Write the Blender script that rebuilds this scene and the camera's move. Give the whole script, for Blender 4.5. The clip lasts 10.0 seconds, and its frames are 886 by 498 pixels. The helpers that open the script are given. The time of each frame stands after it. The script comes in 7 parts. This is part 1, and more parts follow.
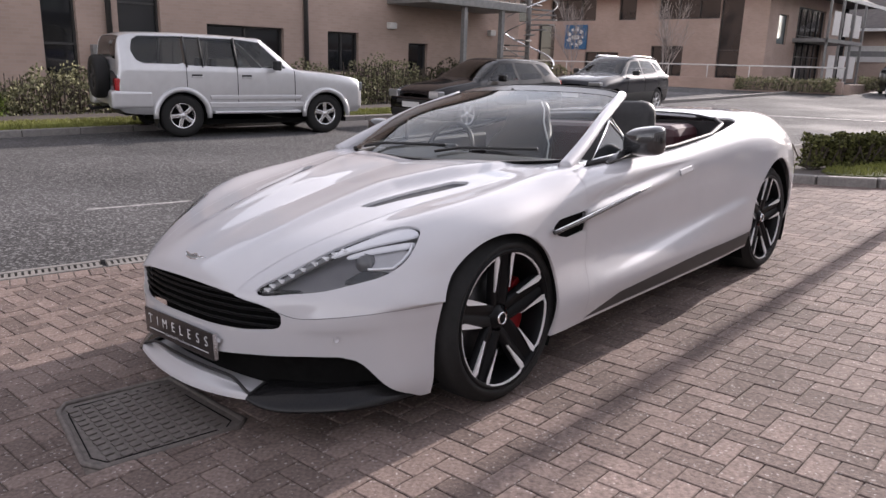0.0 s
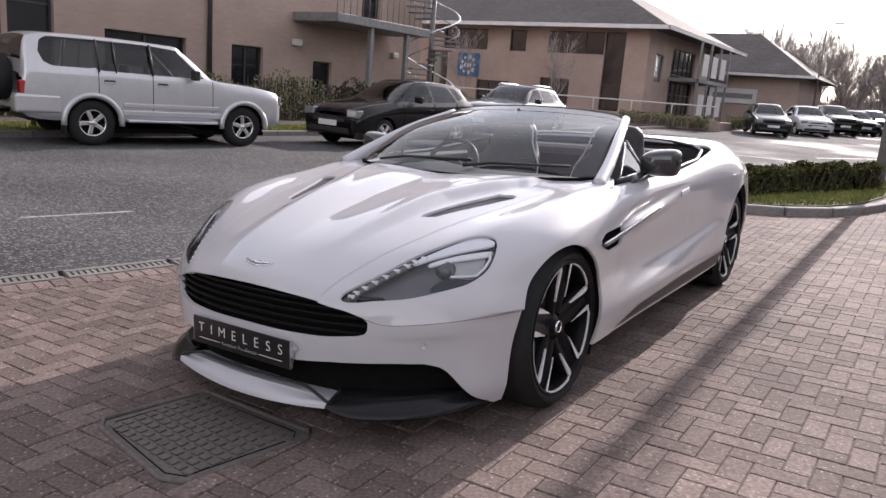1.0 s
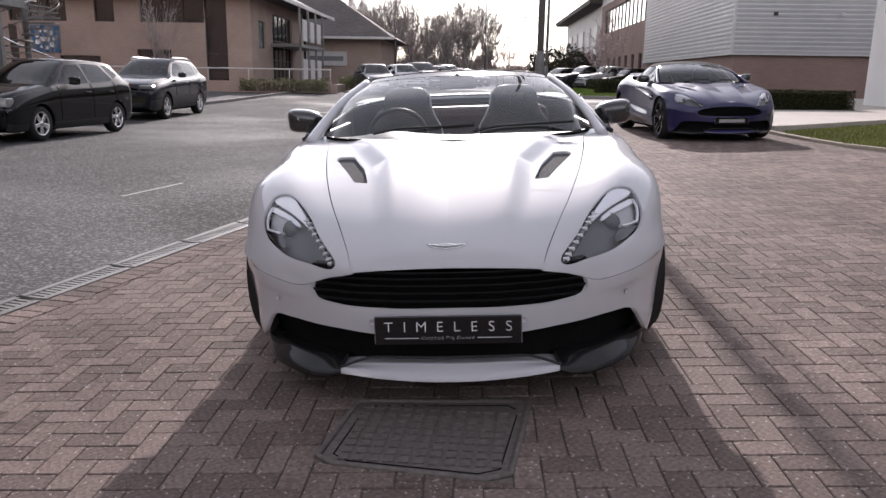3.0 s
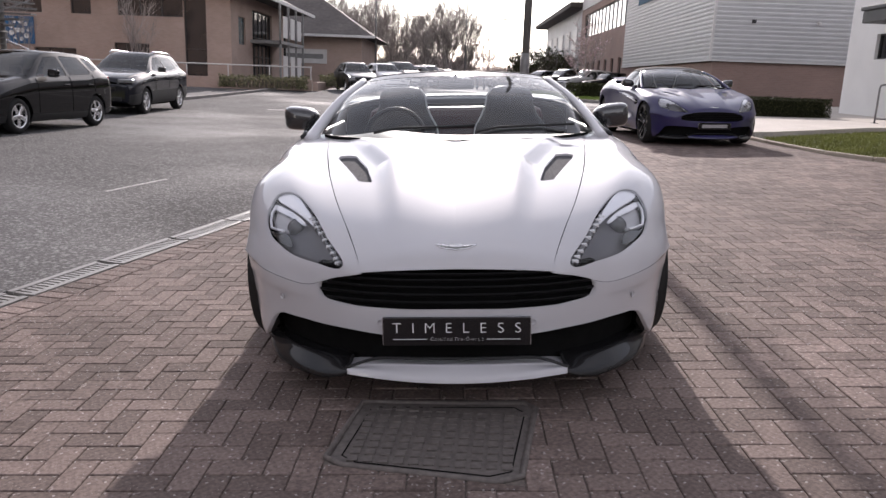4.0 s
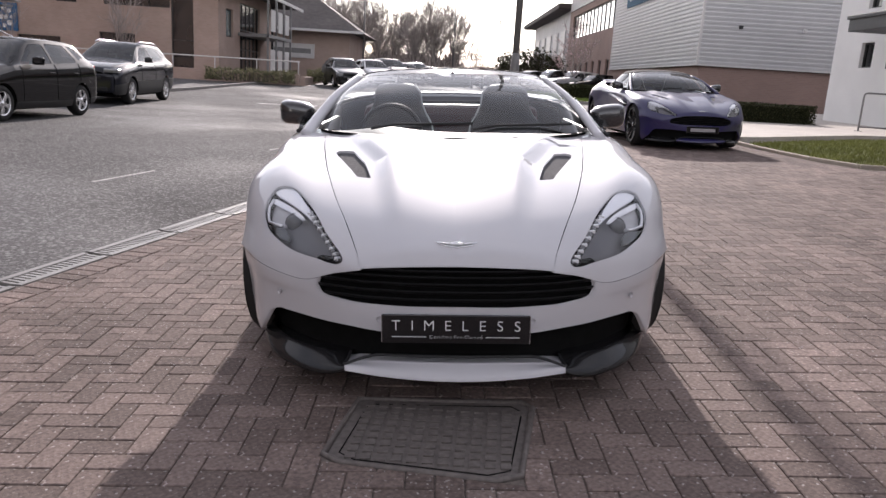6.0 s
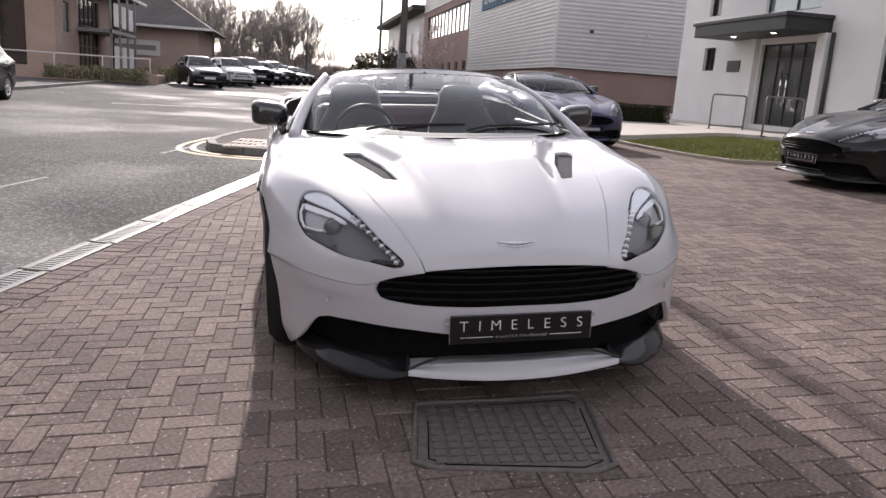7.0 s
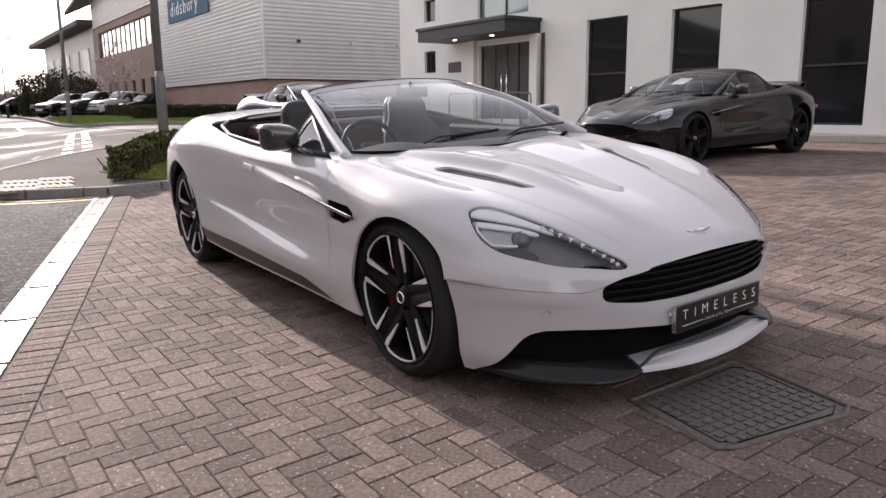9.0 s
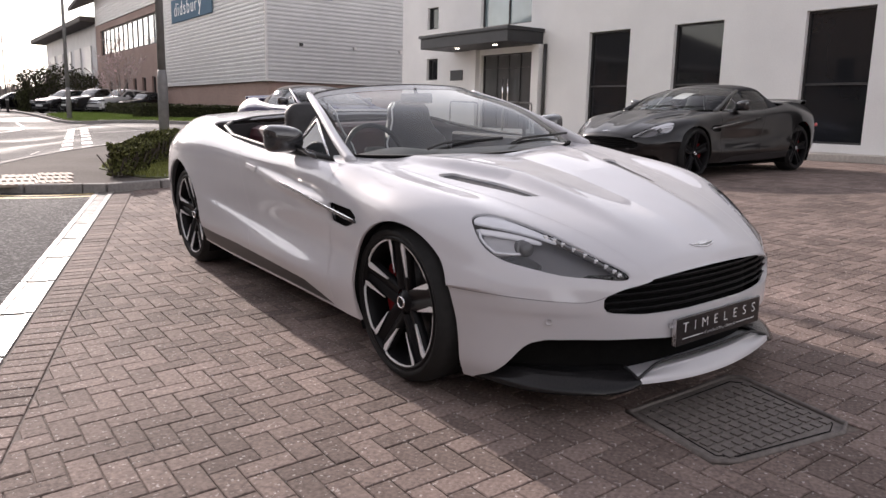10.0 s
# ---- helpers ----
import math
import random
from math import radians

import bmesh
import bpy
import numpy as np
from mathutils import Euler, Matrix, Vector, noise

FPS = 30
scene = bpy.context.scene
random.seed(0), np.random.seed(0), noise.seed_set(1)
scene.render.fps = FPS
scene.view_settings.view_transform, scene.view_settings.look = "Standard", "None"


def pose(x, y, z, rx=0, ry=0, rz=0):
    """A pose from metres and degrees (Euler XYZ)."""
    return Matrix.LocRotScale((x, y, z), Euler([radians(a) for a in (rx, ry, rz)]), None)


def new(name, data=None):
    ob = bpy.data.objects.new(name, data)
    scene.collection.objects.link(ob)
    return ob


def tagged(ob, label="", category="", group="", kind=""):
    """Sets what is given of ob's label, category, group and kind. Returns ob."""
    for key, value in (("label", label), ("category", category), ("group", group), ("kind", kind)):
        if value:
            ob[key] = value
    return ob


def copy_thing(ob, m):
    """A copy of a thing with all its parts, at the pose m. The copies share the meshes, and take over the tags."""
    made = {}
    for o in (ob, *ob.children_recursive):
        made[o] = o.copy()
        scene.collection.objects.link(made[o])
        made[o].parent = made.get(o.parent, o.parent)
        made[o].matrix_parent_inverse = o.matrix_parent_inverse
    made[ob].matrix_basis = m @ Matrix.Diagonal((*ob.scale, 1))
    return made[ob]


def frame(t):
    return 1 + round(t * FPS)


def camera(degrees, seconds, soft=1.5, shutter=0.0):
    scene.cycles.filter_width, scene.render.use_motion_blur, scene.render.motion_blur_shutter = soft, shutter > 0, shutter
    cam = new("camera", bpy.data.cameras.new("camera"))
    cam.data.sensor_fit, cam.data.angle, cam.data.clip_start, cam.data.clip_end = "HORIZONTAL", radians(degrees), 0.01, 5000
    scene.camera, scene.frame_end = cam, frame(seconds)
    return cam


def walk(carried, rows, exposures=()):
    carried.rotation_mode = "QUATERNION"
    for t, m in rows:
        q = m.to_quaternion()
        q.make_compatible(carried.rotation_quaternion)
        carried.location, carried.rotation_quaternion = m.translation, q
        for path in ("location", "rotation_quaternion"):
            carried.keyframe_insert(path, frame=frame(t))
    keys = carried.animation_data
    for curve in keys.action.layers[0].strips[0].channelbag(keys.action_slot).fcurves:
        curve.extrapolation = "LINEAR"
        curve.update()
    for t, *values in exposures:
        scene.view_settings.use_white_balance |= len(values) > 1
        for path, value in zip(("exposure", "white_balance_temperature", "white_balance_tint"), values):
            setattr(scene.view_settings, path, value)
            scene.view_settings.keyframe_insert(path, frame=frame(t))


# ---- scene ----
# The forecourt falls towards the road: places near the white car are given in a frame
# whose origin lies on the paving under the middle of its front axle, y towards its tail.
SLOPE = Vector((0.048, 0.015, 1.0)).normalized().rotation_difference(Vector((0, 0, 1))).to_matrix().to_4x4()
cam = camera(61.74, 10.0)
# seconds, place in the forecourt's frame, yaw, pitch, roll
ROWS = [
    (0, 2.596, -2.135, 1.257, 43.07, -12.97, -1.02),
    (0.5, 2.466, -2.312, 1.236, 40.92, -12.34, 0.20),
    (1, 2.078, -2.635, 1.219, 33.64, -11.22, 1.81),
    (1.5, 1.538, -2.925, 1.227, 24.48, -10.36, 0.61),
    (2, 0.929, -3.151, 1.234, 14.47, -10.78, -1.02),
    (2.5, 0.407, -3.269, 1.221, 6.02, -11.16, -2.38),
    (3, 0.126, -3.343, 1.224, 3.08, -13.62, -1.93),
    (4.5, 0.001, -3.321, 1.218, 0.87, -13.63, -0.42),
    (5, -0.005, -3.312, 1.210, 0.77, -13.76, -0.07),
    (5.5, -0.009, -3.318, 1.217, 0.66, -13.91, 0.20),
    (5.7, -0.007, -3.317, 1.218, 0.58, -13.91, 0.29),
    (6.8, -0.574, -3.343, 1.227, -7.95, -13.25, 1.55),
    (7, -0.780, -3.248, 1.210, -11.55, -13.60, 1.25),
    (7.5, -1.350, -3.025, 1.203, -19.80, -13.35, -0.50),
    (8, -1.851, -2.736, 1.205, -28.30, -13.25, -2.80),
    (8.5, -2.230, -2.520, 1.215, -29.96, -11.94, -3.27),
    (9, -2.406, -2.468, 1.219, -35.00, -13.10, -2.23),
    (9.5, -2.421, -2.455, 1.217, -35.48, -12.32, -1.22),
    (10, -2.428, -2.455, 1.214, -35.35, -12.53, -0.46),
]
walk(cam, [(t, SLOPE @ pose(x, y, z, 0, 0, yaw) @ pose(0, 0, 0, 90 + pitch) @ pose(0, 0, 0, 0, 0, roll))
           for t, x, y, z, yaw, pitch, roll in ROWS],
     [(t, e, k, 20) for t, e, k in ((0, 1.10, 6750), (1, 0.98, 6700), (2, 0.72, 6650), (2.6, 0.62, 6600), (3.2, 0.70, 6650), (4.3, 0.80, 6700), (5.7, 0.82, 6700), (7, 0.78, 6800), (8, 0.84, 6900), (9, 0.98, 7000), (10, 1.0, 7000))])
# ---- daylight ----
SUN_AZ, SUN_EL = 0.0, 22.5
world = bpy.data.worlds.new("world")
scene.world = world
world.use_nodes = True
sky = world.node_tree.nodes.new("ShaderNodeTexSky")
sky.sky_type, sky.sun_disc = 'NISHITA', False
sky.sun_elevation, sky.sun_rotation = radians(SUN_EL), radians(SUN_AZ)
sky.air_density, sky.dust_density, sky.ozone_density = 1.25, 0.12, 1.0
# thin high cloud: the blue of the clear sky is washed out
veil = world.node_tree.nodes.new("ShaderNodeHueSaturation")
veil.inputs["Saturation"].default_value = 0.40
world.node_tree.links.new(sky.outputs[0], veil.inputs["Color"])
# broken bands of that cloud, paler than the gaps
dirn, flat_, drift, cover_, cloud, pale = (world.node_tree.nodes.new(k) for k in ("ShaderNodeTexCoord", "ShaderNodeMapping", "ShaderNodeTexNoise", "ShaderNodeMapRange", "ShaderNodeMix", "ShaderNodeHueSaturation"))
flat_.inputs["Scale"].default_value = (1.0, 1.0, 3.2)
drift.inputs["Scale"].default_value, drift.inputs["Detail"].default_value, drift.inputs["Roughness"].default_value = 2.6, 7.0, 0.6
cover_.inputs["From Min"].default_value, cover_.inputs["From Max"].default_value = 0.42, 0.68
cover_.inputs["To Min"].default_value, cover_.inputs["To Max"].default_value = 0.0, 0.9
cloud.data_type = 'RGBA'
pale.inputs["Saturation"].default_value, pale.inputs["Value"].default_value = 0.10, 1.25
world.node_tree.links.new(sky.outputs[0], pale.inputs["Color"])
world.node_tree.links.new(pale.outputs[0], cloud.inputs["B"])
world.node_tree.links.new(dirn.outputs["Generated"], flat_.inputs["Vector"])
world.node_tree.links.new(flat_.outputs[0], drift.inputs["Vector"])
world.node_tree.links.new(drift.outputs["Fac"], cover_.inputs["Value"])
world.node_tree.links.new(cover_.outputs[0], cloud.inputs["Factor"])
world.node_tree.links.new(veil.outputs[0], cloud.inputs["A"])
world.node_tree.links.new(cloud.outputs["Result"], world.node_tree.nodes["Background"].inputs[0])
world.node_tree.nodes["Background"].inputs[1].default_value = 0.165
sun = new("sun", bpy.data.lights.new("sun", 'SUN'))
sun.data.energy, sun.data.angle, sun.data.color = 3.2, radians(0.55), (1.0, 0.955, 0.90)
SUN_DIR = Vector((math.sin(radians(SUN_AZ)) * math.cos(radians(SUN_EL)), math.cos(radians(SUN_AZ)) * math.cos(radians(SUN_EL)), math.sin(radians(SUN_EL))))
sun.matrix_basis = SUN_DIR.to_track_quat('Z', 'Y').to_matrix().to_4x4()
# ---- smooth surfaces through nets of control points ----
def crv(p, t):
    """Points of a smooth curve through the rows of p, at the places t, counted in rows."""
    p, t = np.asarray(p, float), np.asarray(t, float)
    n = len(p)
    i = np.clip(np.floor(t).astype(int), 0, n - 2)
    f = (t - i)[..., None]
    a, b, c, d = p[np.clip(i - 1, 0, n - 1)], p[i], p[i + 1], p[np.clip(i + 2, 0, n - 1)]
    a = np.where((i == 0)[..., None], 2 * b - c, a)
    d = np.where((i == n - 2)[..., None], 2 * c - b, d)
    return 0.5 * (2 * b + (c - a) * f + (2 * a - 5 * b + 4 * c - d) * f * f + (3 * b - a - 3 * c + d) * f ** 3)


def loft(net, nu, nv):
    """A grid of nu x nv points of the smooth surface through a net [station][feature] of points."""
    net = np.asarray(net, float)
    tu, tv = np.linspace(0, net.shape[0] - 1, nu), np.linspace(0, net.shape[1] - 1, nv)
    cols = np.stack([crv(net[:, k], tu) for k in range(net.shape[1])], 1)
    return np.stack([crv(cols[i], tv) for i in range(nu)], 0)


def normals(g):
    du, dv = np.gradient(g, axis=0), np.gradient(g, axis=1)
    n = np.cross(du, dv)
    return n / np.maximum(np.linalg.norm(n, axis=2, keepdims=True), 1e-9)
# ---- building helpers ----
def meshed(name, verts, faces, material=None, smooth=True, nrm=None):
    me = bpy.data.meshes.new(name)
    me.from_pydata([tuple(map(float, v)) for v in verts], [], faces)
    me.update()
    if material: me.materials.append(material)
    if smooth:
        me.polygons.foreach_set("use_smooth", [True] * len(me.polygons))
        if nrm is not None: me.normals_split_custom_set_from_vertices([tuple(map(float, v)) for v in nrm])
    return me


def part(name, data, material=None, parent=None, label="", m=None):
    """Links a bmesh or a mesh as one object under a thing or a part."""
    if isinstance(data, bmesh.types.BMesh):
        me = bpy.data.meshes.new(name)
        data.normal_update()
        data.to_mesh(me)
        data.free()
        if material: me.materials.append(material)
        data = me
    ob = new(name, data)
    ob.parent = parent
    if m is not None: ob.matrix_basis = m
    if label: ob["label"] = label
    return ob


def thing(name, label, category, m=Matrix(), group="", kind=""):
    ob = new(name)
    ob.empty_display_size = 0.2
    ob.matrix_basis = m
    return tagged(ob, label, category, group, kind)


def smoothed(bm):
    for f in bm.faces: f.smooth = True
    return bm


def add_box(bm, x0, x1, y0, y1, z0, z1, bevel=0.0, m=None, seg=2):
    r = bmesh.ops.create_cube(bm, size=1)
    vs = r["verts"]
    for v in vs: v.co = Vector(((x0 + x1) / 2 + v.co.x * (x1 - x0), (y0 + y1) / 2 + v.co.y * (y1 - y0), (z0 + z1) / 2 + v.co.z * (z1 - z0)))
    if bevel:
        es = list({e for v in vs for e in v.link_edges})
        r = bmesh.ops.bevel(bm, geom=es, offset=bevel, segments=seg, profile=0.5, affect='EDGES')
        vs = list({v for f in r["faces"] for v in f.verts} | {v for v in vs if v.is_valid})
    if m is not None: bmesh.ops.transform(bm, matrix=m, verts=vs)
    return bm


def boxed(*a, **k):
    return add_box(bmesh.new(), *a, **k)


def tube(points, radius, sides=8, closed=False, flat=1.0):
    """A round bar along points; radius may be a list."""
    bm = bmesh.new()
    pts = [Vector(p) for p in points]
    rad = radius if isinstance(radius, (list, tuple)) else [radius] * len(pts)
    rings, up = [], None
    for i, p in enumerate(pts):
        a = pts[(i - 1) % len(pts)] if closed or i else p
        b = pts[(i + 1) % len(pts)] if closed or i < len(pts) - 1 else p
        d = (b - a).normalized()
        if up is None: up = d.orthogonal().normalized()
        up = (up - d * up.dot(d)).normalized()
        side = d.cross(up)
        rings.append([bm.verts.new(p + (up * math.cos(k * math.tau / sides) * flat + side * math.sin(k * math.tau / sides)) * rad[i]) for k in range(sides)])
    for a, b in zip(rings, rings[1:] + ([rings[0]] if closed else [])):
        for k in range(sides): bm.faces.new((a[k], a[(k + 1) % sides], b[(k + 1) % sides], b[k]))
    if not closed:
        bm.faces.new(rings[0][::-1]), bm.faces.new(rings[-1])
    return smoothed(bm)


def lathe(profile, sides=48, axis='X'):
    """A turned body: profile of (radius, height along the axis)."""
    bm = bmesh.new()
    rings = []
    for r, h in profile:
        ring = []
        for k in range(sides):
            c, s = math.cos(k * math.tau / sides) * r, math.sin(k * math.tau / sides) * r
            ring.append(bm.verts.new((h, c, s) if axis == 'X' else (c, s, h)))
        rings.append(ring)
    for a, b in zip(rings, rings[1:]):
        for k in range(sides): bm.faces.new((a[k], a[(k + 1) % sides], b[(k + 1) % sides], b[k]))
    return smoothed(bm)


def prism(poly, depth, axis='Z', bevel=0.0):
    """A flat outline of (a, b) pushed out by depth along the axis."""
    bm = bmesh.new()
    put = {'X': lambda a, b, h: (h, a, b), 'Y': lambda a, b, h: (a, h, b), 'Z': lambda a, b, h: (a, b, h)}[axis]
    lo, hi = [bm.verts.new(put(a, b, 0)) for a, b in poly], [bm.verts.new(put(a, b, depth)) for a, b in poly]
    bm.faces.new(lo[::-1]), bm.faces.new(hi)
    for i in range(len(poly)): bm.faces.new((lo[i], lo[(i + 1) % len(poly)], hi[(i + 1) % len(poly)], hi[i]))
    bmesh.ops.recalc_face_normals(bm, faces=bm.faces)
    if bevel: bmesh.ops.bevel(bm, geom=list(bm.edges), offset=bevel, segments=2, profile=0.5, affect='EDGES')
    return bm


def in_poly(pts, poly):
    """Distance of points (n, 2) to an outline, below zero inside."""
    poly = np.asarray(poly, float)
    a, b = poly, np.roll(poly, -1, 0)
    d, inside = np.full(len(pts), 1e9), np.zeros(len(pts), bool)
    for p, q in zip(a, b):
        e = q - p
        t = np.clip(((pts - p) @ e) / (e @ e), 0, 1)
        d = np.minimum(d, np.linalg.norm(pts - p - t[:, None] * e, axis=1))
        with np.errstate(divide='ignore', invalid='ignore'):
            inside ^= ((p[1] > pts[:, 1]) != (q[1] > pts[:, 1])) & (pts[:, 0] < e[0] * (pts[:, 1] - p[1]) / e[1] + p[0])
    return np.where(inside, -d, d)


def curved_poly(poly, n=6):
    """A rounder outline through the given corners."""
    p = np.asarray(poly, float)
    p = np.concatenate([p[-1:], p, p[:2]])
    return crv(p, np.linspace(1, len(p) - 2, n * (len(p) - 3) + 1))[:-1]


def cut_panel(g, nrm, conds, edge=0.012, flip=False, mirror=False):
    """The part of a grid where all conditions are above zero, cut along their edges, with an edge turned in. Gives verts, faces, normals."""
    nu, nv = g.shape[:2]
    C = np.stack(conds, -1) if conds else np.ones((nu, nv, 1))
    verts, nor, faces, ids = [], [], [], {}

    def vid(key, p, n):
        if key not in ids:
            ids[key] = len(verts)
            verts.append(p), nor.append(n)
        return ids[key]
    lo = np.minimum(np.minimum(C[:-1, :-1], C[1:, :-1]), np.minimum(C[:-1, 1:], C[1:, 1:]))
    hi = np.maximum(np.maximum(C[:-1, :-1], C[1:, :-1]), np.maximum(C[:-1, 1:], C[1:, 1:]))
    for i, j in zip(*np.where((hi > 0).all(-1))):
        quad = [(i, j), (i + 1, j), (i + 1, j + 1), (i, j + 1)]
        poly = [(q, g[q], nrm[q], C[q]) for q in quad]
        for k in np.where(lo[i, j] <= 0)[0]:
            out = []
            for a, b in zip(poly, poly[1:] + poly[:1]):
                if a[3][k] > 0: out.append(a)
                if (a[3][k] > 0) != (b[3][k] > 0):
                    t = a[3][k] / (a[3][k] - b[3][k])
                    key = (k, *sorted((a[0], b[0]), key=str))
                    out.append((key, a[1] + (b[1] - a[1]) * t, a[2] + (b[2] - a[2]) * t, a[3] + (b[3] - a[3]) * t))
            poly = out
        f = []
        for key, p, n, _ in poly:
            v = vid(key, p, n)
            if not f or f[-1] != v: f.append(v)
        if len(f) > 2 and f[0] == f[-1]: f.pop()
        if len(set(f)) > 2: faces.append(f if not flip else f[::-1])
    verts, nor = np.array(verts), np.array(nor)
    votes = 0
    for f in faces[::max(1, len(faces) // 60)]:
        a, b, c = verts[f[0]], verts[f[1]], verts[f[2]]
        votes += np.sign(np.dot(np.cross(b - a, c - a), nor[f[0]]))
    if votes < 0: faces = [f[::-1] for f in faces]
    if edge and len(faces):
        count = {}
        for f in faces:
            for a, b in zip(f, f[1:] + f[:1]): count[(min(a, b), max(a, b))] = count.get((min(a, b), max(a, b)), 0) + 1
        sign = -1
        back, extra = {}, []
        for f in list(faces):
            for a, b in zip(f, f[1:] + f[:1]):
                if count[(min(a, b), max(a, b))] == 1:
                    q = []
                    for v in (a, b):
                        if v not in back:
                            back[v] = len(verts) + len(extra)
                            extra.append(verts[v] + sign * edge * nor[v] / max(np.linalg.norm(nor[v]), 1e-6))
                        q.append(back[v])
                    faces.append([b, a, q[0], q[1]])
        verts = np.concatenate([verts, np.array(extra)]) if extra else verts
        inv = {v: k for k, v in back.items()}
        nor = np.concatenate([nor, np.array([nor[inv[len(nor) + k]] for k in range(len(extra))])]) if extra else nor
    return verts, faces, nor


def mirrored(v, f, n):
    k = np.array([-1, 1, 1])
    return v * k, [q[::-1] for q in f], n * k


def both(v, f, n):
    a, b, c = mirrored(v, f, n)
    return np.concatenate([v, a]), list(f) + [[i + len(v) for i in q] for q in b], np.concatenate([n, c])
# ---- materials ----
def material(name, color, rough=0.5, metal=0.0, coat=0.0, coat_rough=0.03, bump=0.0, scale=20.0, vary=0.0, ior=1.5, island=0.0, per_object=0.0, stain=0.0, stain_scale=1.0, alpha=1.0, emit=0.0, spec=None):
    m = bpy.data.materials.new(name)
    m.use_nodes = True
    nt = m.node_tree
    b = nt.nodes["Principled BSDF"]
    b.inputs["Roughness"].default_value, b.inputs["Metallic"].default_value = rough, metal
    b.inputs["Coat Weight"].default_value, b.inputs["Coat Roughness"].default_value = coat, coat_rough
    b.inputs["IOR"].default_value = ior
    b.inputs["Base Color"].default_value = (*color, 1)
    if spec is not None: b.inputs["Specular IOR Level"].default_value = spec
    if emit:
        b.inputs["Emission Color"].default_value, b.inputs["Emission Strength"].default_value = (*color, 1), emit
    L, N = nt.links, nt.nodes
    co = N.new("ShaderNodeTexCoord").outputs["Object"]

    def tex(s, detail=4.0):
        t = N.new("ShaderNodeTexNoise")
        t.inputs["Scale"].default_value, t.inputs["Detail"].default_value = s, detail
        L.new(co, t.inputs["Vector"])
        return t.outputs["Fac"]
    fac = None

    def gain(src, amount):
        """1 - amount .. 1 + amount from a value about one half."""
        r = N.new("ShaderNodeMapRange")
        r.inputs["From Min"].default_value, r.inputs["From Max"].default_value = 0.25, 0.75
        r.inputs["To Min"].default_value, r.inputs["To Max"].default_value = 1 - amount, 1 + amount
        L.new(src, r.inputs["Value"])
        return r.outputs["Result"]
    parts = []
    if vary: parts.append(gain(tex(scale), vary))
    if stain: parts.append(gain(tex(stain_scale, 6.0), stain))
    if island: parts.append(gain(N.new("ShaderNodeNewGeometry").outputs["Random Per Island"], island))
    if per_object: parts.append(gain(N.new("ShaderNodeObjectInfo").outputs["Random"], per_object))
    for p in parts:
        if fac is None: fac = p
        else:
            k = N.new("ShaderNodeMath")
            k.operation = 'MULTIPLY'
            L.new(fac, k.inputs[0]), L.new(p, k.inputs[1])
            fac = k.outputs[0]
    if fac is not None:
        mix = N.new("ShaderNodeVectorMath")
        mix.operation = 'SCALE'
        mix.inputs[0].default_value = color
        L.new(fac, mix.inputs["Scale"])
        L.new(mix.outputs[0], b.inputs["Base Color"])
    if bump:
        bp = N.new("ShaderNodeBump")
        bp.inputs["Strength"].default_value, bp.inputs["Distance"].default_value = 1.0, bump
        L.new(tex(scale * 1.7), bp.inputs["Height"])
        L.new(bp.outputs[0], b.inputs["Normal"])
    return m


def glass(name, tint=(1, 1, 1), rough=0.0, weight=1.0):
    m = material(name, tint, rough)
    b = m.node_tree.nodes["Principled BSDF"]
    b.inputs["Transmission Weight"].default_value = weight
    b.inputs["IOR"].default_value = 1.45
    return m


def thin_glass(name, tint=(0.9, 0.93, 0.92)):
    """A pane seen through without bending: clear with a mirror's sheen at a slant."""
    m = bpy.data.materials.new(name)
    m.use_nodes = True
    nt = m.node_tree
    nt.nodes.remove(nt.nodes["Principled BSDF"])
    t, g, mix, lw, po, mr = (nt.nodes.new(k) for k in ("ShaderNodeBsdfTransparent", "ShaderNodeBsdfGlossy", "ShaderNodeMixShader", "ShaderNodeLayerWeight", "ShaderNodeMath", "ShaderNodeMapRange"))
    t.inputs[0].default_value = (*tint, 1)
    g.inputs["Roughness"].default_value = 0.02
    lw.inputs["Blend"].default_value = 0.5
    po.operation = 'POWER'
    po.inputs[1].default_value = 4.5
    mr.inputs["To Min"].default_value, mr.inputs["To Max"].default_value = 0.05, 0.95
    nt.links.new(lw.outputs["Facing"], po.inputs[0])
    nt.links.new(po.outputs[0], mr.inputs["Value"])
    nt.links.new(mr.outputs[0], mix.inputs[0])
    nt.links.new(t.outputs[0], mix.inputs[1])
    nt.links.new(g.outputs[0], mix.inputs[2])
    nt.links.new(mix.outputs[0], nt.nodes["Material Output"].inputs[0])
    return m


PAINT_WHITE = material("pearl_white_paint", (0.52, 0.513, 0.533), 0.55, 0.04, 1.0, 0.012, vary=0.02, scale=6, spec=0.12)
PAINT_WHITE.node_tree.nodes["Principled BSDF"].inputs["Coat IOR"].default_value = 1.55
PAINT_BLUE = material("blue_violet_paint", (0.009, 0.0055, 0.068), 0.4, 0.0, 0.7, 0.03, vary=0.08, scale=9)
PAINT_GREY = material("graphite_paint", (0.004, 0.0035, 0.004), 0.3, 0.0, 0.75, 0.012, vary=0.08, scale=9, spec=0.15)
PAINT_SILVER = material("silver_paint", (0.55, 0.55, 0.56), 0.4, 0.55, 0.8, 0.05, vary=0.05, scale=7)
PAINT_BLACK = material("black_paint", (0.005, 0.0046, 0.0055), 0.5, 0.0, 0.7, 0.02, vary=0.1, scale=7, spec=0.02)
PAINT_NAVY = material("dark_blue_grey_paint", (0.012, 0.013, 0.019), 0.5, 0.0, 0.8, 0.03, vary=0.1, scale=7, spec=0.05)
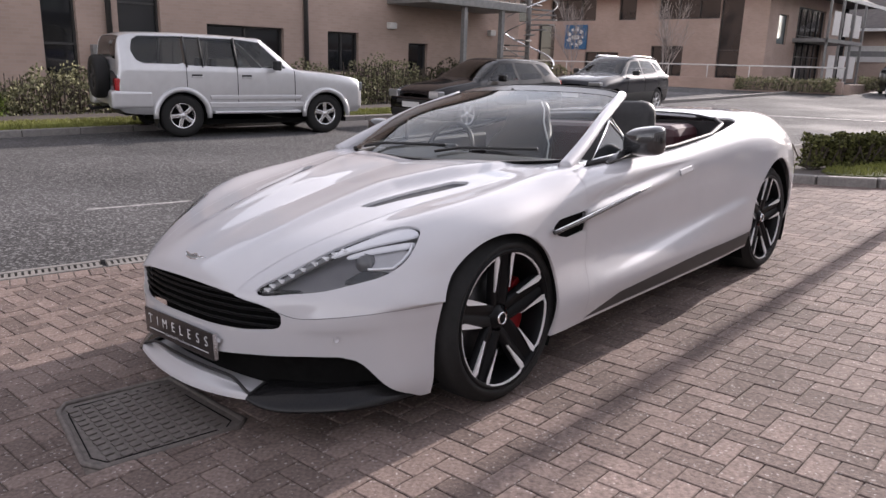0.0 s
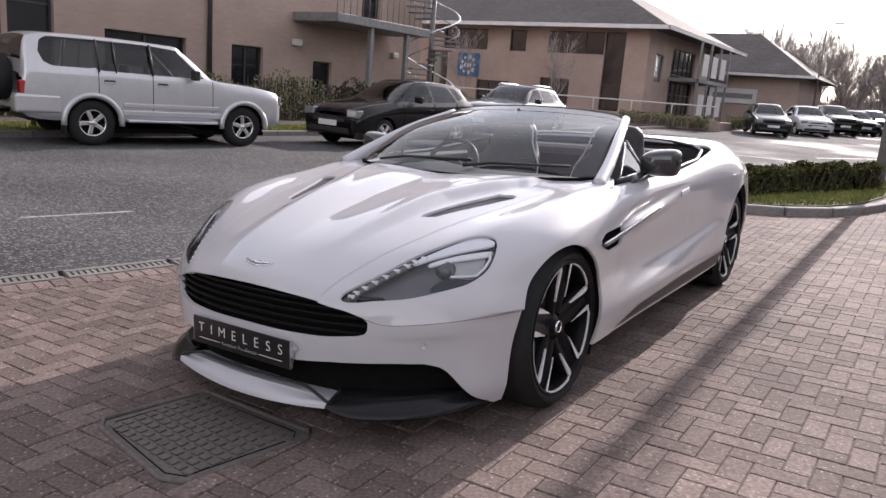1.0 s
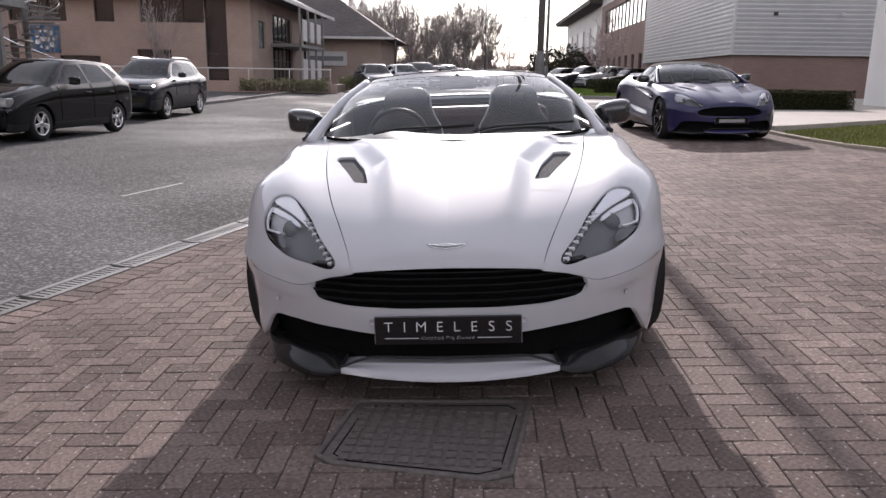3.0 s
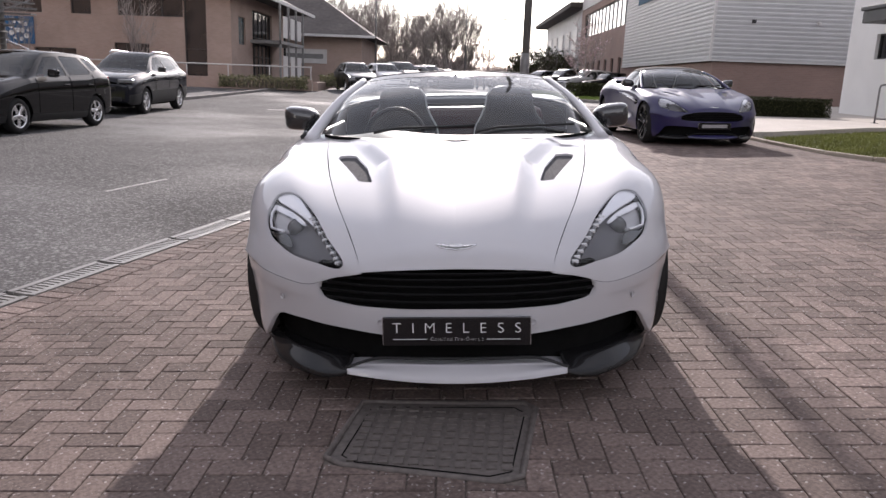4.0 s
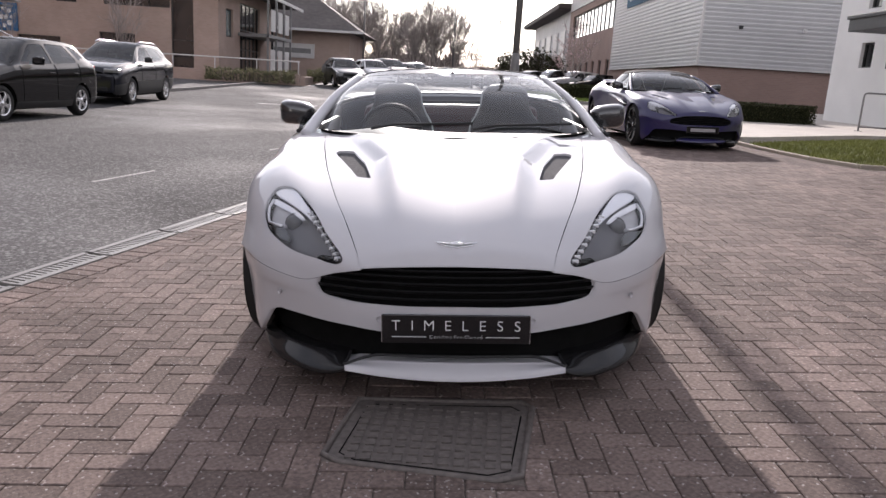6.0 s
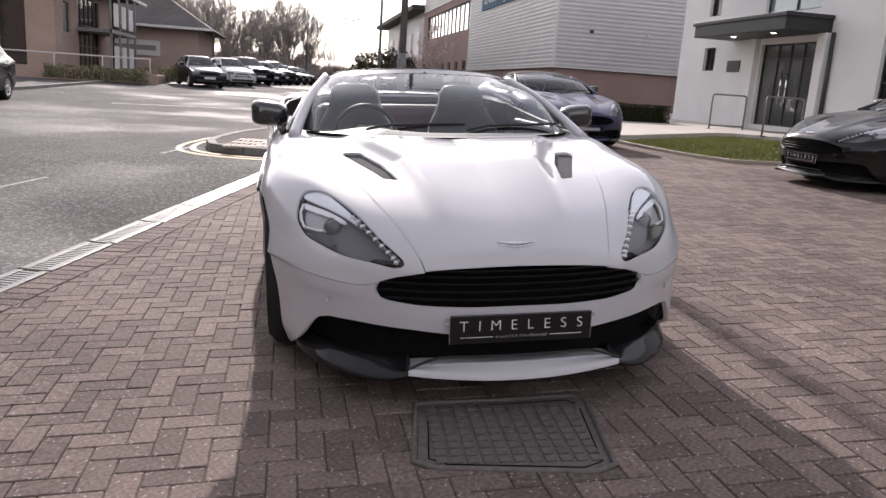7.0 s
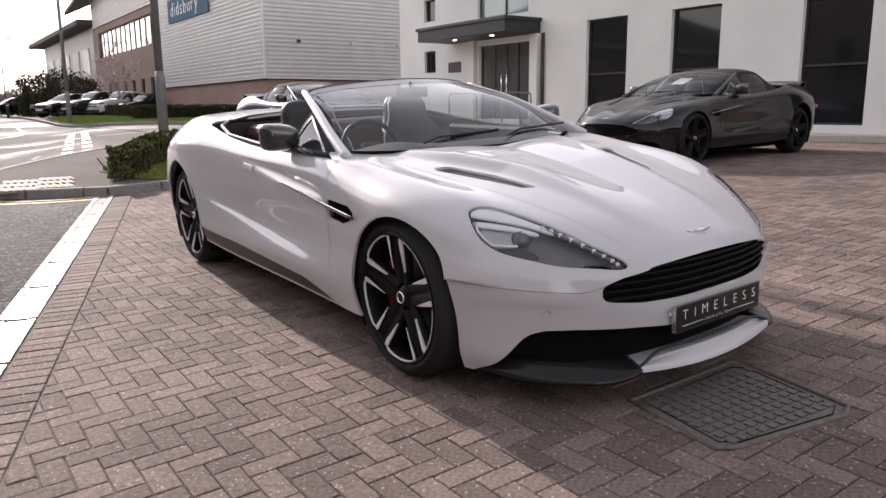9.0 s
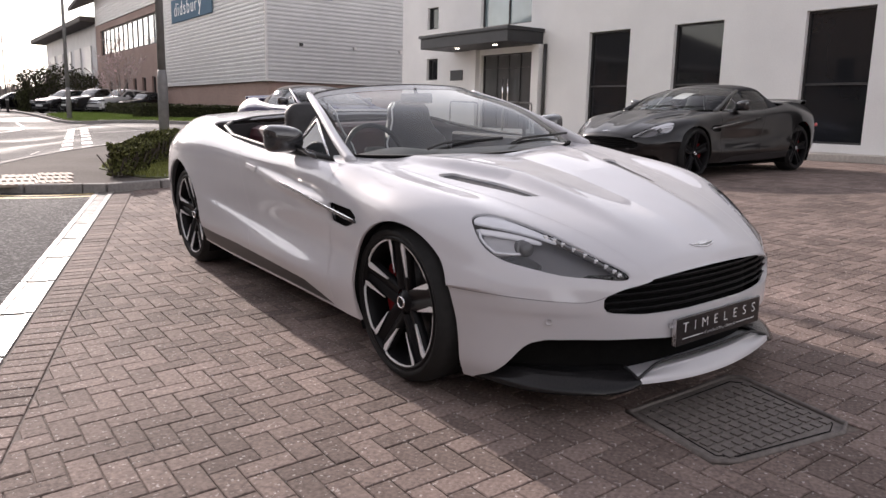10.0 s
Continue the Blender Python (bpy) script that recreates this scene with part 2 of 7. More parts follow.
CARBON = material("gloss_carbon", (0.02, 0.02, 0.022), 0.25, 0.0, 1.0, 0.02, vary=0.4, scale=220)
PLASTIC = material("black_plastic", (0.014, 0.014, 0.015), 0.55, vary=0.2, scale=60)
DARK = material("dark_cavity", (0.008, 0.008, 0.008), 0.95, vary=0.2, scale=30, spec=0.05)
VENT_MESH = material("vent_mesh", (0.10, 0.10, 0.105), 0.9, vary=0.6, scale=160, spec=0.1)
RUBBER = material("tyre_rubber", (0.009, 0.0087, 0.0087), 0.8, vary=0.25, scale=40, bump=0.0006)
RIM_BLACK = material("gloss_black_alloy", (0.008, 0.008, 0.009), 0.35, 0.0, 0.0, spec=0.12)
SKIRT = material("black_skirt", (0.02, 0.02, 0.021), 0.38, 0.0, 0.0, vary=0.2, scale=60, spec=0.4)
BLADE = material("gloss_carbon_blade", (0.012, 0.0117, 0.0125), 0.25, 0.0, 0.4, 0.02, vary=0.3, scale=220, spec=0.1)
LAMP_WHITE = material("satin_lamp_reflector", (0.78, 0.77, 0.79), 0.18, 0.45, 0.6, vary=0.03, scale=20)
LAMP_GREY = material("grey_lamp_pocket", (0.42, 0.41, 0.42), 0.3, 0.3, vary=0.08, scale=20)
WHEEL_EDGE = material("satin_machined_edge", (0.78, 0.78, 0.79), 0.45, 0.25, vary=0.04, scale=50)
ALLOY = material("machined_alloy", (0.72, 0.72, 0.73), 0.25, 0.9, vary=0.05, scale=50)
BADGE_GREY = material("badge_enamel", (0.16, 0.165, 0.16), 0.3, 0.3, vary=0.05, scale=30)
CHROME = material("chrome", (0.8, 0.8, 0.81), 0.08, 1.0, vary=0.02, scale=30)
STEEL = material("brake_steel", (0.10, 0.10, 0.105), 0.45, 0.8, vary=0.1, scale=60)
RED = material("red_caliper", (0.20, 0.005, 0.008), 0.4, vary=0.1, scale=30)
LEATHER = material("black_leather", (0.018, 0.016, 0.017), 0.5, vary=0.25, scale=40, bump=0.0008)
LEATHER_RED = material("oxblood_leather", (0.05, 0.012, 0.016), 0.5, vary=0.2, scale=40, bump=0.0008)
PIPING = material("pale_piping", (0.6, 0.6, 0.6), 0.5, vary=0.05, scale=30)
CLOTH = material("black_hood_cloth", (0.014, 0.014, 0.016), 0.9, vary=0.2, scale=120, bump=0.0008)
WHITE_INK = material("white_ink", (0.8, 0.8, 0.8), 0.5)
PLATE = material("black_plate", (0.008, 0.008, 0.009), 0.22, 0.0, 0.5)
LED = material("led_strip", (0.12, 0.118, 0.12), 0.25, 0.3, 0.8, vary=0.1, scale=200)
DIODE = material("clear_diode", (0.9, 0.9, 0.91), 0.15, 0.2, 0.8, vary=0.04, scale=90)
SLAT = material("black_grille_slat", (0.006, 0.006, 0.0065), 0.45, vary=0.2, scale=60, spec=0.15)
LAMP_IN = material("headlamp_bowl", (0.12, 0.115, 0.12), 0.35, 0.0, vary=0.1, scale=20)
TAIL_RED = material("red_tail_lens", (0.35, 0.01, 0.015), 0.15, 0.0, 0.8)
LENS = thin_glass("clear_lens", (0.93, 0.94, 0.95))
SCREEN = thin_glass("windscreen_glass", (0.60, 0.64, 0.64))
QUARTER = thin_glass("quarter_glass", (0.42, 0.47, 0.49))
TINTED = thin_glass("tinted_glass", (0.22, 0.25, 0.25))
# The upper body, half of it: stations from the nose to the tail, features from the middle to the sill.
UPPER = np.array([
    [(0, -.825, .545), (.17, -.822, .541), (.342, -.805, .528), (.455, -.757, .494), (.55, -.705, .458), (.66, -.63, .462), (.78, -.50, .474), (.885, -.298, .483), (.885, -.298, .483)],
    [(0, -.775, .600), (.18, -.770, .598), (.36, -.745, .575), (.50, -.690, .555), (.64, -.61, .535), (.735, -.54, .505), (.82, -.44, .487), (.887, -.295, .484), (.887, -.295, .476)],
    [(0, -.62, .662), (.20, -.615, .665), (.415, -.59, .650), (.565, -.55, .635), (.72, -.47, .600), (.80, -.43, .545), (.86, -.37, .495), (.890, -.29, .486), (.890, -.29, .44)],
    [(0, -.42, .715), (.23, -.41, .725), (.478, -.40, .710), (.655, -.37, .705), (.80, -.32, .660), (.865, -.29, .575), (.895, -.28, .505), (.90, -.28, .46), (.89, -.28, .36)],
    [(0, -.18, .762), (.26, -.18, .776), (.535, -.18, .760), (.73, -.17, .767), (.865, -.15, .715), (.915, -.15, .60), (.93, -.15, .50), (.925, -.15, .40), (.90, -.15, .25)],
    [(0, .04, .800), (.28, .04, .812), (.582, .04, .793), (.775, .04, .803), (.90, .04, .745), (.94, .04, .62), (.95, .04, .50), (.94, .04, .38), (.90, .04, .22)],
    [(0, .32, .840), (.30, .32, .850), (.632, .32, .835), (.80, .32, .832), (.905, .32, .765), (.930, .32, .635), (.930, .32, .49), (.935, .32, .34), (.915, .32, .20)],
    [(0, .62, .872), (.33, .62, .882), (.672, .62, .872), (.825, .62, .865), (.908, .62, .800), (.920, .62, .650), (.912, .62, .48), (.940, .62, .335), (.905, .62, .195)],
    [(0, 1.0, .880), (.35, 1.0, .890), (.70, 1.0, .885), (.835, 1.0, .875), (.908, 1.0, .812), (.915, 1.0, .66), (.900, 1.0, .48), (.935, 1.0, .335), (.900, 1.0, .195)],
    [(0, 1.5, .900), (.35, 1.5, .905), (.75, 1.5, .895), (.845, 1.5, .885), (.912, 1.5, .820), (.915, 1.5, .67), (.900, 1.5, .48), (.935, 1.5, .335), (.900, 1.5, .195)],
    [(0, 2, 0.960), (0.35, 2, 0.960), (0.74, 2, 0.942), (0.845, 2, 0.930), (0.925, 2, 0.850), (0.932, 2, 0.690), (0.925, 2, 0.500), (0.94, 2, 0.335), (0.905, 2, 0.200)],
    [(0, 2.4, 1.030), (0.34, 2.4, 1.025), (0.69, 2.4, 1.008), (0.825, 2.4, 0.988), (0.945, 2.4, 0.870), (0.965, 2.4, 0.700), (0.965, 2.4, 0.500), (0.96, 2.4, 0.350), (0.92, 2.4, 0.220)],
    [(0, 2.74, 1.040), (0.32, 2.74, 1.037), (0.62, 2.74, 1.025), (0.785, 2.74, 0.997), (0.94, 2.74, 0.857), (0.968, 2.74, 0.680), (0.97, 2.74, 0.500), (0.96, 2.74, 0.360), (0.92, 2.74, 0.220)],
    [(0, 3.2, 1.020), (0.3, 3.2, 1.015), (0.55, 3.2, 1.000), (0.7, 3.2, 0.967), (0.86, 3.2, 0.823), (0.905, 3.2, 0.640), (0.905, 3.2, 0.470), (0.89, 3.2, 0.340), (0.85, 3.2, 0.240)],
    [(0, 3.66, 0.970), (0.28, 3.65, 0.967), (0.48, 3.62, 0.950), (0.6, 3.58, 0.915), (0.72, 3.5, 0.780), (0.765, 3.46, 0.600), (0.77, 3.44, 0.450), (0.75, 3.44, 0.340), (0.71, 3.44, 0.260)],
    [(0, 3.76, 0.880), (0.27, 3.75, 0.875), (0.45, 3.72, 0.860), (0.55, 3.68, 0.830), (0.68, 3.6, 0.710), (0.73, 3.56, 0.560), (0.74, 3.54, 0.430), (0.72, 3.54, 0.330), (0.68, 3.54, 0.280)],
])
# The front bumper, half of it: levels from the shut line down to the lip, from the middle to the wheel arch.
FRONT = np.array([
    [(0, -.825, .545), (.17, -.822, .541), (.342, -.805, .528), (.455, -.757, .494), (.55, -.705, .458), (.66, -.63, .462), (.78, -.50, .474), (.885, -.298, .483)],
    [(0, -.840, .46), (.17, -.835, .46), (.33, -.808, .455), (.45, -.765, .435), (.56, -.70, .42), (.67, -.62, .422), (.78, -.495, .43), (.880, -.296, .435)],
    [(0, -.848, .37), (.17, -.842, .371), (.33, -.815, .375), (.455, -.765, .385), (.57, -.69, .385), (.67, -.61, .386), (.78, -.485, .385), (.872, -.294, .385)],
    [(0, -.850, .31), (.17, -.845, .311), (.33, -.815, .312), (.46, -.76, .308), (.58, -.68, .303), (.69, -.585, .300), (.785, -.47, .300), (.862, -.292, .30)],
    [(0, -.845, .20), (.17, -.840, .20), (.33, -.812, .20), (.46, -.755, .20), (.58, -.68, .20), (.69, -.58, .20), (.79, -.46, .20), (.852, -.29, .20)],
    [(0, -.840, .12), (.17, -.835, .12), (.33, -.808, .12), (.46, -.75, .12), (.58, -.675, .12), (.68, -.575, .12), (.77, -.45, .125), (.83, -.29, .13)],
])
ONCE = {}


def material_once(name, *a, **k):
    if name not in ONCE: ONCE[name] = material(name, *a, **k)
    return ONCE[name]




def placed_flat(x, y, heading, scale=.945):
    """On the ground, tilted with it; y of a car runs to its tail."""
    e = 1.0
    f = lambda a, b: float(H(a, b))
    gx, gy = (f(x + e, y) - f(x - e, y)) / (2 * e), (f(x, y + e) - f(x, y - e)) / (2 * e)
    n = Vector((-gx, -gy, 1)).normalized()
    return Matrix.Translation((x, y, f(x, y))) @ Vector((0, 0, 1)).rotation_difference(n).to_matrix().to_4x4() @ pose(0, 0, 0, 0, 0, heading) @ Matrix.Diagonal((.975, scale, 1, 1))


def letters(text, size, width, m, mat, parent, ex=.0004):
    """One part for each letter, spaced out evenly to a width, centred on m."""
    made = []
    for ch in text:
        cu = bpy.data.curves.new("words", 'FONT')
        cu.body, cu.size, cu.extrude, cu.offset = ch, size, ex, -.016 * size
        o = new("words", cu)
        me = bpy.data.meshes.new_from_object(o.evaluated_get(bpy.context.evaluated_depsgraph_get()))
        bpy.data.objects.remove(o)
        me.materials.clear()
        me.materials.append(mat)
        q = [p.co.x for p in me.vertices]
        made.append((me, min(q), max(q)))
    gap = (width - sum(b - a for _, a, b in made)) / max(len(made) - 1, 1)
    at = -width / 2
    for me, a, b in made:
        part("letter", me, None, parent, "white letter", m @ Matrix.Translation((at - a, 0, 0)))
        at += b - a + gap
# ---- ground ----
def drain_x(y):
    return -2.717 + 0.297 * y


def smooth(a, b, v):
    v = np.clip((np.asarray(v, float) - a) / (b - a), 0, 1)
    return v * v * (3 - 2 * v)


def H(x, y):
    """Height of the ground: the forecourt falls to the drain, the road is nearly level and rises gently far off."""
    x, y = np.asarray(x, float), np.asarray(y, float)
    q = 0.048 * drain_x(y) + 0.015 * y
    d = (drain_x(y) - x) * 0.9586
    p = np.where(d > 0, q * (1 - smooth(0, 4, d)), 0.048 * x + 0.015 * y)
    p = np.where(p > 0.30, 0.30 + 0.35 * (p - 0.30), p)
    r = np.hypot(x, y)
    return p + (0.62 - p) * smooth(15, 48, r)


def h(x, y):
    return float(H(x, y))


def sheet(name, xs, ys, lift, mat, keep=None, edge=0.0, label="", kind="structure", tris=False):
    """A patch of ground that follows H; where keep(x, y) > 0; with a skirt of that depth."""
    X, Y = np.meshgrid(xs, ys, indexing='ij')
    g = np.stack([X, Y, H(X, Y) + lift], -1)
    n = normals(g)
    n = np.where(n[..., 2:] < 0, -n, n)
    conds = [keep(X, Y)] if keep is not None else []
    vv, ff, nn = cut_panel(g, np.broadcast_to(np.array([0, 0, 1.0]), g.shape), conds, edge)
    ob = new(name, meshed(name, vv, ff, mat, not edge))
    return tagged(ob, label, "", "", kind)


def poly_keep(poly):
    return lambda X, Y: -in_poly(np.stack([X.ravel(), Y.ravel()], -1), poly).reshape(X.shape)


ASPHALT = material("asphalt", (0.058, 0.056, 0.057), 0.8, vary=0.8, scale=62, bump=0.005, stain=0.45, stain_scale=0.5)
def chips(mat, scale, lo, hi, amount):
    """Pale stone chips scattered in a surface."""
    nt = mat.node_tree
    chip, pick, plus, sep = (nt.nodes.new(k) for k in ("ShaderNodeTexVoronoi", "ShaderNodeMapRange", "ShaderNodeVectorMath", "ShaderNodeSeparateColor"))
    chip.inputs["Scale"].default_value = scale
    pick.inputs["From Min"].default_value, pick.inputs["From Max"].default_value, pick.inputs["To Max"].default_value = lo, hi, amount
    plus.operation = 'ADD'
    nt.links.new(nt.nodes["Texture Coordinate"].outputs["Object"], chip.inputs["Vector"])
    nt.links.new(chip.outputs["Color"], sep.inputs[0])
    nt.links.new(sep.outputs[0], pick.inputs["Value"])
    base = nt.nodes["Principled BSDF"].inputs["Base Color"]
    nt.links.new(base.links[0].from_socket, plus.inputs[0])
    nt.links.new(pick.outputs[0], plus.inputs[1])
    nt.links.new(plus.outputs[0], base)


chips(ASPHALT, 55, .62, .97, .13)
ASPHALT.node_tree.nodes["Principled BSDF"].inputs["Specular IOR Level"].default_value = .23
nt_ = ASPHALT.node_tree
damp, wet = nt_.nodes.new("ShaderNodeTexNoise"), nt_.nodes.new("ShaderNodeMapRange")
damp.inputs["Scale"].default_value, damp.inputs["Detail"].default_value = .22, 5
wet.inputs["From Min"].default_value, wet.inputs["From Max"].default_value = .48, .62
wet.inputs["To Min"].default_value, wet.inputs["To Max"].default_value = .94, .66
nt_.links.new(nt_.nodes["Texture Coordinate"].outputs["Object"], damp.inputs["Vector"])
nt_.links.new(damp.outputs["Fac"], wet.inputs["Value"])
nt_.links.new(wet.outputs[0], nt_.nodes["Principled BSDF"].inputs["Roughness"])
TARMAC_PATH = material("old_tarmac_path", (0.090, 0.078, 0.072), 0.95, vary=0.4, scale=50, bump=0.002, stain=0.25, stain_scale=0.7, spec=0.15)
CONCRETE = material("kerb_concrete", (0.22, 0.205, 0.195), 0.85, vary=0.2, scale=40, bump=0.0015, stain=0.2, stain_scale=2)
DRAIN_STONE = material("drain_channel", (0.20, 0.19, 0.178), 0.40, vary=0.15, scale=30, bump=0.001, stain=0.2, stain_scale=3)
JOINT = material("joint_sand", (0.13, 0.108, 0.096), 0.95, vary=0.4, scale=60)
BRICK = material("clay_paver", (0.158, 0.120, 0.107), 0.85, vary=0.42, scale=60, bump=0.0022, island=0.19, stain=0.30, stain_scale=0.9, spec=0.2)
BRICK_OB = material("clay_paver_single", (0.158, 0.120, 0.107), 0.85, vary=0.42, scale=60, bump=0.0022, per_object=0.19, stain=0.30, stain_scale=0.9, spec=0.2)
PAINT_LINE = material("road_paint", (0.50, 0.49, 0.48), 0.7, vary=0.35, scale=25)
WORN_LINE = material("worn_road_paint", (0.30, 0.29, 0.285), 0.8, vary=0.6, scale=22)
PAINT_YELLOW = material("yellow_road_paint", (0.50, 0.36, 0.14), 0.7, vary=0.35, scale=18)
TACTILE = material("tactile_paving", (0.30, 0.245, 0.20), 0.8, vary=0.2, scale=30)
GRASS = material("grass_blades", (0.19, 0.20, 0.05), 0.8, vary=0.35, scale=9, stain=0.25, stain_scale=1.2)
SOIL = material("turf_soil", (0.075, 0.085, 0.03), 0.95, vary=0.4, scale=30, bump=0.004)
IRON = material("cast_iron", (0.135, 0.117, 0.108), 0.7, 0.1, vary=0.3, scale=40, bump=0.0006)
LEAF = material("hedge_leaf", (0.035, 0.038, 0.016), 0.75, island=0.55, spec=0.12)
LEAF_BUSH = material("bush_leaf", (0.085, 0.088, 0.032), 0.7, island=0.6, spec=0.15)
LEAF_PALE = material("shrub_leaf", (0.17, 0.165, 0.095), 0.7, island=0.55, spec=0.15)
STEM = material("hedge_stem", (0.07, 0.055, 0.045), 0.9, vary=0.3, scale=4)
LEAF_GREEN = material("evergreen_leaf", (0.11, 0.14, 0.035), 0.7, island=0.55, spec=0.15)
TWIG = material("bare_twig", (0.30, 0.265, 0.25), 0.9, vary=0.3, scale=4, island=0.3)

for q in (BRICK, BRICK_OB): chips(q, 140, .955, 1.0, .20)

far = [-400, -250, -160, -110, -80, -60]
xs = np.array(far + list(np.arange(-45, -14, 2.0)) + list(np.arange(-14, 14.1, 0.5)) + list(np.arange(16, 46, 2.0)) + [-v for v in far[::-1]])
ys = np.array([-300, -120, -60, -30, -20] + list(np.arange(-12, 16.1, 0.5)) + list(np.arange(18, 60, 2.0)) + [70, 90, 120, 180, 300, 500])
FORE_Y0, FORE_Y1 = -7.0, 13.0
# the forecourt: right of the drain, round the kerbed corner, up to the lawn and the path of the showroom
FORECOURT = [(drain_x(FORE_Y0) + .11, FORE_Y0), (11.2, FORE_Y0), (11.2, 3.2), (10.4, 6.0), (5.6, 6.5), (5.35, 7.2), (5.2, 9.0), (5.2, FORE_Y1), (1.62, FORE_Y1), (1.58, 9.4), (1.38, 8.2), (0.95, 7.35), (0.30, 6.95), (-.62, 6.95)]
ground = sheet("ground", xs, ys, -0.03, ASPHALT, lambda X, Y: in_poly(np.stack([X.ravel(), Y.ravel()], -1), FORECOURT).reshape(X.shape) + .25, 0)
bed = sheet("paving_bed", np.arange(-5, 11.6, .4), np.arange(FORE_Y0, FORE_Y1 + .1, .4), -0.007, JOINT, poly_keep(FORECOURT))
# road surface proper, level with the paving at the drain
ROAD = [(drain_x(-40) - .11, -40), (drain_x(-7) - .11, -7), (drain_x(6.9) - .11, 6.9), (-.9, 7.06), (-1.6, 7.30), (-1.97, 7.78), (-1.96, 8.8), (-1.49, 10.4), (-.43, 12.2), (.62, 13.35), (1.5, 14.2), (5, 16.2), (12, 17), (12, 24.5), (6.5, 26), (3.5, 30), (2.8, 34), (2.6, 60), (2.6, 160), (-6, 160), (-6.6, 60), (-8.5, 40), (-9.6, 24), (-10.35, 18), (-10.35, -40)]
road = sheet("road", np.concatenate([np.arange(-18, -10, 1.0), np.arange(-10.5, 3, .35), np.arange(3, 13, 1)]), np.concatenate([np.arange(-40, -4, 2), np.arange(-4, 18, .4), np.arange(18, 60, 2), np.arange(60, 165, 10)]), 0.0, ASPHALT, poly_keep(ROAD), .03)

# ---- drain along the edge of the paving ----
ux, uy = 0.297 / math.hypot(.297, 1), 1 / math.hypot(.297, 1)
drain = tagged(new("drain_channel"), "", "", "", "structure")
n = 16
for k in range(n):
    y0 = -4.2 + k * 0.70
    if y0 > 6.5: break
    bm = bmesh.new()
    L = .694
    cx, cy = drain_x(y0 + .335), y0 + .335
    for a, b in ((-.10, -.055), (.055, .10)):
        add_box(bm, a, b, -L / 2, L / 2, -.03, .006, .003)
    for j in range(17):
        add_box(bm, -.054, .054, -L / 2 + j * .0408 + .004, -L / 2 + j * .0408 + .028, -.02, .002)
    add_box(bm, -.054, .054, -L / 2, L / 2, -.03, -.022)
    sx, sy = (h(cx, cy + .2) - h(cx, cy - .2)) / .4, (h(cx + .1, cy) - h(cx - .1, cy)) / .2
    part("channel_block", bm, DRAIN_STONE, drain, "", Matrix.Translation((cx, cy, h(cx, cy) + .001)) @ pose(0, 0, 0, math.degrees(math.atan(sx)) + .5, 0, -math.degrees(math.atan(.297))))

# ---- kerbed corner with hedge ----
CORNER = [(-.62, 6.98), (.30, 6.98), (.95, 7.38), (1.36, 8.22), (1.56, 9.4), (1.6, 13.0), (1.45, 14.1), (.65, 13.3), (-.4, 12.15), (-1.45, 10.4), (-1.92, 8.8), (-1.94, 7.8), (-1.6, 7.32), (-.92, 7.08)]
CORNER = [tuple(p) for p in curved_poly(CORNER, 4)]
sheet("pavement_1", np.arange(-3, 2.2, .25), np.arange(6.6, 15.2, .25), 0.085, TARMAC_PATH, poly_keep(CORNER), .2)


def kerb_run(name, pts, width=.125, height=.11, piece=.9, mat=CONCRETE):
    """Kerb stones end to end along a line."""
    run = tagged(new(name), "", "", "", "structure")
    p = np.array(pts, float)
    seg = np.r_[0, np.cumsum(np.linalg.norm(np.diff(p, axis=0), axis=1))]
    s = 0
    while s < seg[-1] - .05:
        e = min(s + piece, seg[-1])
        a = np.array([np.interp(s + .004, seg, p[:, i]) for i in (0, 1)])
        b = np.array([np.interp(e - .004, seg, p[:, i]) for i in (0, 1)])
        d = b - a
        L = np.linalg.norm(d)
        if L > .05:
            za, zb = h(*a), h(*b)
            m = Matrix.Translation(((a[0] + b[0]) / 2, (a[1] + b[1]) / 2, (za + zb) / 2)) @ pose(0, 0, 0, 0, 0, math.degrees(math.atan2(d[1], d[0]))) @ pose(0, 0, 0, 0, -math.degrees(math.atan2(zb - za, L)))
            part("kerb_stone", boxed(-L / 2, L / 2, -width / 2, width / 2, -.12, height, .016), mat, run, "", m)
        s = e
    return run


kerb_run("kerb_1", CORNER + CORNER[:1], .125, .10, .6)
kerb_run("kerb_2", [(-10.42, -25), (-10.42, 19), (-9.6, 25), (-8.6, 40)], .13, .11)
kerb_run("kerb_3", [(5.42, 13.0), (5.25, 9.0), (5.4, 7.2), (5.7, 6.6), (10.4, 6.1)], .06, .05, mat=material_once("pale_edging", (.42, .36, .29), .85, vary=.2, scale=30))
kerb_run("kerb_4", [(12.5, 24.3), (6.6, 25.9), (3.6, 29.9), (2.9, 34), (2.75, 60)], .13, .11)

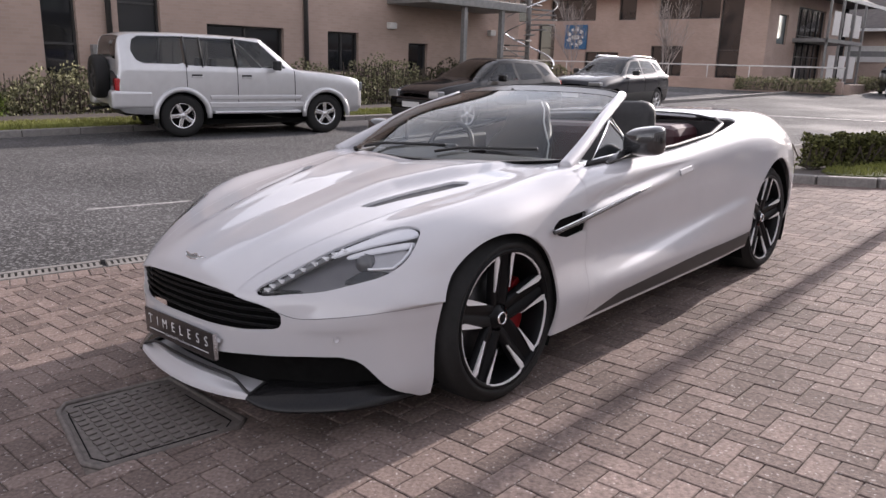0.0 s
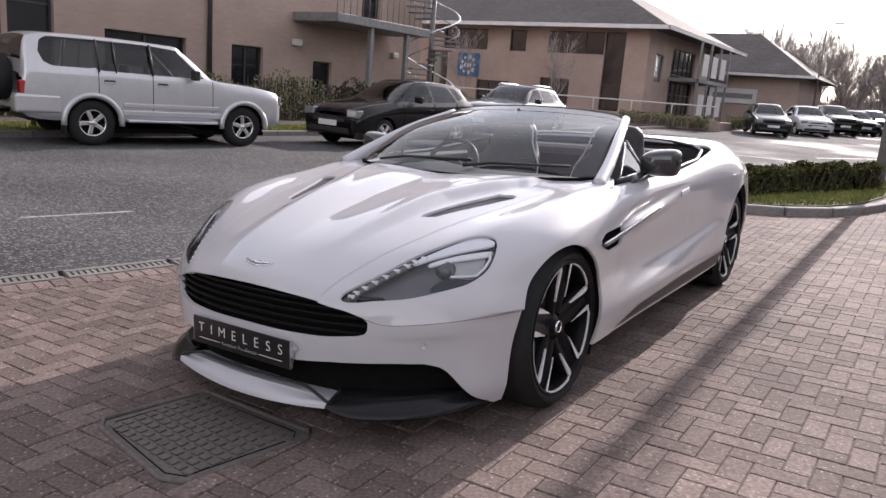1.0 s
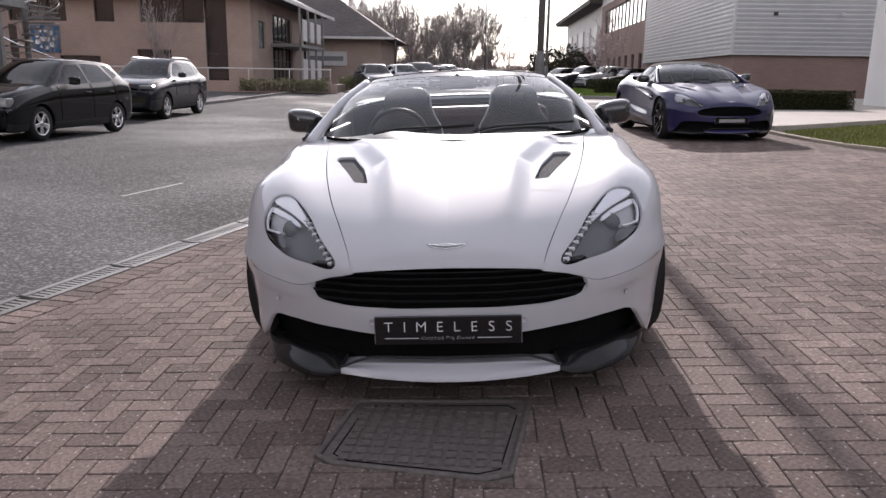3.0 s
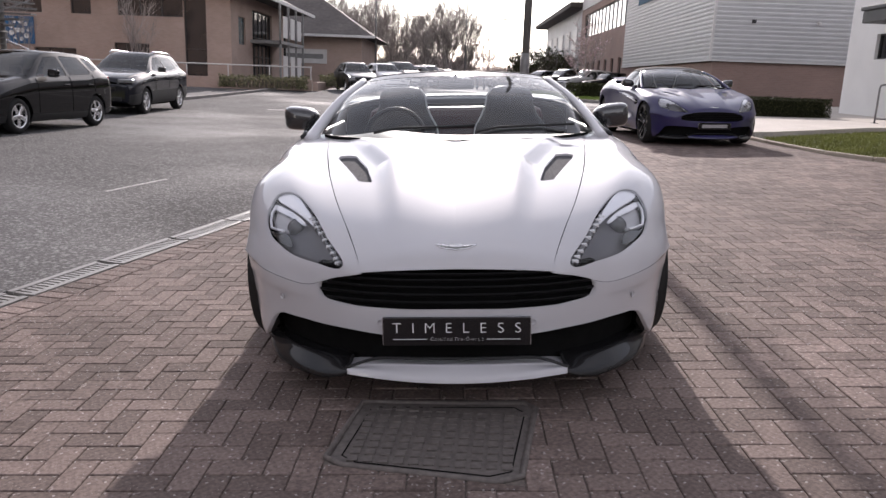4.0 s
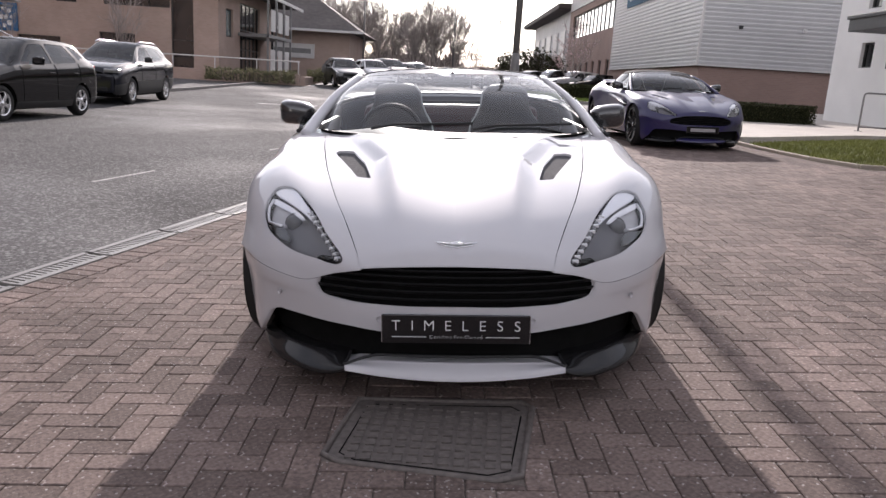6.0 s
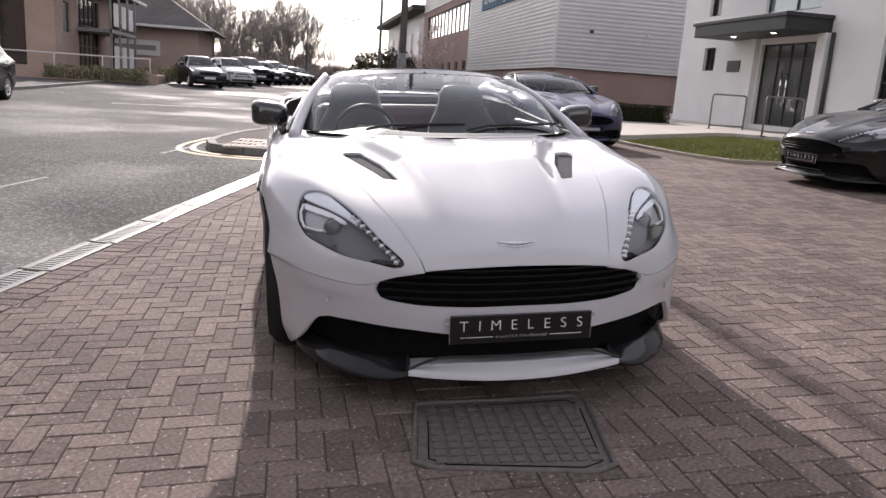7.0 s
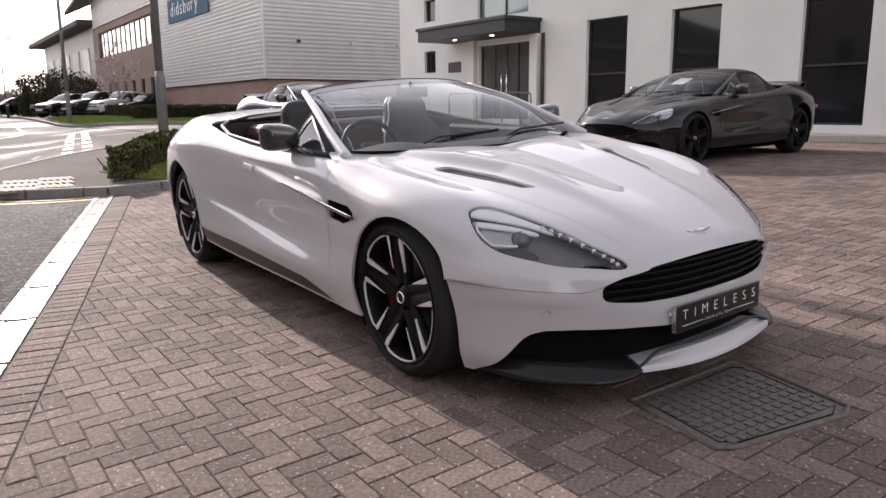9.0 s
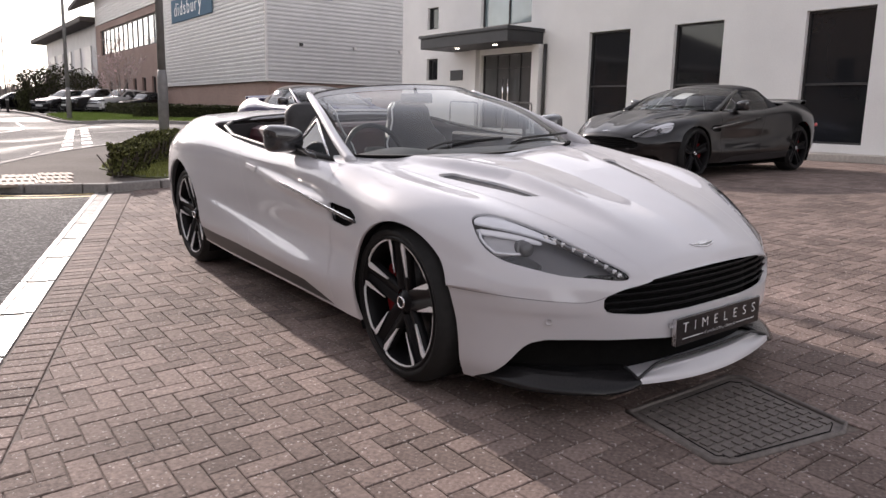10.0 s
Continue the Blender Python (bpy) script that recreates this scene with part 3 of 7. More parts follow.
# grass
def tufts(name, inside, box, count, height, label, mats, seed, lift=.05):
    """Blades of grass strewn over an area, as one mesh."""
    rng = np.random.default_rng(seed)
    P = np.stack([rng.uniform(box[0], box[1], count), rng.uniform(box[2], box[3], count)], -1)
    P = P[inside(P[:, 0], P[:, 1]) > .03]
    n = len(P)
    z = H(P[:, 0], P[:, 1]) + lift
    a = rng.uniform(0, math.tau, n)
    hh = height * rng.uniform(.5, 1.2, n)
    w = .006 + .004 * rng.random(n)
    dx, dy = np.cos(a) * w, np.sin(a) * w
    lx, ly = rng.normal(0, .4, n) * hh, rng.normal(0, .4, n) * hh
    V = np.stack([np.stack([P[:, 0] - dx, P[:, 1] - dy, z], -1), np.stack([P[:, 0] + dx, P[:, 1] + dy, z], -1), np.stack([P[:, 0] + lx, P[:, 1] + ly, z + hh], -1)], 1).reshape(-1, 3)
    me = bpy.data.meshes.new(name)
    me.from_pydata(V.tolist(), [], np.arange(3 * n).reshape(-1, 3).tolist())
    me.materials.append(mats)
    return tagged(new(name, me), label, "grass", "", "stuff")


turf1 = [(-.1, 7.25), (.25, 7.12), (.88, 7.5), (1.26, 8.3), (1.45, 9.5), (1.48, 12.6), (.9, 12.4), (.1, 10.2), (-.35, 8.8)]
sheet("turf_1", np.arange(-1, 2, .2), np.arange(7, 13, .2), .10, SOIL, poly_keep(turf1), .04)
tufts("grass", poly_keep(turf1), (-.6, 1.6, 7, 12.8), 16000, .05, "short green grass inside the kerbed corner", GRASS, 3, .10)
lawn = [(5.32, 9.0), (5.45, 7.3), (5.75, 6.68), (10.3, 6.2), (10.45, 8.6), (10.25, 10.8), (9.3, 12.6), (8.6, 12.3), (5.4, 10.1)]
sheet("turf_2", np.arange(5, 12, .4), np.arange(6, 16, .4), .03, SOIL, poly_keep(lawn), .03)
tufts("grass", poly_keep(lawn), (5.3, 11.6, 6, 15.4), 60000, .05, "mown green grass strip before the showroom", GRASS, 4, .03)
verge = [(-10.5, -20), (-10.5, 19), (-11.9, 19), (-11.9, -20)]
sheet("turf_3", np.arange(-12.4, -10, .35), np.arange(-20, 20, 1), .10, SOIL, poly_keep(verge), .1)
tufts("grass", poly_keep(verge), (-12, -10.4, -4, 18), 50000, .07, "rough grass verge along the road", GRASS, 5, .10)
sheet("pavement_2", np.arange(-14, -11.5, .5), np.arange(-20, 26, 1), .09, TARMAC_PATH, poly_keep([(-11.9, -20), (-11.9, 25), (-13.4, 25), (-13.4, -20)]), .1)
farlawn = [(3.7, 30.0), (6.7, 26.1), (10.6, 26.5), (10.6, 44), (5.2, 44), (3.2, 40), (3.1, 34)]
sheet("turf_4", np.arange(3, 12, .7), np.arange(25, 46, .7), .12, SOIL, poly_keep(farlawn), .1)
tufts("grass", poly_keep(farlawn), (3, 10.8, 26, 44), 60000, .09, "far green lawn beside the metal-clad hall", material_once("far_lawn_grass", (.13, .19, .03), .8, vary=.3, scale=6), 6, .12)
PATHWAY = material("pale_slab_path", (0.46, 0.42, 0.38), 0.85, vary=0.15, scale=25, stain=.15, stain_scale=1)
sheet("pavement_3", np.arange(5, 16.5, .4), np.arange(-8, 28, .4), .12, PATHWAY, poly_keep([(11.25, -7), (11.65, -7), (11.65, 19.9), (15.5, 19.9), (15.5, 26), (6.8, 26), (5.5, 16.5), (5.35, 10.2), (8.55, 12.42), (9.35, 12.75), (10.37, 10.85), (10.57, 8.6), (10.42, 6.15), (11.25, 3.2)]), .12)

# road markings
def strip(name, pts, width, mat, lift=.004):
    p = crv(np.array(pts, float), np.linspace(0, len(pts) - 1, 4 * len(pts))) if len(pts) > 2 else np.linspace(pts[0], pts[1], 8)
    d = np.gradient(p, axis=0)
    s = np.stack([-d[:, 1], d[:, 0]], -1)
    s = s / np.linalg.norm(s, axis=1, keepdims=True) * width / 2
    a, b = p + s, p - s
    V = [(*q, h(*q) + lift) for q in a] + [(*q, h(*q) + lift) for q in b]
    k = len(p)
    ob = new(name, meshed(name, V, [(i, i + 1, k + i + 1, k + i) for i in range(k - 1)], mat, False))
    return tagged(ob, "", "", "", "structure")


for y0 in (-9.1, -5.9, -2.7, 0.55, 3.8, 7.1, 10.3, 13.5):
    x0 = -4.55 + .29 * y0
    strip("road_marking", [(x0, y0), (x0 + .29 * .9, y0 + .9)], .05, WORN_LINE)
for off in (.16, .34):
    strip("yellow_line", [(-.72 - off * .2, 6.98 - off), (-1.25 - off * .4, 7.05 - off), (-1.75 - off * .7, 7.3 - off * .75), (-2.02 - off, 7.85 - off * .4), (-1.98 - off, 8.9), (-1.5 - off * .9, 10.5 + off * .3), (-.45 - off * .7, 12.25 + off * .5)], .085, PAINT_YELLOW)
for k in range(8):
    for x0, x1 in ((0.0, 2.05), (.40, 2.45)):
        a = 13.7 + 1.7 * k
        f = (a - 13.7) / 12.0
        strip("road_marking", [(x0 + (x1 - x0) * f, a), (x0 + (x1 - x0) * (f + .08), a + .95)], .22, PAINT_LINE)
strip("road_marking", [(1.0, 20.3), (4.6, 22.2), (6.2, 23.6)], .12, PAINT_LINE)
strip("road_marking", [(-1.3, 24.0), (.8, 28.0), (1.2, 33.0)], .12, PAINT_LINE)
strip("road_marking", [(-6.0, 20.5), (-2.5, 21.5), (.5, 21.2)], .12, PAINT_LINE)
tac = new("tactile_paving")
tagged(tac, "", "", "", "structure")
for i in range(2):
    for j in range(3):
        px, py = -1.52 + .405 * i + .07 * j, 7.42 + .405 * j + .03 * i
        bm = boxed(-.2, .2, -.2, .2, -.02, .010, .004)
        for r in range(5): add_box(bm, -.165 + .075 * r, -.130 + .075 * r, -.19, .19, .010, .017)
        part("tactile_slab", bm, TACTILE, tac, "", Matrix.Translation((px, py, h(px, py) + .085)) @ pose(0, 0, 0, 0, 0, -4))
# ---- the sports cars ----
def fender_wheel(radius=0.338, rim=0.274, width=0.26, spokes=RIM_BLACK, edge=ALLOY, caliper=RED):
    """A wheel with its outer face at x = 0 and its body towards -x; a thing-less part with sub-parts."""
    R = radius
    tyre = lathe([(rim - .004, -width + .01), (rim + .02, -width), (R - .03, -width + .002), (R - .006, -width + .03), (R, -width + .06), (R, -.06), (R - .007, -.028), (R - .035, -.004), (rim + .03, .0), (rim + .008, -.008), (rim - .006, -.02), (rim - .01, -.06)], 64)
    barrel = lathe([(rim + .006, -.010), (rim + .002, -.004), (rim - .008, -.006), (rim - .016, -.02), (rim - .022, -.06), (rim - .03, -width + .03), (rim - .004, -width + .01)], 64)
    disc = lathe([(.05, -.115), (.19, -.115), (.19, -.145), (.05, -.145)], 40)
    out = [("tyre", tyre, RUBBER), ("rim", barrel, spokes)]
    bm = bmesh.new()
    eb = bmesh.new()
    def half(r):
        """Half angle of a spoke at a radius: nearly parallel sides."""
        return math.asin(min(.9, (.042 + .015 * (r - .07) / .2) / r))
    for k in range(5):
        a0 = k * math.tau / 5 + math.pi / 2 + radians(36)
        prof = []
        for f in np.linspace(0, 1, 7):
            r = .055 + (rim - .004 - .055) * f
            h = half(r)
            x = -.045 + .025 * f
            prof.append((r, h, x))
        rows = []
        for r, h, x in prof:
            ring = []
            for s, dx in ((-1, -.035), (-1, 0), (-.72, .001), (-.15, -.003), (0, -.012), (.15, -.003), (.72, .001), (1, 0), (1, -.035)):
                a = a0 + s * h
                ring.append(bm.verts.new((x + dx, r * math.cos(a), r * math.sin(a))))
            rows.append(ring)
        for p, q in zip(rows, rows[1:]):
            for i in range(len(p) - 1): bm.faces.new((p[i], q[i], q[i + 1], p[i + 1]))
    part_spokes = smoothed(bm)
    # bright machined edges round the five openings
    for k in range(5):
        c = k * math.tau / 5 + math.pi / 2
        w = radians(36) - half(rim - .013)
        path = []
        for f in np.linspace(0.34, 1, 9):
            r = .055 + (rim - .013 - .055) * f
            h = half(r)
            path.append((r, -(radians(36) - h), -.045 + .025 * f + .003, .0012 + .0113 * max(0, f - .34) / .66))
        arc = [(rim - .013, a, -.012, .0020) for a in np.linspace(-w, w, 11)[1:-1]]
        path = path + arc + [(r, -a, x, g) for r, a, x, g in path[::-1]]
        n, rows = len(path), []
        for i, (r, a, x, wd) in enumerate(path):
            p = Vector((x, r * math.cos(c + a), r * math.sin(c + a)))
            ra, aa = path[max(i - 1, 0)][:2]
            rb, ab = path[min(i + 1, n - 1)][:2]
            d = Vector((0, rb * math.cos(c + ab) - ra * math.cos(c + aa), rb * math.sin(c + ab) - ra * math.sin(c + aa))).normalized()
            s = Vector((0, d.z, -d.y))
            if s.dot(p - Vector((0, .17 * math.cos(c), .17 * math.sin(c)))) < 0: s = -s
            rows.append((eb.verts.new(p + s * wd * 2.0 + Vector((.006, 0, 0))), eb.verts.new(p - s * .001 + Vector((.005, 0, 0))), eb.verts.new(p - s * .0015 + Vector((-.002, 0, 0)))))
        for p, q in zip(rows, rows[1:]):
            eb.faces.new((p[0], q[0], q[1], p[1])), eb.faces.new((p[1], q[1], q[2], p[2]))
    hub = lathe([(.0005, -.030), (.024, -.031), (.030, -.036), (.046, -.048), (.056, -.06), (.055, -.09)], 32)
    cap = lathe([(.020, -.029), (.021, -.026), (.024, -.025), (.026, -.032)], 24)
    outline = [(.13 * math.cos(a), .13 * math.sin(a)) for a in np.linspace(radians(-32), radians(32), 7)] + [(.225 * math.cos(a), .225 * math.sin(a)) for a in np.linspace(radians(32), radians(-32), 7)]
    cal = prism(outline, .075, 'X', .006)
    bmesh.ops.translate(cal, verts=cal.verts, vec=(-.17, 0, 0))
    back = lathe([(.05, -.2), (rim - .035, -.205)], 32)
    out += [("spokes", part_spokes, spokes), ("spoke_edges", eb, edge), ("hub", hub, spokes), ("hub_cap", cap, CHROME), ("brake_disc", disc, STEEL), ("brake_caliper", cal, caliper), ("backing", back, DARK)]
    made = []
    for n, b, mt in out:
        bmesh.ops.recalc_face_normals(b, faces=b.faces)
        me = bpy.data.meshes.new(n)
        b.to_mesh(me)
        b.free()
        me.materials.append(mt)
        made.append((n, me))
    return made


LABELS = {"spoke_edges": "bright machined spoke edges", "brake_caliper": "red brake caliper", "hub_cap": "polished hub cap"}
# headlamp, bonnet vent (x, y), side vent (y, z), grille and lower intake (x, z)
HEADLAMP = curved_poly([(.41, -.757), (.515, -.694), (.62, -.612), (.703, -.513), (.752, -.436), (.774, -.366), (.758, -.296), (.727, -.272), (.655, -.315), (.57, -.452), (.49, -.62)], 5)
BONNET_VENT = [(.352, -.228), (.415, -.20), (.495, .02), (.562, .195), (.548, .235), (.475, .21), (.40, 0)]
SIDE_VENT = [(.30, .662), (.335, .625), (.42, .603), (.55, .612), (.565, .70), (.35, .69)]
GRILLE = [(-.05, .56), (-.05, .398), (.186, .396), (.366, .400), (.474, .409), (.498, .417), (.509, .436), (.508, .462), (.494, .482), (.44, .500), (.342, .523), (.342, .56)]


def sports_car(m, label, paint, roof=None, plate_words=True, wheel_face=RIM_BLACK, wheel_edge=WHEEL_EDGE, fine=True, caliper=RED):
    car = thing("sports_car", label, "car", m)
    nu, nv = (271, 145) if fine else (136, 73)
    U = loft(UPPER, nu, nv)
    # soft ridges along the bonnet and a scallop along the door
    x, y, z = U[..., 0], U[..., 1], U[..., 2]
    v = np.broadcast_to(np.linspace(0, 8, nv), x.shape)
    xr = .30 + .12 * y + .25 * np.maximum(y, 0)
    fade = np.clip((y + .74) / .7, 0, 1) * np.clip((.66 - y) / .36, 0, 1) * (v < 3)
    step_ = np.clip((x - xr + .012) / .085, 0, 1)
    U[..., 2] += fade * (.028 * (1 - step_ * step_ * (3 - 2 * step_)) + .006 * np.exp(-((x - xr + .015) / .035) ** 2) - .005 * np.exp(-(x / .14) ** 2))
    line = .69 + (y - .55) * .105
    dz = z - line
    sc = np.clip((y - .5) / .25, 0, 1) * np.clip((1.62 - y) / .55, 0, 1) * (v > 4)
    U[..., 0] += -.021 * (dz / .024) * np.exp(-.5 * (dz / .024) ** 2) * sc
    # the door draws in towards a kick above the sill, which climbs into the rear haunch
    kick = .365 + .14 * np.clip((y - .75) / 1.45, 0, 1) ** 1.3
    along = np.clip((y - .62) / .4, 0, 1) * np.clip((2.36 - y) / .25, 0, 1) * (v > 5)
    up_ = z - kick
    U[..., 0] += along * .016 * np.exp(-np.where(up_ < 0, (up_ / .10) ** 2, (up_ / .026) ** 2))
    UN = normals(U)
    if UN[nu // 4, nv // 8, 2] < 0: UN = -UN
    flipU = False
    pu, pv = (121, 145) if fine else (61, 73)
    P = loft(FRONT, pu, pv)
    P[0] = loft(FRONT[:2], 2, pv)[0]
    PN = normals(P)
    if PN[pu // 2, 2, 1] > 0: PN = -PN
    both_at = np.linspace(0, 7, pv)
    u_at = np.linspace(0, 8, nv)
    joint = np.stack([np.interp(np.minimum(u_at, 7), both_at, PN[0][:, k]) for k in range(3)], -1) + UN[0]
    joint = joint / np.maximum(np.linalg.norm(joint, axis=1, keepdims=True), 1e-6)
    ku, kp = nu // 22, pu // 8
    for i in range(ku):
        w_ = (1 - i / ku) ** 2
        q = UN[i] * (1 - w_) + joint * w_
        UN[i] = q / np.maximum(np.linalg.norm(q, axis=1, keepdims=True), 1e-6)
    jp = np.stack([np.interp(both_at, u_at, joint[:, k]) for k in range(3)], -1)
    for i in range(kp):
        w_ = (1 - i / kp) ** 2
        q = PN[i] * (1 - w_) + jp * w_
        PN[i] = q / np.maximum(np.linalg.norm(q, axis=1, keepdims=True), 1e-6)
    x, y, z = U[..., 0], U[..., 1], U[..., 2]
    xy = np.stack([x, y], -1).reshape(-1, 2)
    yz = np.stack([y, z], -1).reshape(-1, 2)
    gap = .0028
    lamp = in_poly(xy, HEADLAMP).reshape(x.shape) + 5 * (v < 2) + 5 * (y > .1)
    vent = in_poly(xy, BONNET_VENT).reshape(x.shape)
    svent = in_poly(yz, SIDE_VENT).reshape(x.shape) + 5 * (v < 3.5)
    arch_f = np.hypot(y + .003, z - .345) - .343 + .009 * np.clip((.57 - z) / .08, 0, 1) * (y < 0) + 5 * (v < 3.6)
    arch_r = np.hypot(y - 2.74, z - .348) - .385 + 5 * (v < 3.6)
    cowl = .435 + .20 * (x / .66) ** 2 - y
    b2 = (2 - v) * .1
    ui = np.broadcast_to(np.linspace(0, 1, nu)[:, None], x.shape)

    def panel(name, conds, mat, mirror=None, lab="", edge=.012, parent=None):
        vv, ff, nn = cut_panel(U, UN, conds, edge, flip=flipU)
        if mirror == 'both': vv, ff, nn = both(vv, ff, nn)
        me = meshed(name, vv, ff, mat, True, nn)
        ob = part(name, me, None, parent or car, lab)
        if mirror == 'each':
            a, b, c = mirrored(vv, ff, nn)
            part(name, meshed(name, a, b, mat, True, c), None, parent or car, lab)
        return ob
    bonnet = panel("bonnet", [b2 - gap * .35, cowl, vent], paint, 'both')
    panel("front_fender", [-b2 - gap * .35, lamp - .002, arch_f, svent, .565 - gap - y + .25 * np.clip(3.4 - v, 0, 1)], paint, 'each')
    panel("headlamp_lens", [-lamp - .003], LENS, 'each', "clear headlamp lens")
    panel("door", [v - 3.05, y - .565 - gap, 1.74 - gap - y - .25 * (v - 3) / 5, 7.51 - .30 * np.clip((y - .5) / 1.3, 0, 1) + .4 * np.clip((.85 - y) / .28, 0, 1) - v], paint, 'each')
    panel("rear_body", [np.maximum(y - 2.33, np.minimum((v - 3.05) * .1, y - 1.74 - gap + .25 * (v - 3) / 5)), arch_r, np.where(y > 2.45, 8.1, 7.51 - .30 * np.clip((y - .5) / 1.3, 0, 1)) - v], paint, 'both')
    panel("side_skirt", [v - 7.52 + .30 * np.clip((y - .5) / 1.3, 0, 1) - .4 * np.clip((.85 - y) / .28, 0, 1), 7.90 - v, y - .57, arch_f, arch_r, 2.5 - y], SKIRT, 'each', "black side skirt", .03)
    panel("sill_blade", [v - 7.91, y - .57, arch_f, arch_r, 2.4 - y], paint, 'each', "", .02)
    # what lies behind the openings
    def sunk(name, cond, depth, mat, mirror='each', lab=""):
        vv, ff, nn = cut_panel(U - UN * depth, UN, [cond], 0, flip=flipU)
        for k in range(2):
            if k: vv, ff, nn = mirrored(vv, ff, nn)
            part(name, meshed(name, vv, ff, mat, True, nn), None, car, lab)
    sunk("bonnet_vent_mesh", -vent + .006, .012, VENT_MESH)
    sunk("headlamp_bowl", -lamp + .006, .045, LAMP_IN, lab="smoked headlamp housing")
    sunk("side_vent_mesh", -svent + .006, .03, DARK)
    # headlamp insides: a row of light diodes along the inner edge, a projector and a reflector
    hp = np.array(HEADLAMP)

    def on_body(px, py, off):
        d = np.hypot(x - px, y - py) + 5 * (v < 1.9) + 5 * (v > 5.2)
        i = np.unravel_index(d.argmin(), d.shape)
        return Vector(U[i] - UN[i] * off), Vector(UN[i])
    ok = 5 * (v < 1.9) + 5 * (y > .1)

    def lamp_piece(name, poly, depth, mat, lab=""):
        cond = -in_poly(xy, curved_poly(poly, 3)).reshape(x.shape) - ok
        sv = cut_panel(U - UN * depth, UN, [cond], .010)
        for k in range(2):
            if k: sv = mirrored(*sv)
            part(name, meshed(name, sv[0], sv[1], mat, True, sv[2]), None, car, lab)
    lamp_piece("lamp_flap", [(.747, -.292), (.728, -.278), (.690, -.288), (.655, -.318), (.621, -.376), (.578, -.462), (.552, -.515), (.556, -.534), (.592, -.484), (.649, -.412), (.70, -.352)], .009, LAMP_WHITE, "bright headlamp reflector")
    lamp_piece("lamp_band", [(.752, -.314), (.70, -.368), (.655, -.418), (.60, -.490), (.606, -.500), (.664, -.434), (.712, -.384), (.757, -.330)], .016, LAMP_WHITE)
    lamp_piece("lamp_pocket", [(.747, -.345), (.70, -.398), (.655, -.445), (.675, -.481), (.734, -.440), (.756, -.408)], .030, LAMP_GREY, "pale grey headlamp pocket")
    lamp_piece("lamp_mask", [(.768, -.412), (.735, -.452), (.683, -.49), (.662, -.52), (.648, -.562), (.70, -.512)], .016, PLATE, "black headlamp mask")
    for s in (1, -1):
        line = [(.582, -.470), (.558, -.512), (.530, -.564), (.503, -.615), (.475, -.668), (.450, -.715), (.435, -.740)]
        strip = [on_body(p, q, .016)[0] for p, q in line]
        strip = [Vector(p) for p in crv(np.array(strip), np.linspace(0, len(strip) - 1, 28))]
        part("light_strip", tube([(s * p.x, p.y, p.z) for p in strip], [.006 + .008 * min(1, k / 8) for k in range(28)], 6, flat=.6), LED, car, "strip of clear light diodes")
        for k in range(2, 27, 3):
            d = (strip[k + 1] - strip[k - 1]).normalized()
            part("light_diode", boxed(-.012, .012, -.0075, .0075, -.006, .007, .0025, Matrix.Translation((s * strip[k].x, strip[k].y, strip[k].z + .005)) @ pose(0, 0, 0, 0, 0, s * math.degrees(math.atan2(d.x, -d.y))) @ pose(0, 0, 0, 0, 0, 35)), DIODE, car, "clear light diode")
        c, n = on_body(.648, -.478, .040)
        c2 = Vector((s * c.x, c.y, c.z))
        rot = Matrix.Translation(c2) @ Vector((s * .10, -.97, .20)).normalized().to_track_quat('Z', 'Y').to_matrix().to_4x4()
        lens = lathe([(.0005, .022), (.02, .019), (.030, .010), (.034, 0), (.038, .002), (.040, -.004), (.040, -.045)], 28, 'Z')
        bmesh.ops.transform(lens, matrix=rot, verts=lens.verts)
        part("projector_lens", lens, material_once("projector_glass", (.10, .098, .10), .15, .2), car, "round headlamp projector")
        arc = [on_body(p, q, .014)[0] for p, q in ((.752, -.318), (.764, -.350), (.765, -.385), (.752, -.418), (.722, -.450), (.688, -.478))]
        part("chrome_trim", tube([(s * p.x, p.y, p.z) for p in arc], .0065, 6), LAMP_WHITE, car, "bright headlamp trim")
    # ---- front bumper ----
    # fine shut line between the bumper and the fenders
    for s in (-1, 1):
        line = [(s * q[0], q[1], q[2]) for q in U[0] if q[0] > .50 and q[1] < -.31]
        part("shut_line", tube(line, .0008, 5), DARK, car)
    a, b, c = P[..., 0], P[..., 1], P[..., 2]
    xz = np.stack([a, c], -1).reshape(-1, 2)
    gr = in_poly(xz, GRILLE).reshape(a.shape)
    top = np.interp(a, [0, .265, .39, .577, .668, .705, .722, .738, .80, .82], [.304, .304, .314, .318, .316, .302, .286, .262, .150, .09])
    lowcut = (c - top) * np.where(a > .70, .5, 1)
    archp = np.interp(c, [.10, .16, .25, .35, .44, .483, .52], [-.315, -.319, -.322, -.321, -.313, -.306, -.300]) - b
    vv, ff, nn = both(*cut_panel(P, PN, [gr, lowcut, archp, np.broadcast_to(np.linspace(-.012, 1, pu)[:, None], a.shape) + .03], .02))
    part("front_bumper", meshed("front_bumper", vv, ff, paint, True, nn), None, car)
    Q = P - PN * .085
    vv, ff, nn = both(*cut_panel(Q, PN, [.80 - a], 0))
    part("inner_cavity", meshed("inner_cavity", vv, ff, DARK, True, nn), None, car)
    # grille slats
    for k, h in enumerate((.418, .446, .474, .500, .522)):
        w = float(np.interp(h, [.41, .44, .46, .48, .50, .523], [.47, .50, .50, .488, .42, .34]))
        xs = np.linspace(-w, w, 25)
        yy = np.interp(np.abs(xs), [0, .17, .33, .455, .51], [-.832, -.826, -.798, -.752, -.727]) + .012
        part("grille_slat", tube([(p, q, h) for p, q in zip(xs, yy)], .0085, 6, flat=.55), SLAT, car)
    # number plate
    py = -.852
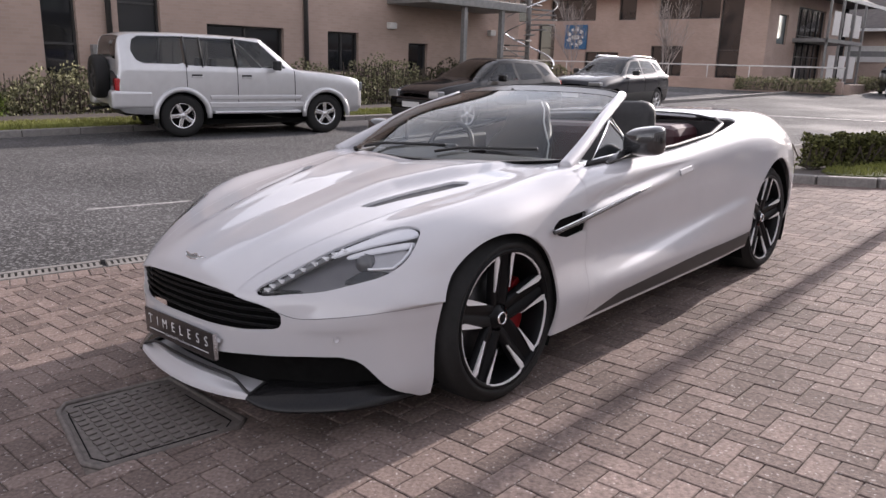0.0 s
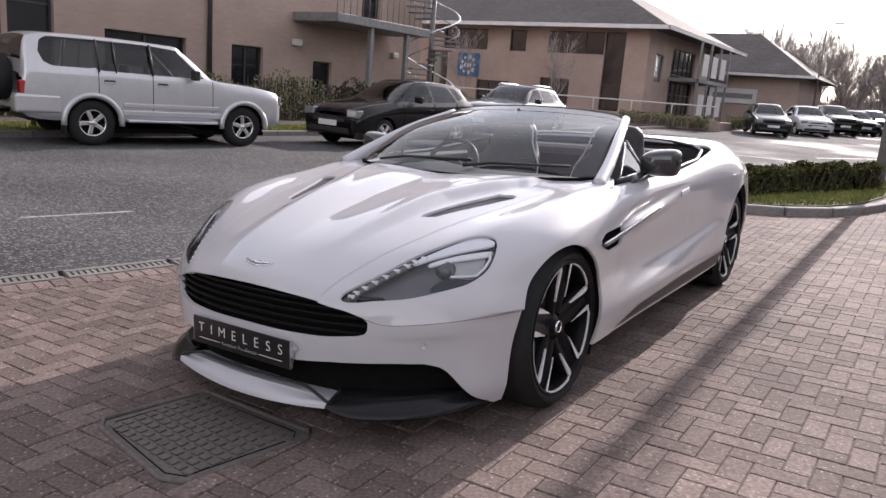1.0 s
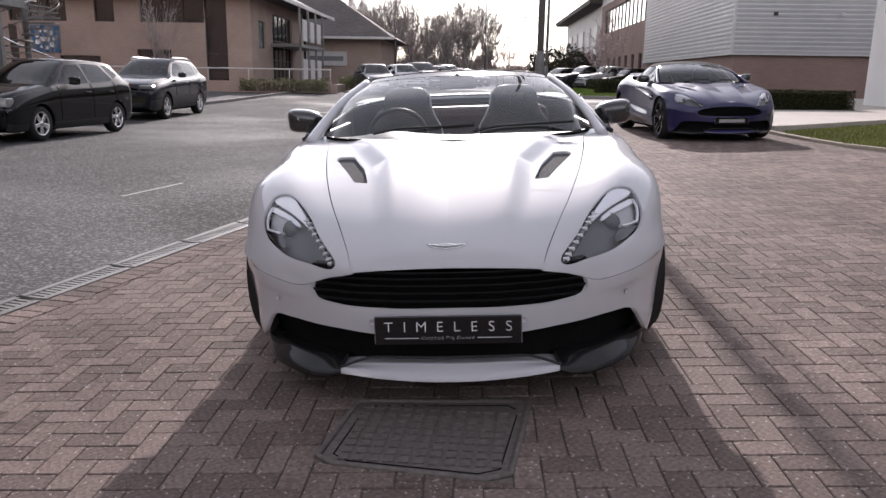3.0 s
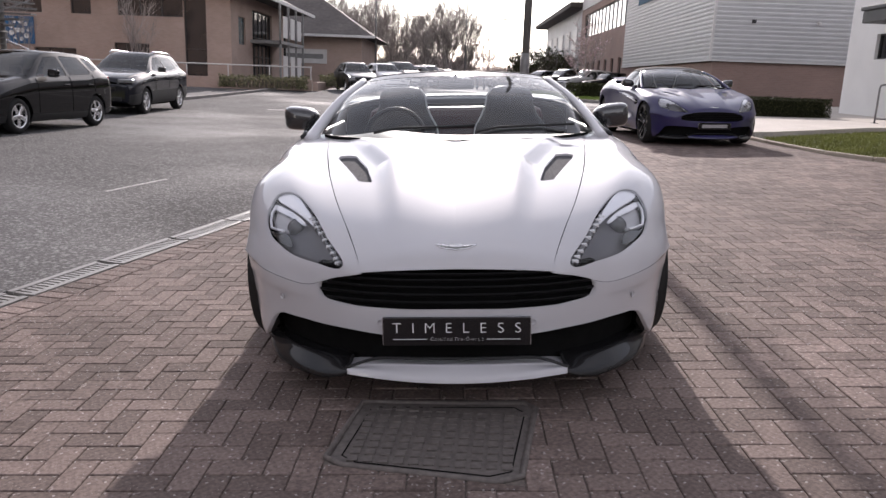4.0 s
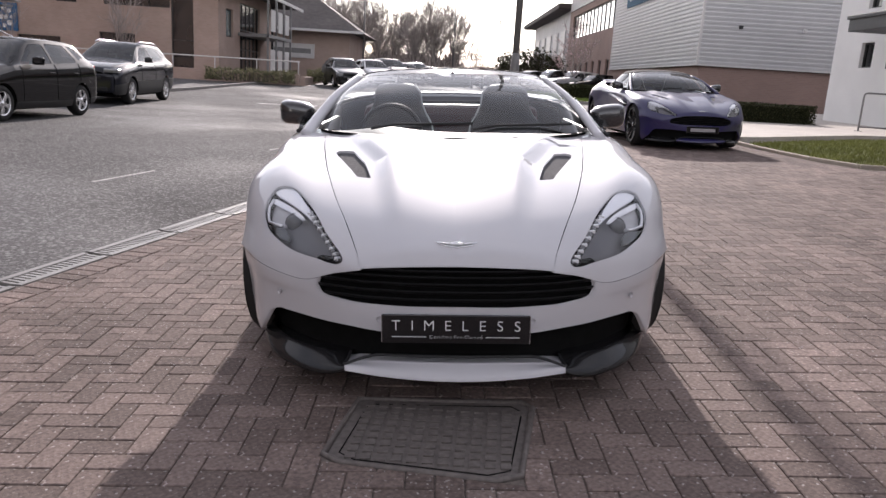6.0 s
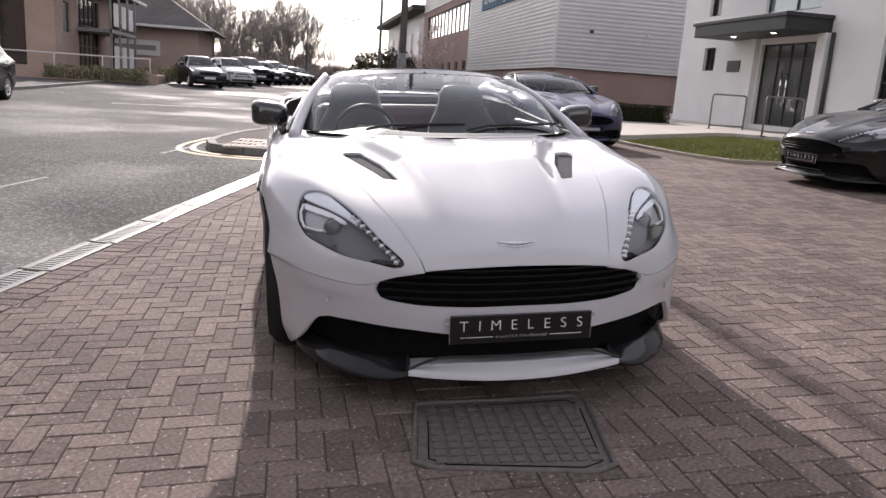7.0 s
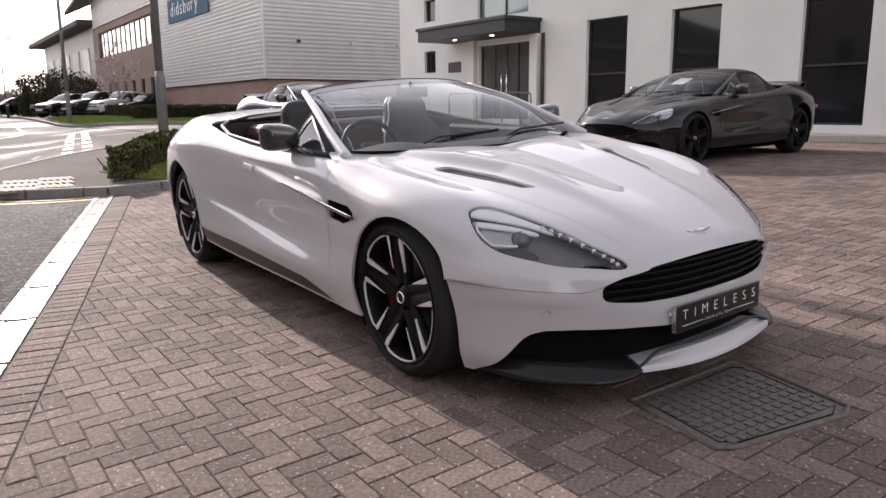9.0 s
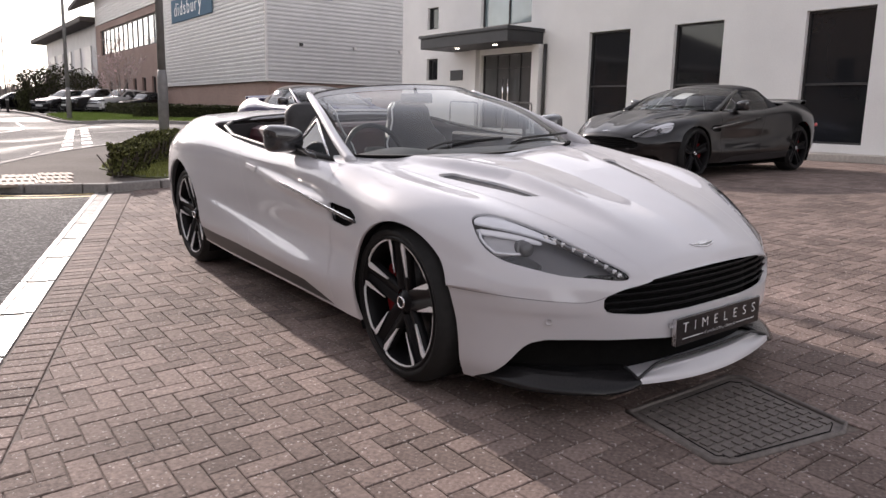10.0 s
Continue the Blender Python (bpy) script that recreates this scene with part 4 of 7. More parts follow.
    plate = part("number_plate", boxed(-.26, .26, py - .008, py, .272, .378, .003), PLATE, car, "black show plate")
    for s in (-1, 1): part("plate_edge", boxed(s * .2615 - .0012, s * .2615 + .0012, py - .006, py + .01, .275, .375), ALLOY, plate)
    if plate_words:
        def words(text, size, h, width):
            """Lettering spaced out to a given width."""
            got = []
            for k in range(3):
                cu = bpy.data.curves.new("words", 'FONT')
                cu.body, cu.size, cu.align_x, cu.extrude, cu.offset = text, size, 'CENTER', .0004, -.0006
                cu.space_character = 1.0 + k if k < 2 else 1 + (width - got[0]) / (got[1] - got[0])
                o = new("words", cu)
                me = bpy.data.meshes.new_from_object(o.evaluated_get(bpy.context.evaluated_depsgraph_get()))
                bpy.data.objects.remove(o)
                xs_ = [q.co.x for q in me.vertices]
                got.append(max(xs_) - min(xs_))
            mid_ = (max(xs_) + min(xs_)) / 2
            me.materials.clear()
            me.materials.append(WHITE_INK)
            part("lettering", me, None, plate, "white lettering", Matrix.Translation((-mid_, py - .0090, h)) @ pose(0, 0, 0, 90))
        letters("TIMELESS", .055, .452, Matrix.Translation((0, py - .0090, .320)) @ pose(0, 0, 0, 90), WHITE_INK, plate)
        words("Certified Pre-Owned", .0195, .2905, .185)
        for s in (-1, 1): part("rule", boxed(min(s * .105, s * .225), max(s * .105, s * .225), py - .0095, py - .008, .2955, .2975), WHITE_INK, plate)
    else:
        part("plate_bar", boxed(-.2, .2, py - .0095, py - .008, .30, .35), LAMP_GREY, plate)
    for s in (-1, 1):
        for q in ((.27, -.832, .352), (.668, -.614, .386)):
            part("parking_sensor", lathe([(.0005, .0), (.009, -.001), (.011, .004)], 16), paint, car, "", Matrix.Translation((s * q[0], q[1] - .006, q[2])) @ pose(0, 0, 0, 0, 0, 90 if q[0] < .5 else 90 + s * 50) @ pose(0, 0, 0, 0, 0, 180))
    # wing-shaped badge, drawn plain
    i0 = np.unravel_index((np.abs(y + .762) + np.abs(x)).argmin(), x.shape)
    bc, bn = Vector(U[i0]), Vector(UN[i0])
    fr = Matrix((Vector((1, 0, 0)), bn.cross(Vector((1, 0, 0))), bn)).transposed().to_4x4()
    wing = [(-.072, .012), (-.05, .009), (-.03, .004), (-.018, .012), (0, .014), (.018, .012), (.03, .004), (.05, .009), (.072, .012), (.055, -.002), (.03, -.010), (.012, -.012), (0, -.016), (-.012, -.012), (-.03, -.010), (-.055, -.002)]
    bad = tube([(p, q, .002) for p, q in wing], .0026, 6, closed=True)
    badge = part("badge", bad, CHROME, car, "chrome winged badge", Matrix.Translation(bc) @ fr)
    part("badge_field", meshed("badge_field", [(p, q, .0022) for p, q in wing], [tuple(range(len(wing)))[::-1]], BADGE_GREY, False), None, badge, "grey enamel field")
    part("badge_bar", boxed(-.022, .022, .001, .009, .0005, .003, .001), CHROME, badge)
    # splitter and lip
    low = [(.400, -.826, .155), (.45, -.812, .140), (.52, -.775, .129), (.62, -.692, .127), (.70, -.595, .127), (.748, -.50, .128), (.776, -.42, .132), (.79, -.35, .13)]
    high = [(.388, -.748, .183), (.435, -.735, .186), (.49, -.705, .186), (.57, -.650, .184), (.645, -.575, .184), (.70, -.495, .184), (.735, -.42, .18), (.75, -.35, .17)]
    net = []
    for p, q in zip(low, high):
        p, q = np.array(p), np.array(q)
        inn = np.array([q[0] * .86, q[1] * .86 + .03, q[2] + .004])
        net.append([inn, q + (inn - q) * .08, q, q * .62 + p * .38 + np.array([0, 0, .006]), p + np.array([0, 0, .008]), p * np.array([.985, .985, 1]) - np.array([0, 0, .012]), p * np.array([.85, .85, 0]) + np.array([0, 0, .108])])
    S = loft(net, 43, 37)
    SN = normals(S)
    if SN[20, 18, 0] < 0: SN = -SN
    sv = cut_panel(S, SN, [], .0)
    for k in range(2):
        if k: sv = mirrored(*sv)
        part("splitter", meshed("splitter", sv[0], sv[1], BLADE, True, sv[2]), None, car, "glossy dark carbon front splitter blade")
    lip = []
    for px in np.linspace(-.40, .40, 21):
        q, e = -.872 + .30 * px * px, (px / .40) ** 2
        zb, zt = .134 + .018 * e, .186 - .016 * e * e
        lip.append([(px, q + .12, zt - .004), (px, q + .050, zt), (px, q + .038, zt - .006), (px, q + .010, zb + .022), (px, q, zb + .004), (px, q + .014, zb - .006), (px, q + .16, .110)])
    S = loft(lip, 61, 25)
    SN = normals(S)
    if SN[30, 8, 1] > 0: SN = -SN
    vv, ff, nn = cut_panel(S, SN, [], 0)
    part("front_lip", meshed("front_lip", vv, ff, paint, True, nn), None, car, "broad painted front lip")
    edge_path = [(.388, -.735, .188), (.394, -.78, .176), (.402, -.812, .172), (.370, -.815, .184), (.32, -.812, .200), (.27, -.812, .208), (.14, -.824, .210), (0, -.828, .210)]
    ep = edge_path + [(-p, q, r) for p, q, r in edge_path[-2::-1]]
    ep = crv(np.array(ep), np.linspace(0, len(ep) - 1, 70))
    part("intake_trim", tube(ep, .006, 6), PLASTIC, car)
    part("radiator_panel", boxed(-.52, .52, -.70, -.50, .33, .535, .02), DARK, car)
    # undertray, arch linings
    part("undertray", prism([(-.74, 3.4), (-.78, -.30), (-.68, -.50), (-.50, -.68), (-.30, -.74), (.30, -.74), (.50, -.68), (.68, -.50), (.78, -.30), (.74, 3.4)], .02, 'Z'), DARK, car, "", Matrix.Translation((0, 0, .128)))
    for ycen in (0, 2.74):
        for s in (-1, 1):
            bm = bmesh.new()
            rr = .350 if ycen == 0 else .395
            pts = [(ycen + rr * math.cos(q), .345 + rr * math.sin(q)) for q in np.linspace(radians(-32), radians(212), 25)]
            rows = [[bm.verts.new((s * (h if ycen or h < .6 else .765 if p < -.2 else .86 if p < 0 else .912), p, q)) for p, q in pts] for h in (.835 if ycen == 0 else .90, .52)]
            for i in range(24): bm.faces.new((rows[0][i], rows[0][i + 1], rows[1][i + 1], rows[1][i]))
            bm.faces.new(rows[1])
            part("arch_lining", smoothed(bm), DARK, car)
    meshes = fender_wheel(spokes=wheel_face, edge=wheel_edge, caliper=caliper)
    for ycen, off in ((.04, .903), (2.74, .912)):
        for s in (-1, 1):
            w = part("wheel", None, None, car, "black five-spoke alloy wheel" if wheel_face is RIM_BLACK else "", Matrix.Translation((s * off, ycen, .338)) @ pose(0, 0, 0, 27 if ycen > 1 else 36) @ pose(0, 0, 0, 0, 0, 0 if s > 0 else 180))
            for n, me in meshes:
                turn_ = 27 if ycen > 1 else 36
                mm = Matrix() if n != "brake_caliper" else Matrix.Rotation(radians(-turn_ if s > 0 else 180 + turn_), 4, 'X')
                part(n, me, None, w, LABELS.get(n, ""), mm)
    # ---- windscreen, pillars, mirrors ----
    base = [(-.705, .72, .893), (-.62, .60, .892), (-.38, .50, .885), (0, .46, .880), (.38, .50, .885), (.62, .60, .892), (.705, .72, .893)]
    head = [(-.55, 1.45, 1.160), (-.49, 1.40, 1.180), (-.3, 1.335, 1.200), (0, 1.31, 1.210), (.3, 1.335, 1.200), (.49, 1.40, 1.180), (.55, 1.45, 1.160)]
    mid = [tuple((np.array(p) * .5 + np.array(q) * .5) + np.array([0, -.035, .035]) + np.array([.02 * np.sign(p[0]), 0, 0])) for p, q in zip(base, head)]
    W = loft([base, mid, head], 21, 41)
    WN = normals(W)
    if WN[10, 20, 1] > 0: WN = -WN
    vv, ff, nn = cut_panel(W, WN, [], 0)
    scr = part("windscreen", meshed("windscreen", vv, ff, SCREEN, True, nn), None, car, "clear windscreen glass")
    scr.visible_shadow = False
    band = W[18:] + WN[18:] * .0015
    vv, ff, nn = cut_panel(band, WN[18:], [], 0)
    part("header_band", meshed("header_band", vv, ff, material_once("header_tint", (.03, .03, .032), .2), True, nn), None, scr, "dark tinted top band")
    part("header_rail", tube(crv(np.array(head), np.linspace(0, 6, 31)) + np.array([0, .012, .0]), .008, 8, flat=.8), PLASTIC, car)
    part("cowl", tube(crv(np.array(base), np.linspace(0, 6, 31)) + np.array([0, -.004, -.014]), .012, 8, flat=.6), DARK, car, "black windscreen cowl")
    for s, px in ((1, .1), (1, -.42)):
        part("wiper", tube([(px, .49, .912), (px + .12, .54, .932), (px + .52, .565 + .05 * (px > 0), .938)], .007, 6), PLASTIC, car)
    for s in (-1, 1):
        pil = crv(np.array([(s * .775, .60, .862), (s * .735, .82, .950), (s * .665, 1.11, 1.062), (s * .574, 1.435, 1.156)]), np.linspace(0, 3, 25))
        part("pillar", tube(pil, [.034 - .010 * k / 24 for k in range(25)], 10, flat=.8), paint, car)
        sq = [(s * .815, .76, .888), (s * .715, 1.07, 1.040), (s * .795, 1.17, .897)]
        bm = bmesh.new()
        bm.faces.new([bm.verts.new(q) for q in sq])
        qg = part("quarter_glass", bm, QUARTER, car, "small clear quarter window")
        part("window_frame", tube(sq, .0075, 6, closed=True), CHROME, qg)
        part("window_bar", tube([(s * .795, 1.175, .88), (s * .708, 1.085, 1.05)], .012, 6), PLASTIC, qg)
        # mirror
        mir = part("door_mirror", None, None, car, "black carbon door mirror")
        hm = bmesh.new()
        bmesh.ops.create_uvsphere(hm, u_segments=24, v_segments=16, radius=1)
        for q in hm.verts:
            px, pyy, pz = q.co
            f = 1 - .25 * max(0, -px)
            px, pz = [math.copysign(abs(k) ** .5, k) for k in (px, pz)]
            q.co = (s * (.903 + px * .102), 1.085 + (pyy * .085 if pyy < 0 else pyy * .02), .955 + pz * .066 * f + .010 * px - .012 * (pz < 0) * (px + 1) * .5)
        bmesh.ops.recalc_face_normals(hm, faces=hm.faces)
        part("mirror_housing", smoothed(hm), CARBON, mir)
        part("mirror_arm", tube([(s * .838, .83, .872), (s * .850, .90, .885), (s * .850, 1.04, .915)], [.022, .018, .024], 8, flat=.5), CARBON, mir)
        # strake along the side vent
        st = crv(np.array([(s * .945, .285, .648), (s * .942, .50, .670), (s * .934, .78, .701), (s * .926, 1.12, .738)]), np.linspace(0, 3, 21))
        part("side_strake", tube(st, [.011] * 15 + [.010, .009, .008, .007, .005, .003], 8, flat=.7), CARBON, car, "dark side strake")
        part("strake_edge", tube(st[:19] + np.array([s * .006, 0, .009]), .003, 6), CHROME, car)
        hb = part("door_handle", boxed(-.004, .004, -.075, .075, -.016, .016, .006, Matrix.Translation((s * .922, 1.50, .775)) @ pose(0, 0, 0, 5, -s * 14, 0)), paint, car)
    # ---- cabin ----
    if roof is None:
        part("cabin_floor", boxed(-.78, .78, .75, 2.36, .28, .32), DARK, car)
        for s in (-1, 1):
            part("door_card", boxed(min(s * .775, s * .815), max(s * .775, s * .815), .80, 1.95, .33, .885, .02), LEATHER, car)
            part("belt_strip", tube([(s * .832, .70, .878), (s * .838, 1.0, .884), (s * .846, 1.5, .893), (s * .846, 1.95, .925), (s * .80, 2.2, .965), (s * .70, 2.33, .99)], .012, 8), PLASTIC, car)
        part("tub_side", boxed(-.82, .82, 2.30, 2.34, .3, .975), LEATHER, car)
    dash = []
    for px in np.linspace(-.74, .74, 9):
        h = .865 + .03 * math.exp(-((px + .36) / .17) ** 2)
        dash.append([(px, .50, .84), (px, .65, h - .01), (px, .85, h), (px, .98, h - .02), (px, 1.02, h - .08), (px, .98, .60)])
    S = loft(dash, 33, 21)
    SN = normals(S)
    if SN[16, 8, 2] < 0: SN = -SN
    vv, ff, nn = cut_panel(S, SN, [], 0)
    part("dashboard", meshed("dashboard", vv, ff, LEATHER, True, nn), None, car)
    sw = part("steering_wheel", None, None, car, "black leather steering wheel", Matrix.Translation((-.36, 1.09, .835)) @ pose(0, 0, 0, 68))
    part("wheel_rim", tube([(.175 * math.cos(q), .175 * math.sin(q), 0) for q in np.linspace(0, math.tau, 33)[:-1]], .014, 8, closed=True), LEATHER, sw)
    part("wheel_boss", boxed(-.06, .06, -.06, .05, -.02, .02, .015), LEATHER, sw)
    for q in (0, 180, 270): part("wheel_spoke", boxed(.04, .17, -.012, .012, -.006, .006, .003, pose(0, 0, 0, 0, 0, q)), ALLOY, sw)
    for s in (-1, 1):
        seat = part("seat", None, None, car, "dark leather bucket seat", Matrix.Translation((s * .37, 1.72, .32)))
        bk = []
        for h, hw, yb, d in ((.16, .235, -.02, .09), (.34, .255, .05, .10), (.52, .235, .115, .085), (.60, .19, .145, .075), (.66, .165, .16, .07), (.73, .155, .172, .065), (.775, .12, .18, .05), (.79, .06, .185, .025)):
            ring = []
            for q in np.linspace(0, math.tau, 17):
                cq, sq = math.cos(q), math.sin(q)
                ring.append((hw * math.copysign(abs(cq) ** .6, cq), yb + d * math.copysign(abs(sq) ** .8, sq) - .05 * abs(cq) ** 3 * (h < .6), h))
            bk.append(ring)
        S = loft(bk, 29, 33)
        SN = normals(S)
        if SN[14, 0, 0] < 0: SN = -SN
        vv, ff, nn = cut_panel(S, SN, [], 0)
        part("backrest", meshed("backrest", vv, ff, LEATHER, True, nn), None, seat)
        part("cushion", boxed(-.25, .25, -.50, .02, 0, .19, .05, None, 3), LEATHER, seat)
        part("piping", tube([(s * -.245, -.04, .20), (s * -.262, -.005, .36), (s * -.24, .06, .52), (s * -.195, .085, .60), (s * -.17, .10, .66), (s * -.16, .12, .73), (s * -.125, .14, .775)], .006, 6), PIPING, seat)
    rv = part("rear_view_mirror", None, None, car, "black rear view mirror")
    part("mirror_glass", boxed(-.11, .11, 1.21, 1.235, 1.105, 1.165, .012), PLASTIC, rv)
    part("mirror_stalk", tube([(0, 1.21, 1.15), (0, 1.24, 1.19)], .012, 6), PLASTIC, rv)
    if roof is None:
        part("rear_shelf", boxed(-.62, .62, 1.98, 2.33, .60, .96, .06), LEATHER_RED, car, "dark red rear seat back")
        part("deck_rail", tube(crv(np.array([(-.72, 2.30, .985), (-.5, 2.35, 1.012), (0, 2.37, 1.025), (.5, 2.35, 1.012), (.72, 2.30, .985)]), np.linspace(0, 4, 21)), .010, 6), PLASTIC, car)
    else:
        sect = []
        for yy, zz, hw in ((1.37, 1.195, .54), (1.55, 1.238, .57), (1.8, 1.250, .58), (2.02, 1.232, .57), (2.2, 1.175, .55), (2.36, 1.085, .54), (2.50, 1.0, .53), (2.58, .955, .53)):
            low = (.845, .90) if yy < 2.2 else (.80, .93)
            sect.append([(0, yy, zz), (hw * .5, yy, zz - .008), (hw * .85, yy, zz - .035), (hw, yy + .01, zz - .075), (hw + (low[0] - hw) * .5, yy + .02, zz - .075 + (low[1] - zz + .075) * .5), (low[0] - .02, yy, min(low[1], zz - .02) - .02)])
        S = loft(sect, 61, 41)
        SN = normals(S)
        if SN[20, 2, 2] < 0: SN = -SN
        vi = np.broadcast_to(np.linspace(0, 5, 41), S.shape[:2])
        yi = S[..., 1]
        side = np.where(vi > 3.1, np.minimum(2.28 - (vi - 3.1) * .05 - yi, 1), -1) + 0 * yi
        vv, ff, nn = both(*cut_panel(S, SN, [-np.where(vi > 3.05, 2.06 - yi - .05 * (vi - 3), -.3) + 0], .01))
        part("roof", meshed("roof", vv, ff, roof, True, nn), None, car, "closed dark roof")
        glass_side = cut_panel(S - SN * .006, SN, [np.where(vi > 3.0, 2.07 - yi - .05 * (vi - 3), -.3)], 0)
        for k in range(2):
            if k: glass_side = mirrored(*glass_side)
            part("side_window", meshed("side_window", glass_side[0], glass_side[1], TINTED, True, glass_side[2]), None, car, "tinted side window")
        for s in (-1, 1):
            bm = bmesh.new()
            bm.faces.new([bm.verts.new(q) for q in ((s * .822, .80, .88), (s * .585, 1.40, 1.155), (s * .845, 1.40, .88))])
            part("side_window", bm, TINTED, car, "tinted side window")
        tail = [[(q, 3.36 + .10 * abs(q) ** 2 * -1, .985), (q, 3.50 - .16 * q * q, 1.05 - .05 * q * q), (q, 3.60 - .18 * q * q, 1.06 - .06 * q * q), (q, 3.62 - .18 * q * q, 1.01 - .06 * q * q), (q, 3.56 - .18 * q * q, .95)] for q in np.linspace(-.56, .56, 9)]
        S = loft(tail, 33, 17)
        SN = normals(S)
        if SN[16, 4, 2] < 0: SN = -SN
        vv, ff, nn = cut_panel(S, SN, [], .01)
        part("tail_spoiler", meshed("tail_spoiler", vv, ff, paint, True, nn), None, car)
        part("cabin_block", boxed(-.78, .78, .9, 2.3, .3, .86), DARK, car)
    # tail lamps and rear panel
    bm = bmesh.new()
    ring = [bm.verts.new(q) for q in U[-1][::2]] + [bm.verts.new((-q[0], q[1], q[2])) for q in U[-1][::2][:0:-1]]
    mid = bm.verts.new((0, 3.70, .52))
    for p, q in zip(ring, ring[1:] + ring[:1]): bm.faces.new((mid, p, q))
    bmesh.ops.recalc_face_normals(bm, faces=bm.faces)
    part("rear_panel", smoothed(bm), paint, car)
    for s in (-1, 1): part("tail_lamp", boxed(min(s * .48, s * .72), max(s * .48, s * .72), 3.60, 3.70, .64, .70, .01), TAIL_RED, car)
    return car


white_car = sports_car(SLOPE, "pearl white open-top sports car parked on brick paving", PAINT_WHITE)
blue_car = sports_car(placed_flat(3.92, 9.1, 3), "blue-violet two-seat sports car with a closed black hood", PAINT_BLUE, CLOTH, False, RIM_BLACK, ALLOY, False)
grey_car = sports_car(placed_flat(5.73, 4.35, -88), "graphite sports car with a black fabric hood", PAINT_GREY, CLOTH, True, RIM_BLACK, RIM_BLACK, False)
# a white sheet laid behind the grey car's windscreen, parallel to the glass
glass_mesh = next(c for c in grey_car.children if c.name.split(".")[0] == "windscreen").data
pane_at = min(glass_mesh.polygons, key=lambda q: (q.center.x - .03) ** 2 + (q.center.y - .92) ** 2)
up_ = pane_at.normal if pane_at.normal.z > 0 else -pane_at.normal
across = up_.cross(Vector((0, 1, 0))).normalized()
lie = Matrix((across, up_.cross(across), up_)).transposed().to_4x4()
sheet_of_paper = thing("paper_sheet", "white paper sheet behind the grey car's windscreen", "paper", placed_flat(5.73, 4.35, -88) @ Matrix.Translation(pane_at.center - .03 * up_) @ lie)
part("page", boxed(-.105, .105, -.14, .14, -.001, .001), material_once("white_paper", (.78, .78, .77), .8, vary=.06, scale=20), sheet_of_paper)
# ---- buildings ----
def brick_wall_material(name, color, mortar, scale=1.0):
    m = bpy.data.materials.new(name)
    m.use_nodes = True
    nt = m.node_tree
    b = nt.nodes["Principled BSDF"]
    b.inputs["Roughness"].default_value = 0.85
    geo, sep, com = nt.nodes.new("ShaderNodeNewGeometry"), nt.nodes.new("ShaderNodeSeparateXYZ"), nt.nodes.new("ShaderNodeCombineXYZ")
    add = nt.nodes.new("ShaderNodeMath")
    nt.links.new(geo.outputs["Position"], sep.inputs[0])
    nt.links.new(sep.outputs[0], add.inputs[0]), nt.links.new(sep.outputs[1], add.inputs[1])
    nt.links.new(add.outputs[0], com.inputs[0]), nt.links.new(sep.outputs[2], com.inputs[1])
    t = nt.nodes.new("ShaderNodeTexBrick")
    t.inputs["Scale"].default_value = 1.0
    t.inputs["Brick Width"].default_value, t.inputs["Row Height"].default_value, t.inputs["Mortar Size"].default_value = .225 * scale, .075 * scale, .008
    t.inputs["Color1"].default_value = (*[c * .94 for c in color], 1)
    t.inputs["Color2"].default_value = (*[c * 1.06 for c in color], 1)
    t.inputs["Mortar"].default_value = (*mortar, 1)
    nt.links.new(com.outputs[0], t.inputs["Vector"])
    n = nt.nodes.new("ShaderNodeTexNoise")
    n.inputs["Scale"].default_value = .6
    nt.links.new(geo.outputs["Position"], n.inputs["Vector"])
    r = nt.nodes.new("ShaderNodeMapRange")
    r.inputs["To Min"].default_value, r.inputs["To Max"].default_value = .75, 1.25
    nt.links.new(n.outputs["Fac"], r.inputs["Value"])
    k = nt.nodes.new("ShaderNodeVectorMath")
    k.operation = 'SCALE'
    nt.links.new(t.outputs["Color"], k.inputs[0]), nt.links.new(r.outputs[0], k.inputs["Scale"])
    nt.links.new(k.outputs[0], b.inputs["Base Color"])
    return m


BRICK_TAN = brick_wall_material("tan_brickwork", (0.36, 0.262, 0.222), (0.36, 0.28, 0.245))
BRICK_RED = brick_wall_material("red_brickwork", (0.26, 0.17, 0.145), (0.27, 0.20, 0.175))
RENDER_WHITE = material("white_render", (0.70, 0.69, 0.675), 0.85, vary=0.04, scale=30, bump=0.0006, stain=0.06, stain_scale=.8)
ROOF_TILE = material("dark_roof_tile", (0.085, 0.073, 0.069), 0.85, vary=0.25, scale=3, stain=.2, stain_scale=.4)
FASCIA = material("white_fascia", (0.55, 0.53, 0.52), 0.6, vary=.08, scale=3)
WIN_DARK = material("dark_window_glass", (0.012, 0.013, 0.015), 0.06, 0.0, 0.35, vary=.2, scale=.4, spec=0.3)
WIN_PALE = material("bright_window_glass", (0.18, 0.24, 0.25), 0.06, 0.0, 1.0, vary=.3, scale=.5)
FRAME_DARK = material("dark_window_frame", (0.03, 0.028, 0.028), 0.5, vary=.2, scale=9)
CLAD = material("grey_metal_cladding", (0.46, 0.455, 0.46), 0.5, 0.15, vary=.06, scale=2, stain=.06, stain_scale=.2)
GALV = material("galvanised_steel", (0.20, 0.195, 0.195), 0.6, 0.25, vary=.2, scale=9)
SIGN_BLUE = material("blue_sign", (0.045, 0.13, 0.26), 0.85, vary=.05, scale=3, spec=0.1)
SIGN_GREYBLUE = material("slate_blue_sign", (0.10, 0.16, 0.215), 0.9, vary=.05, scale=3, spec=0.08)
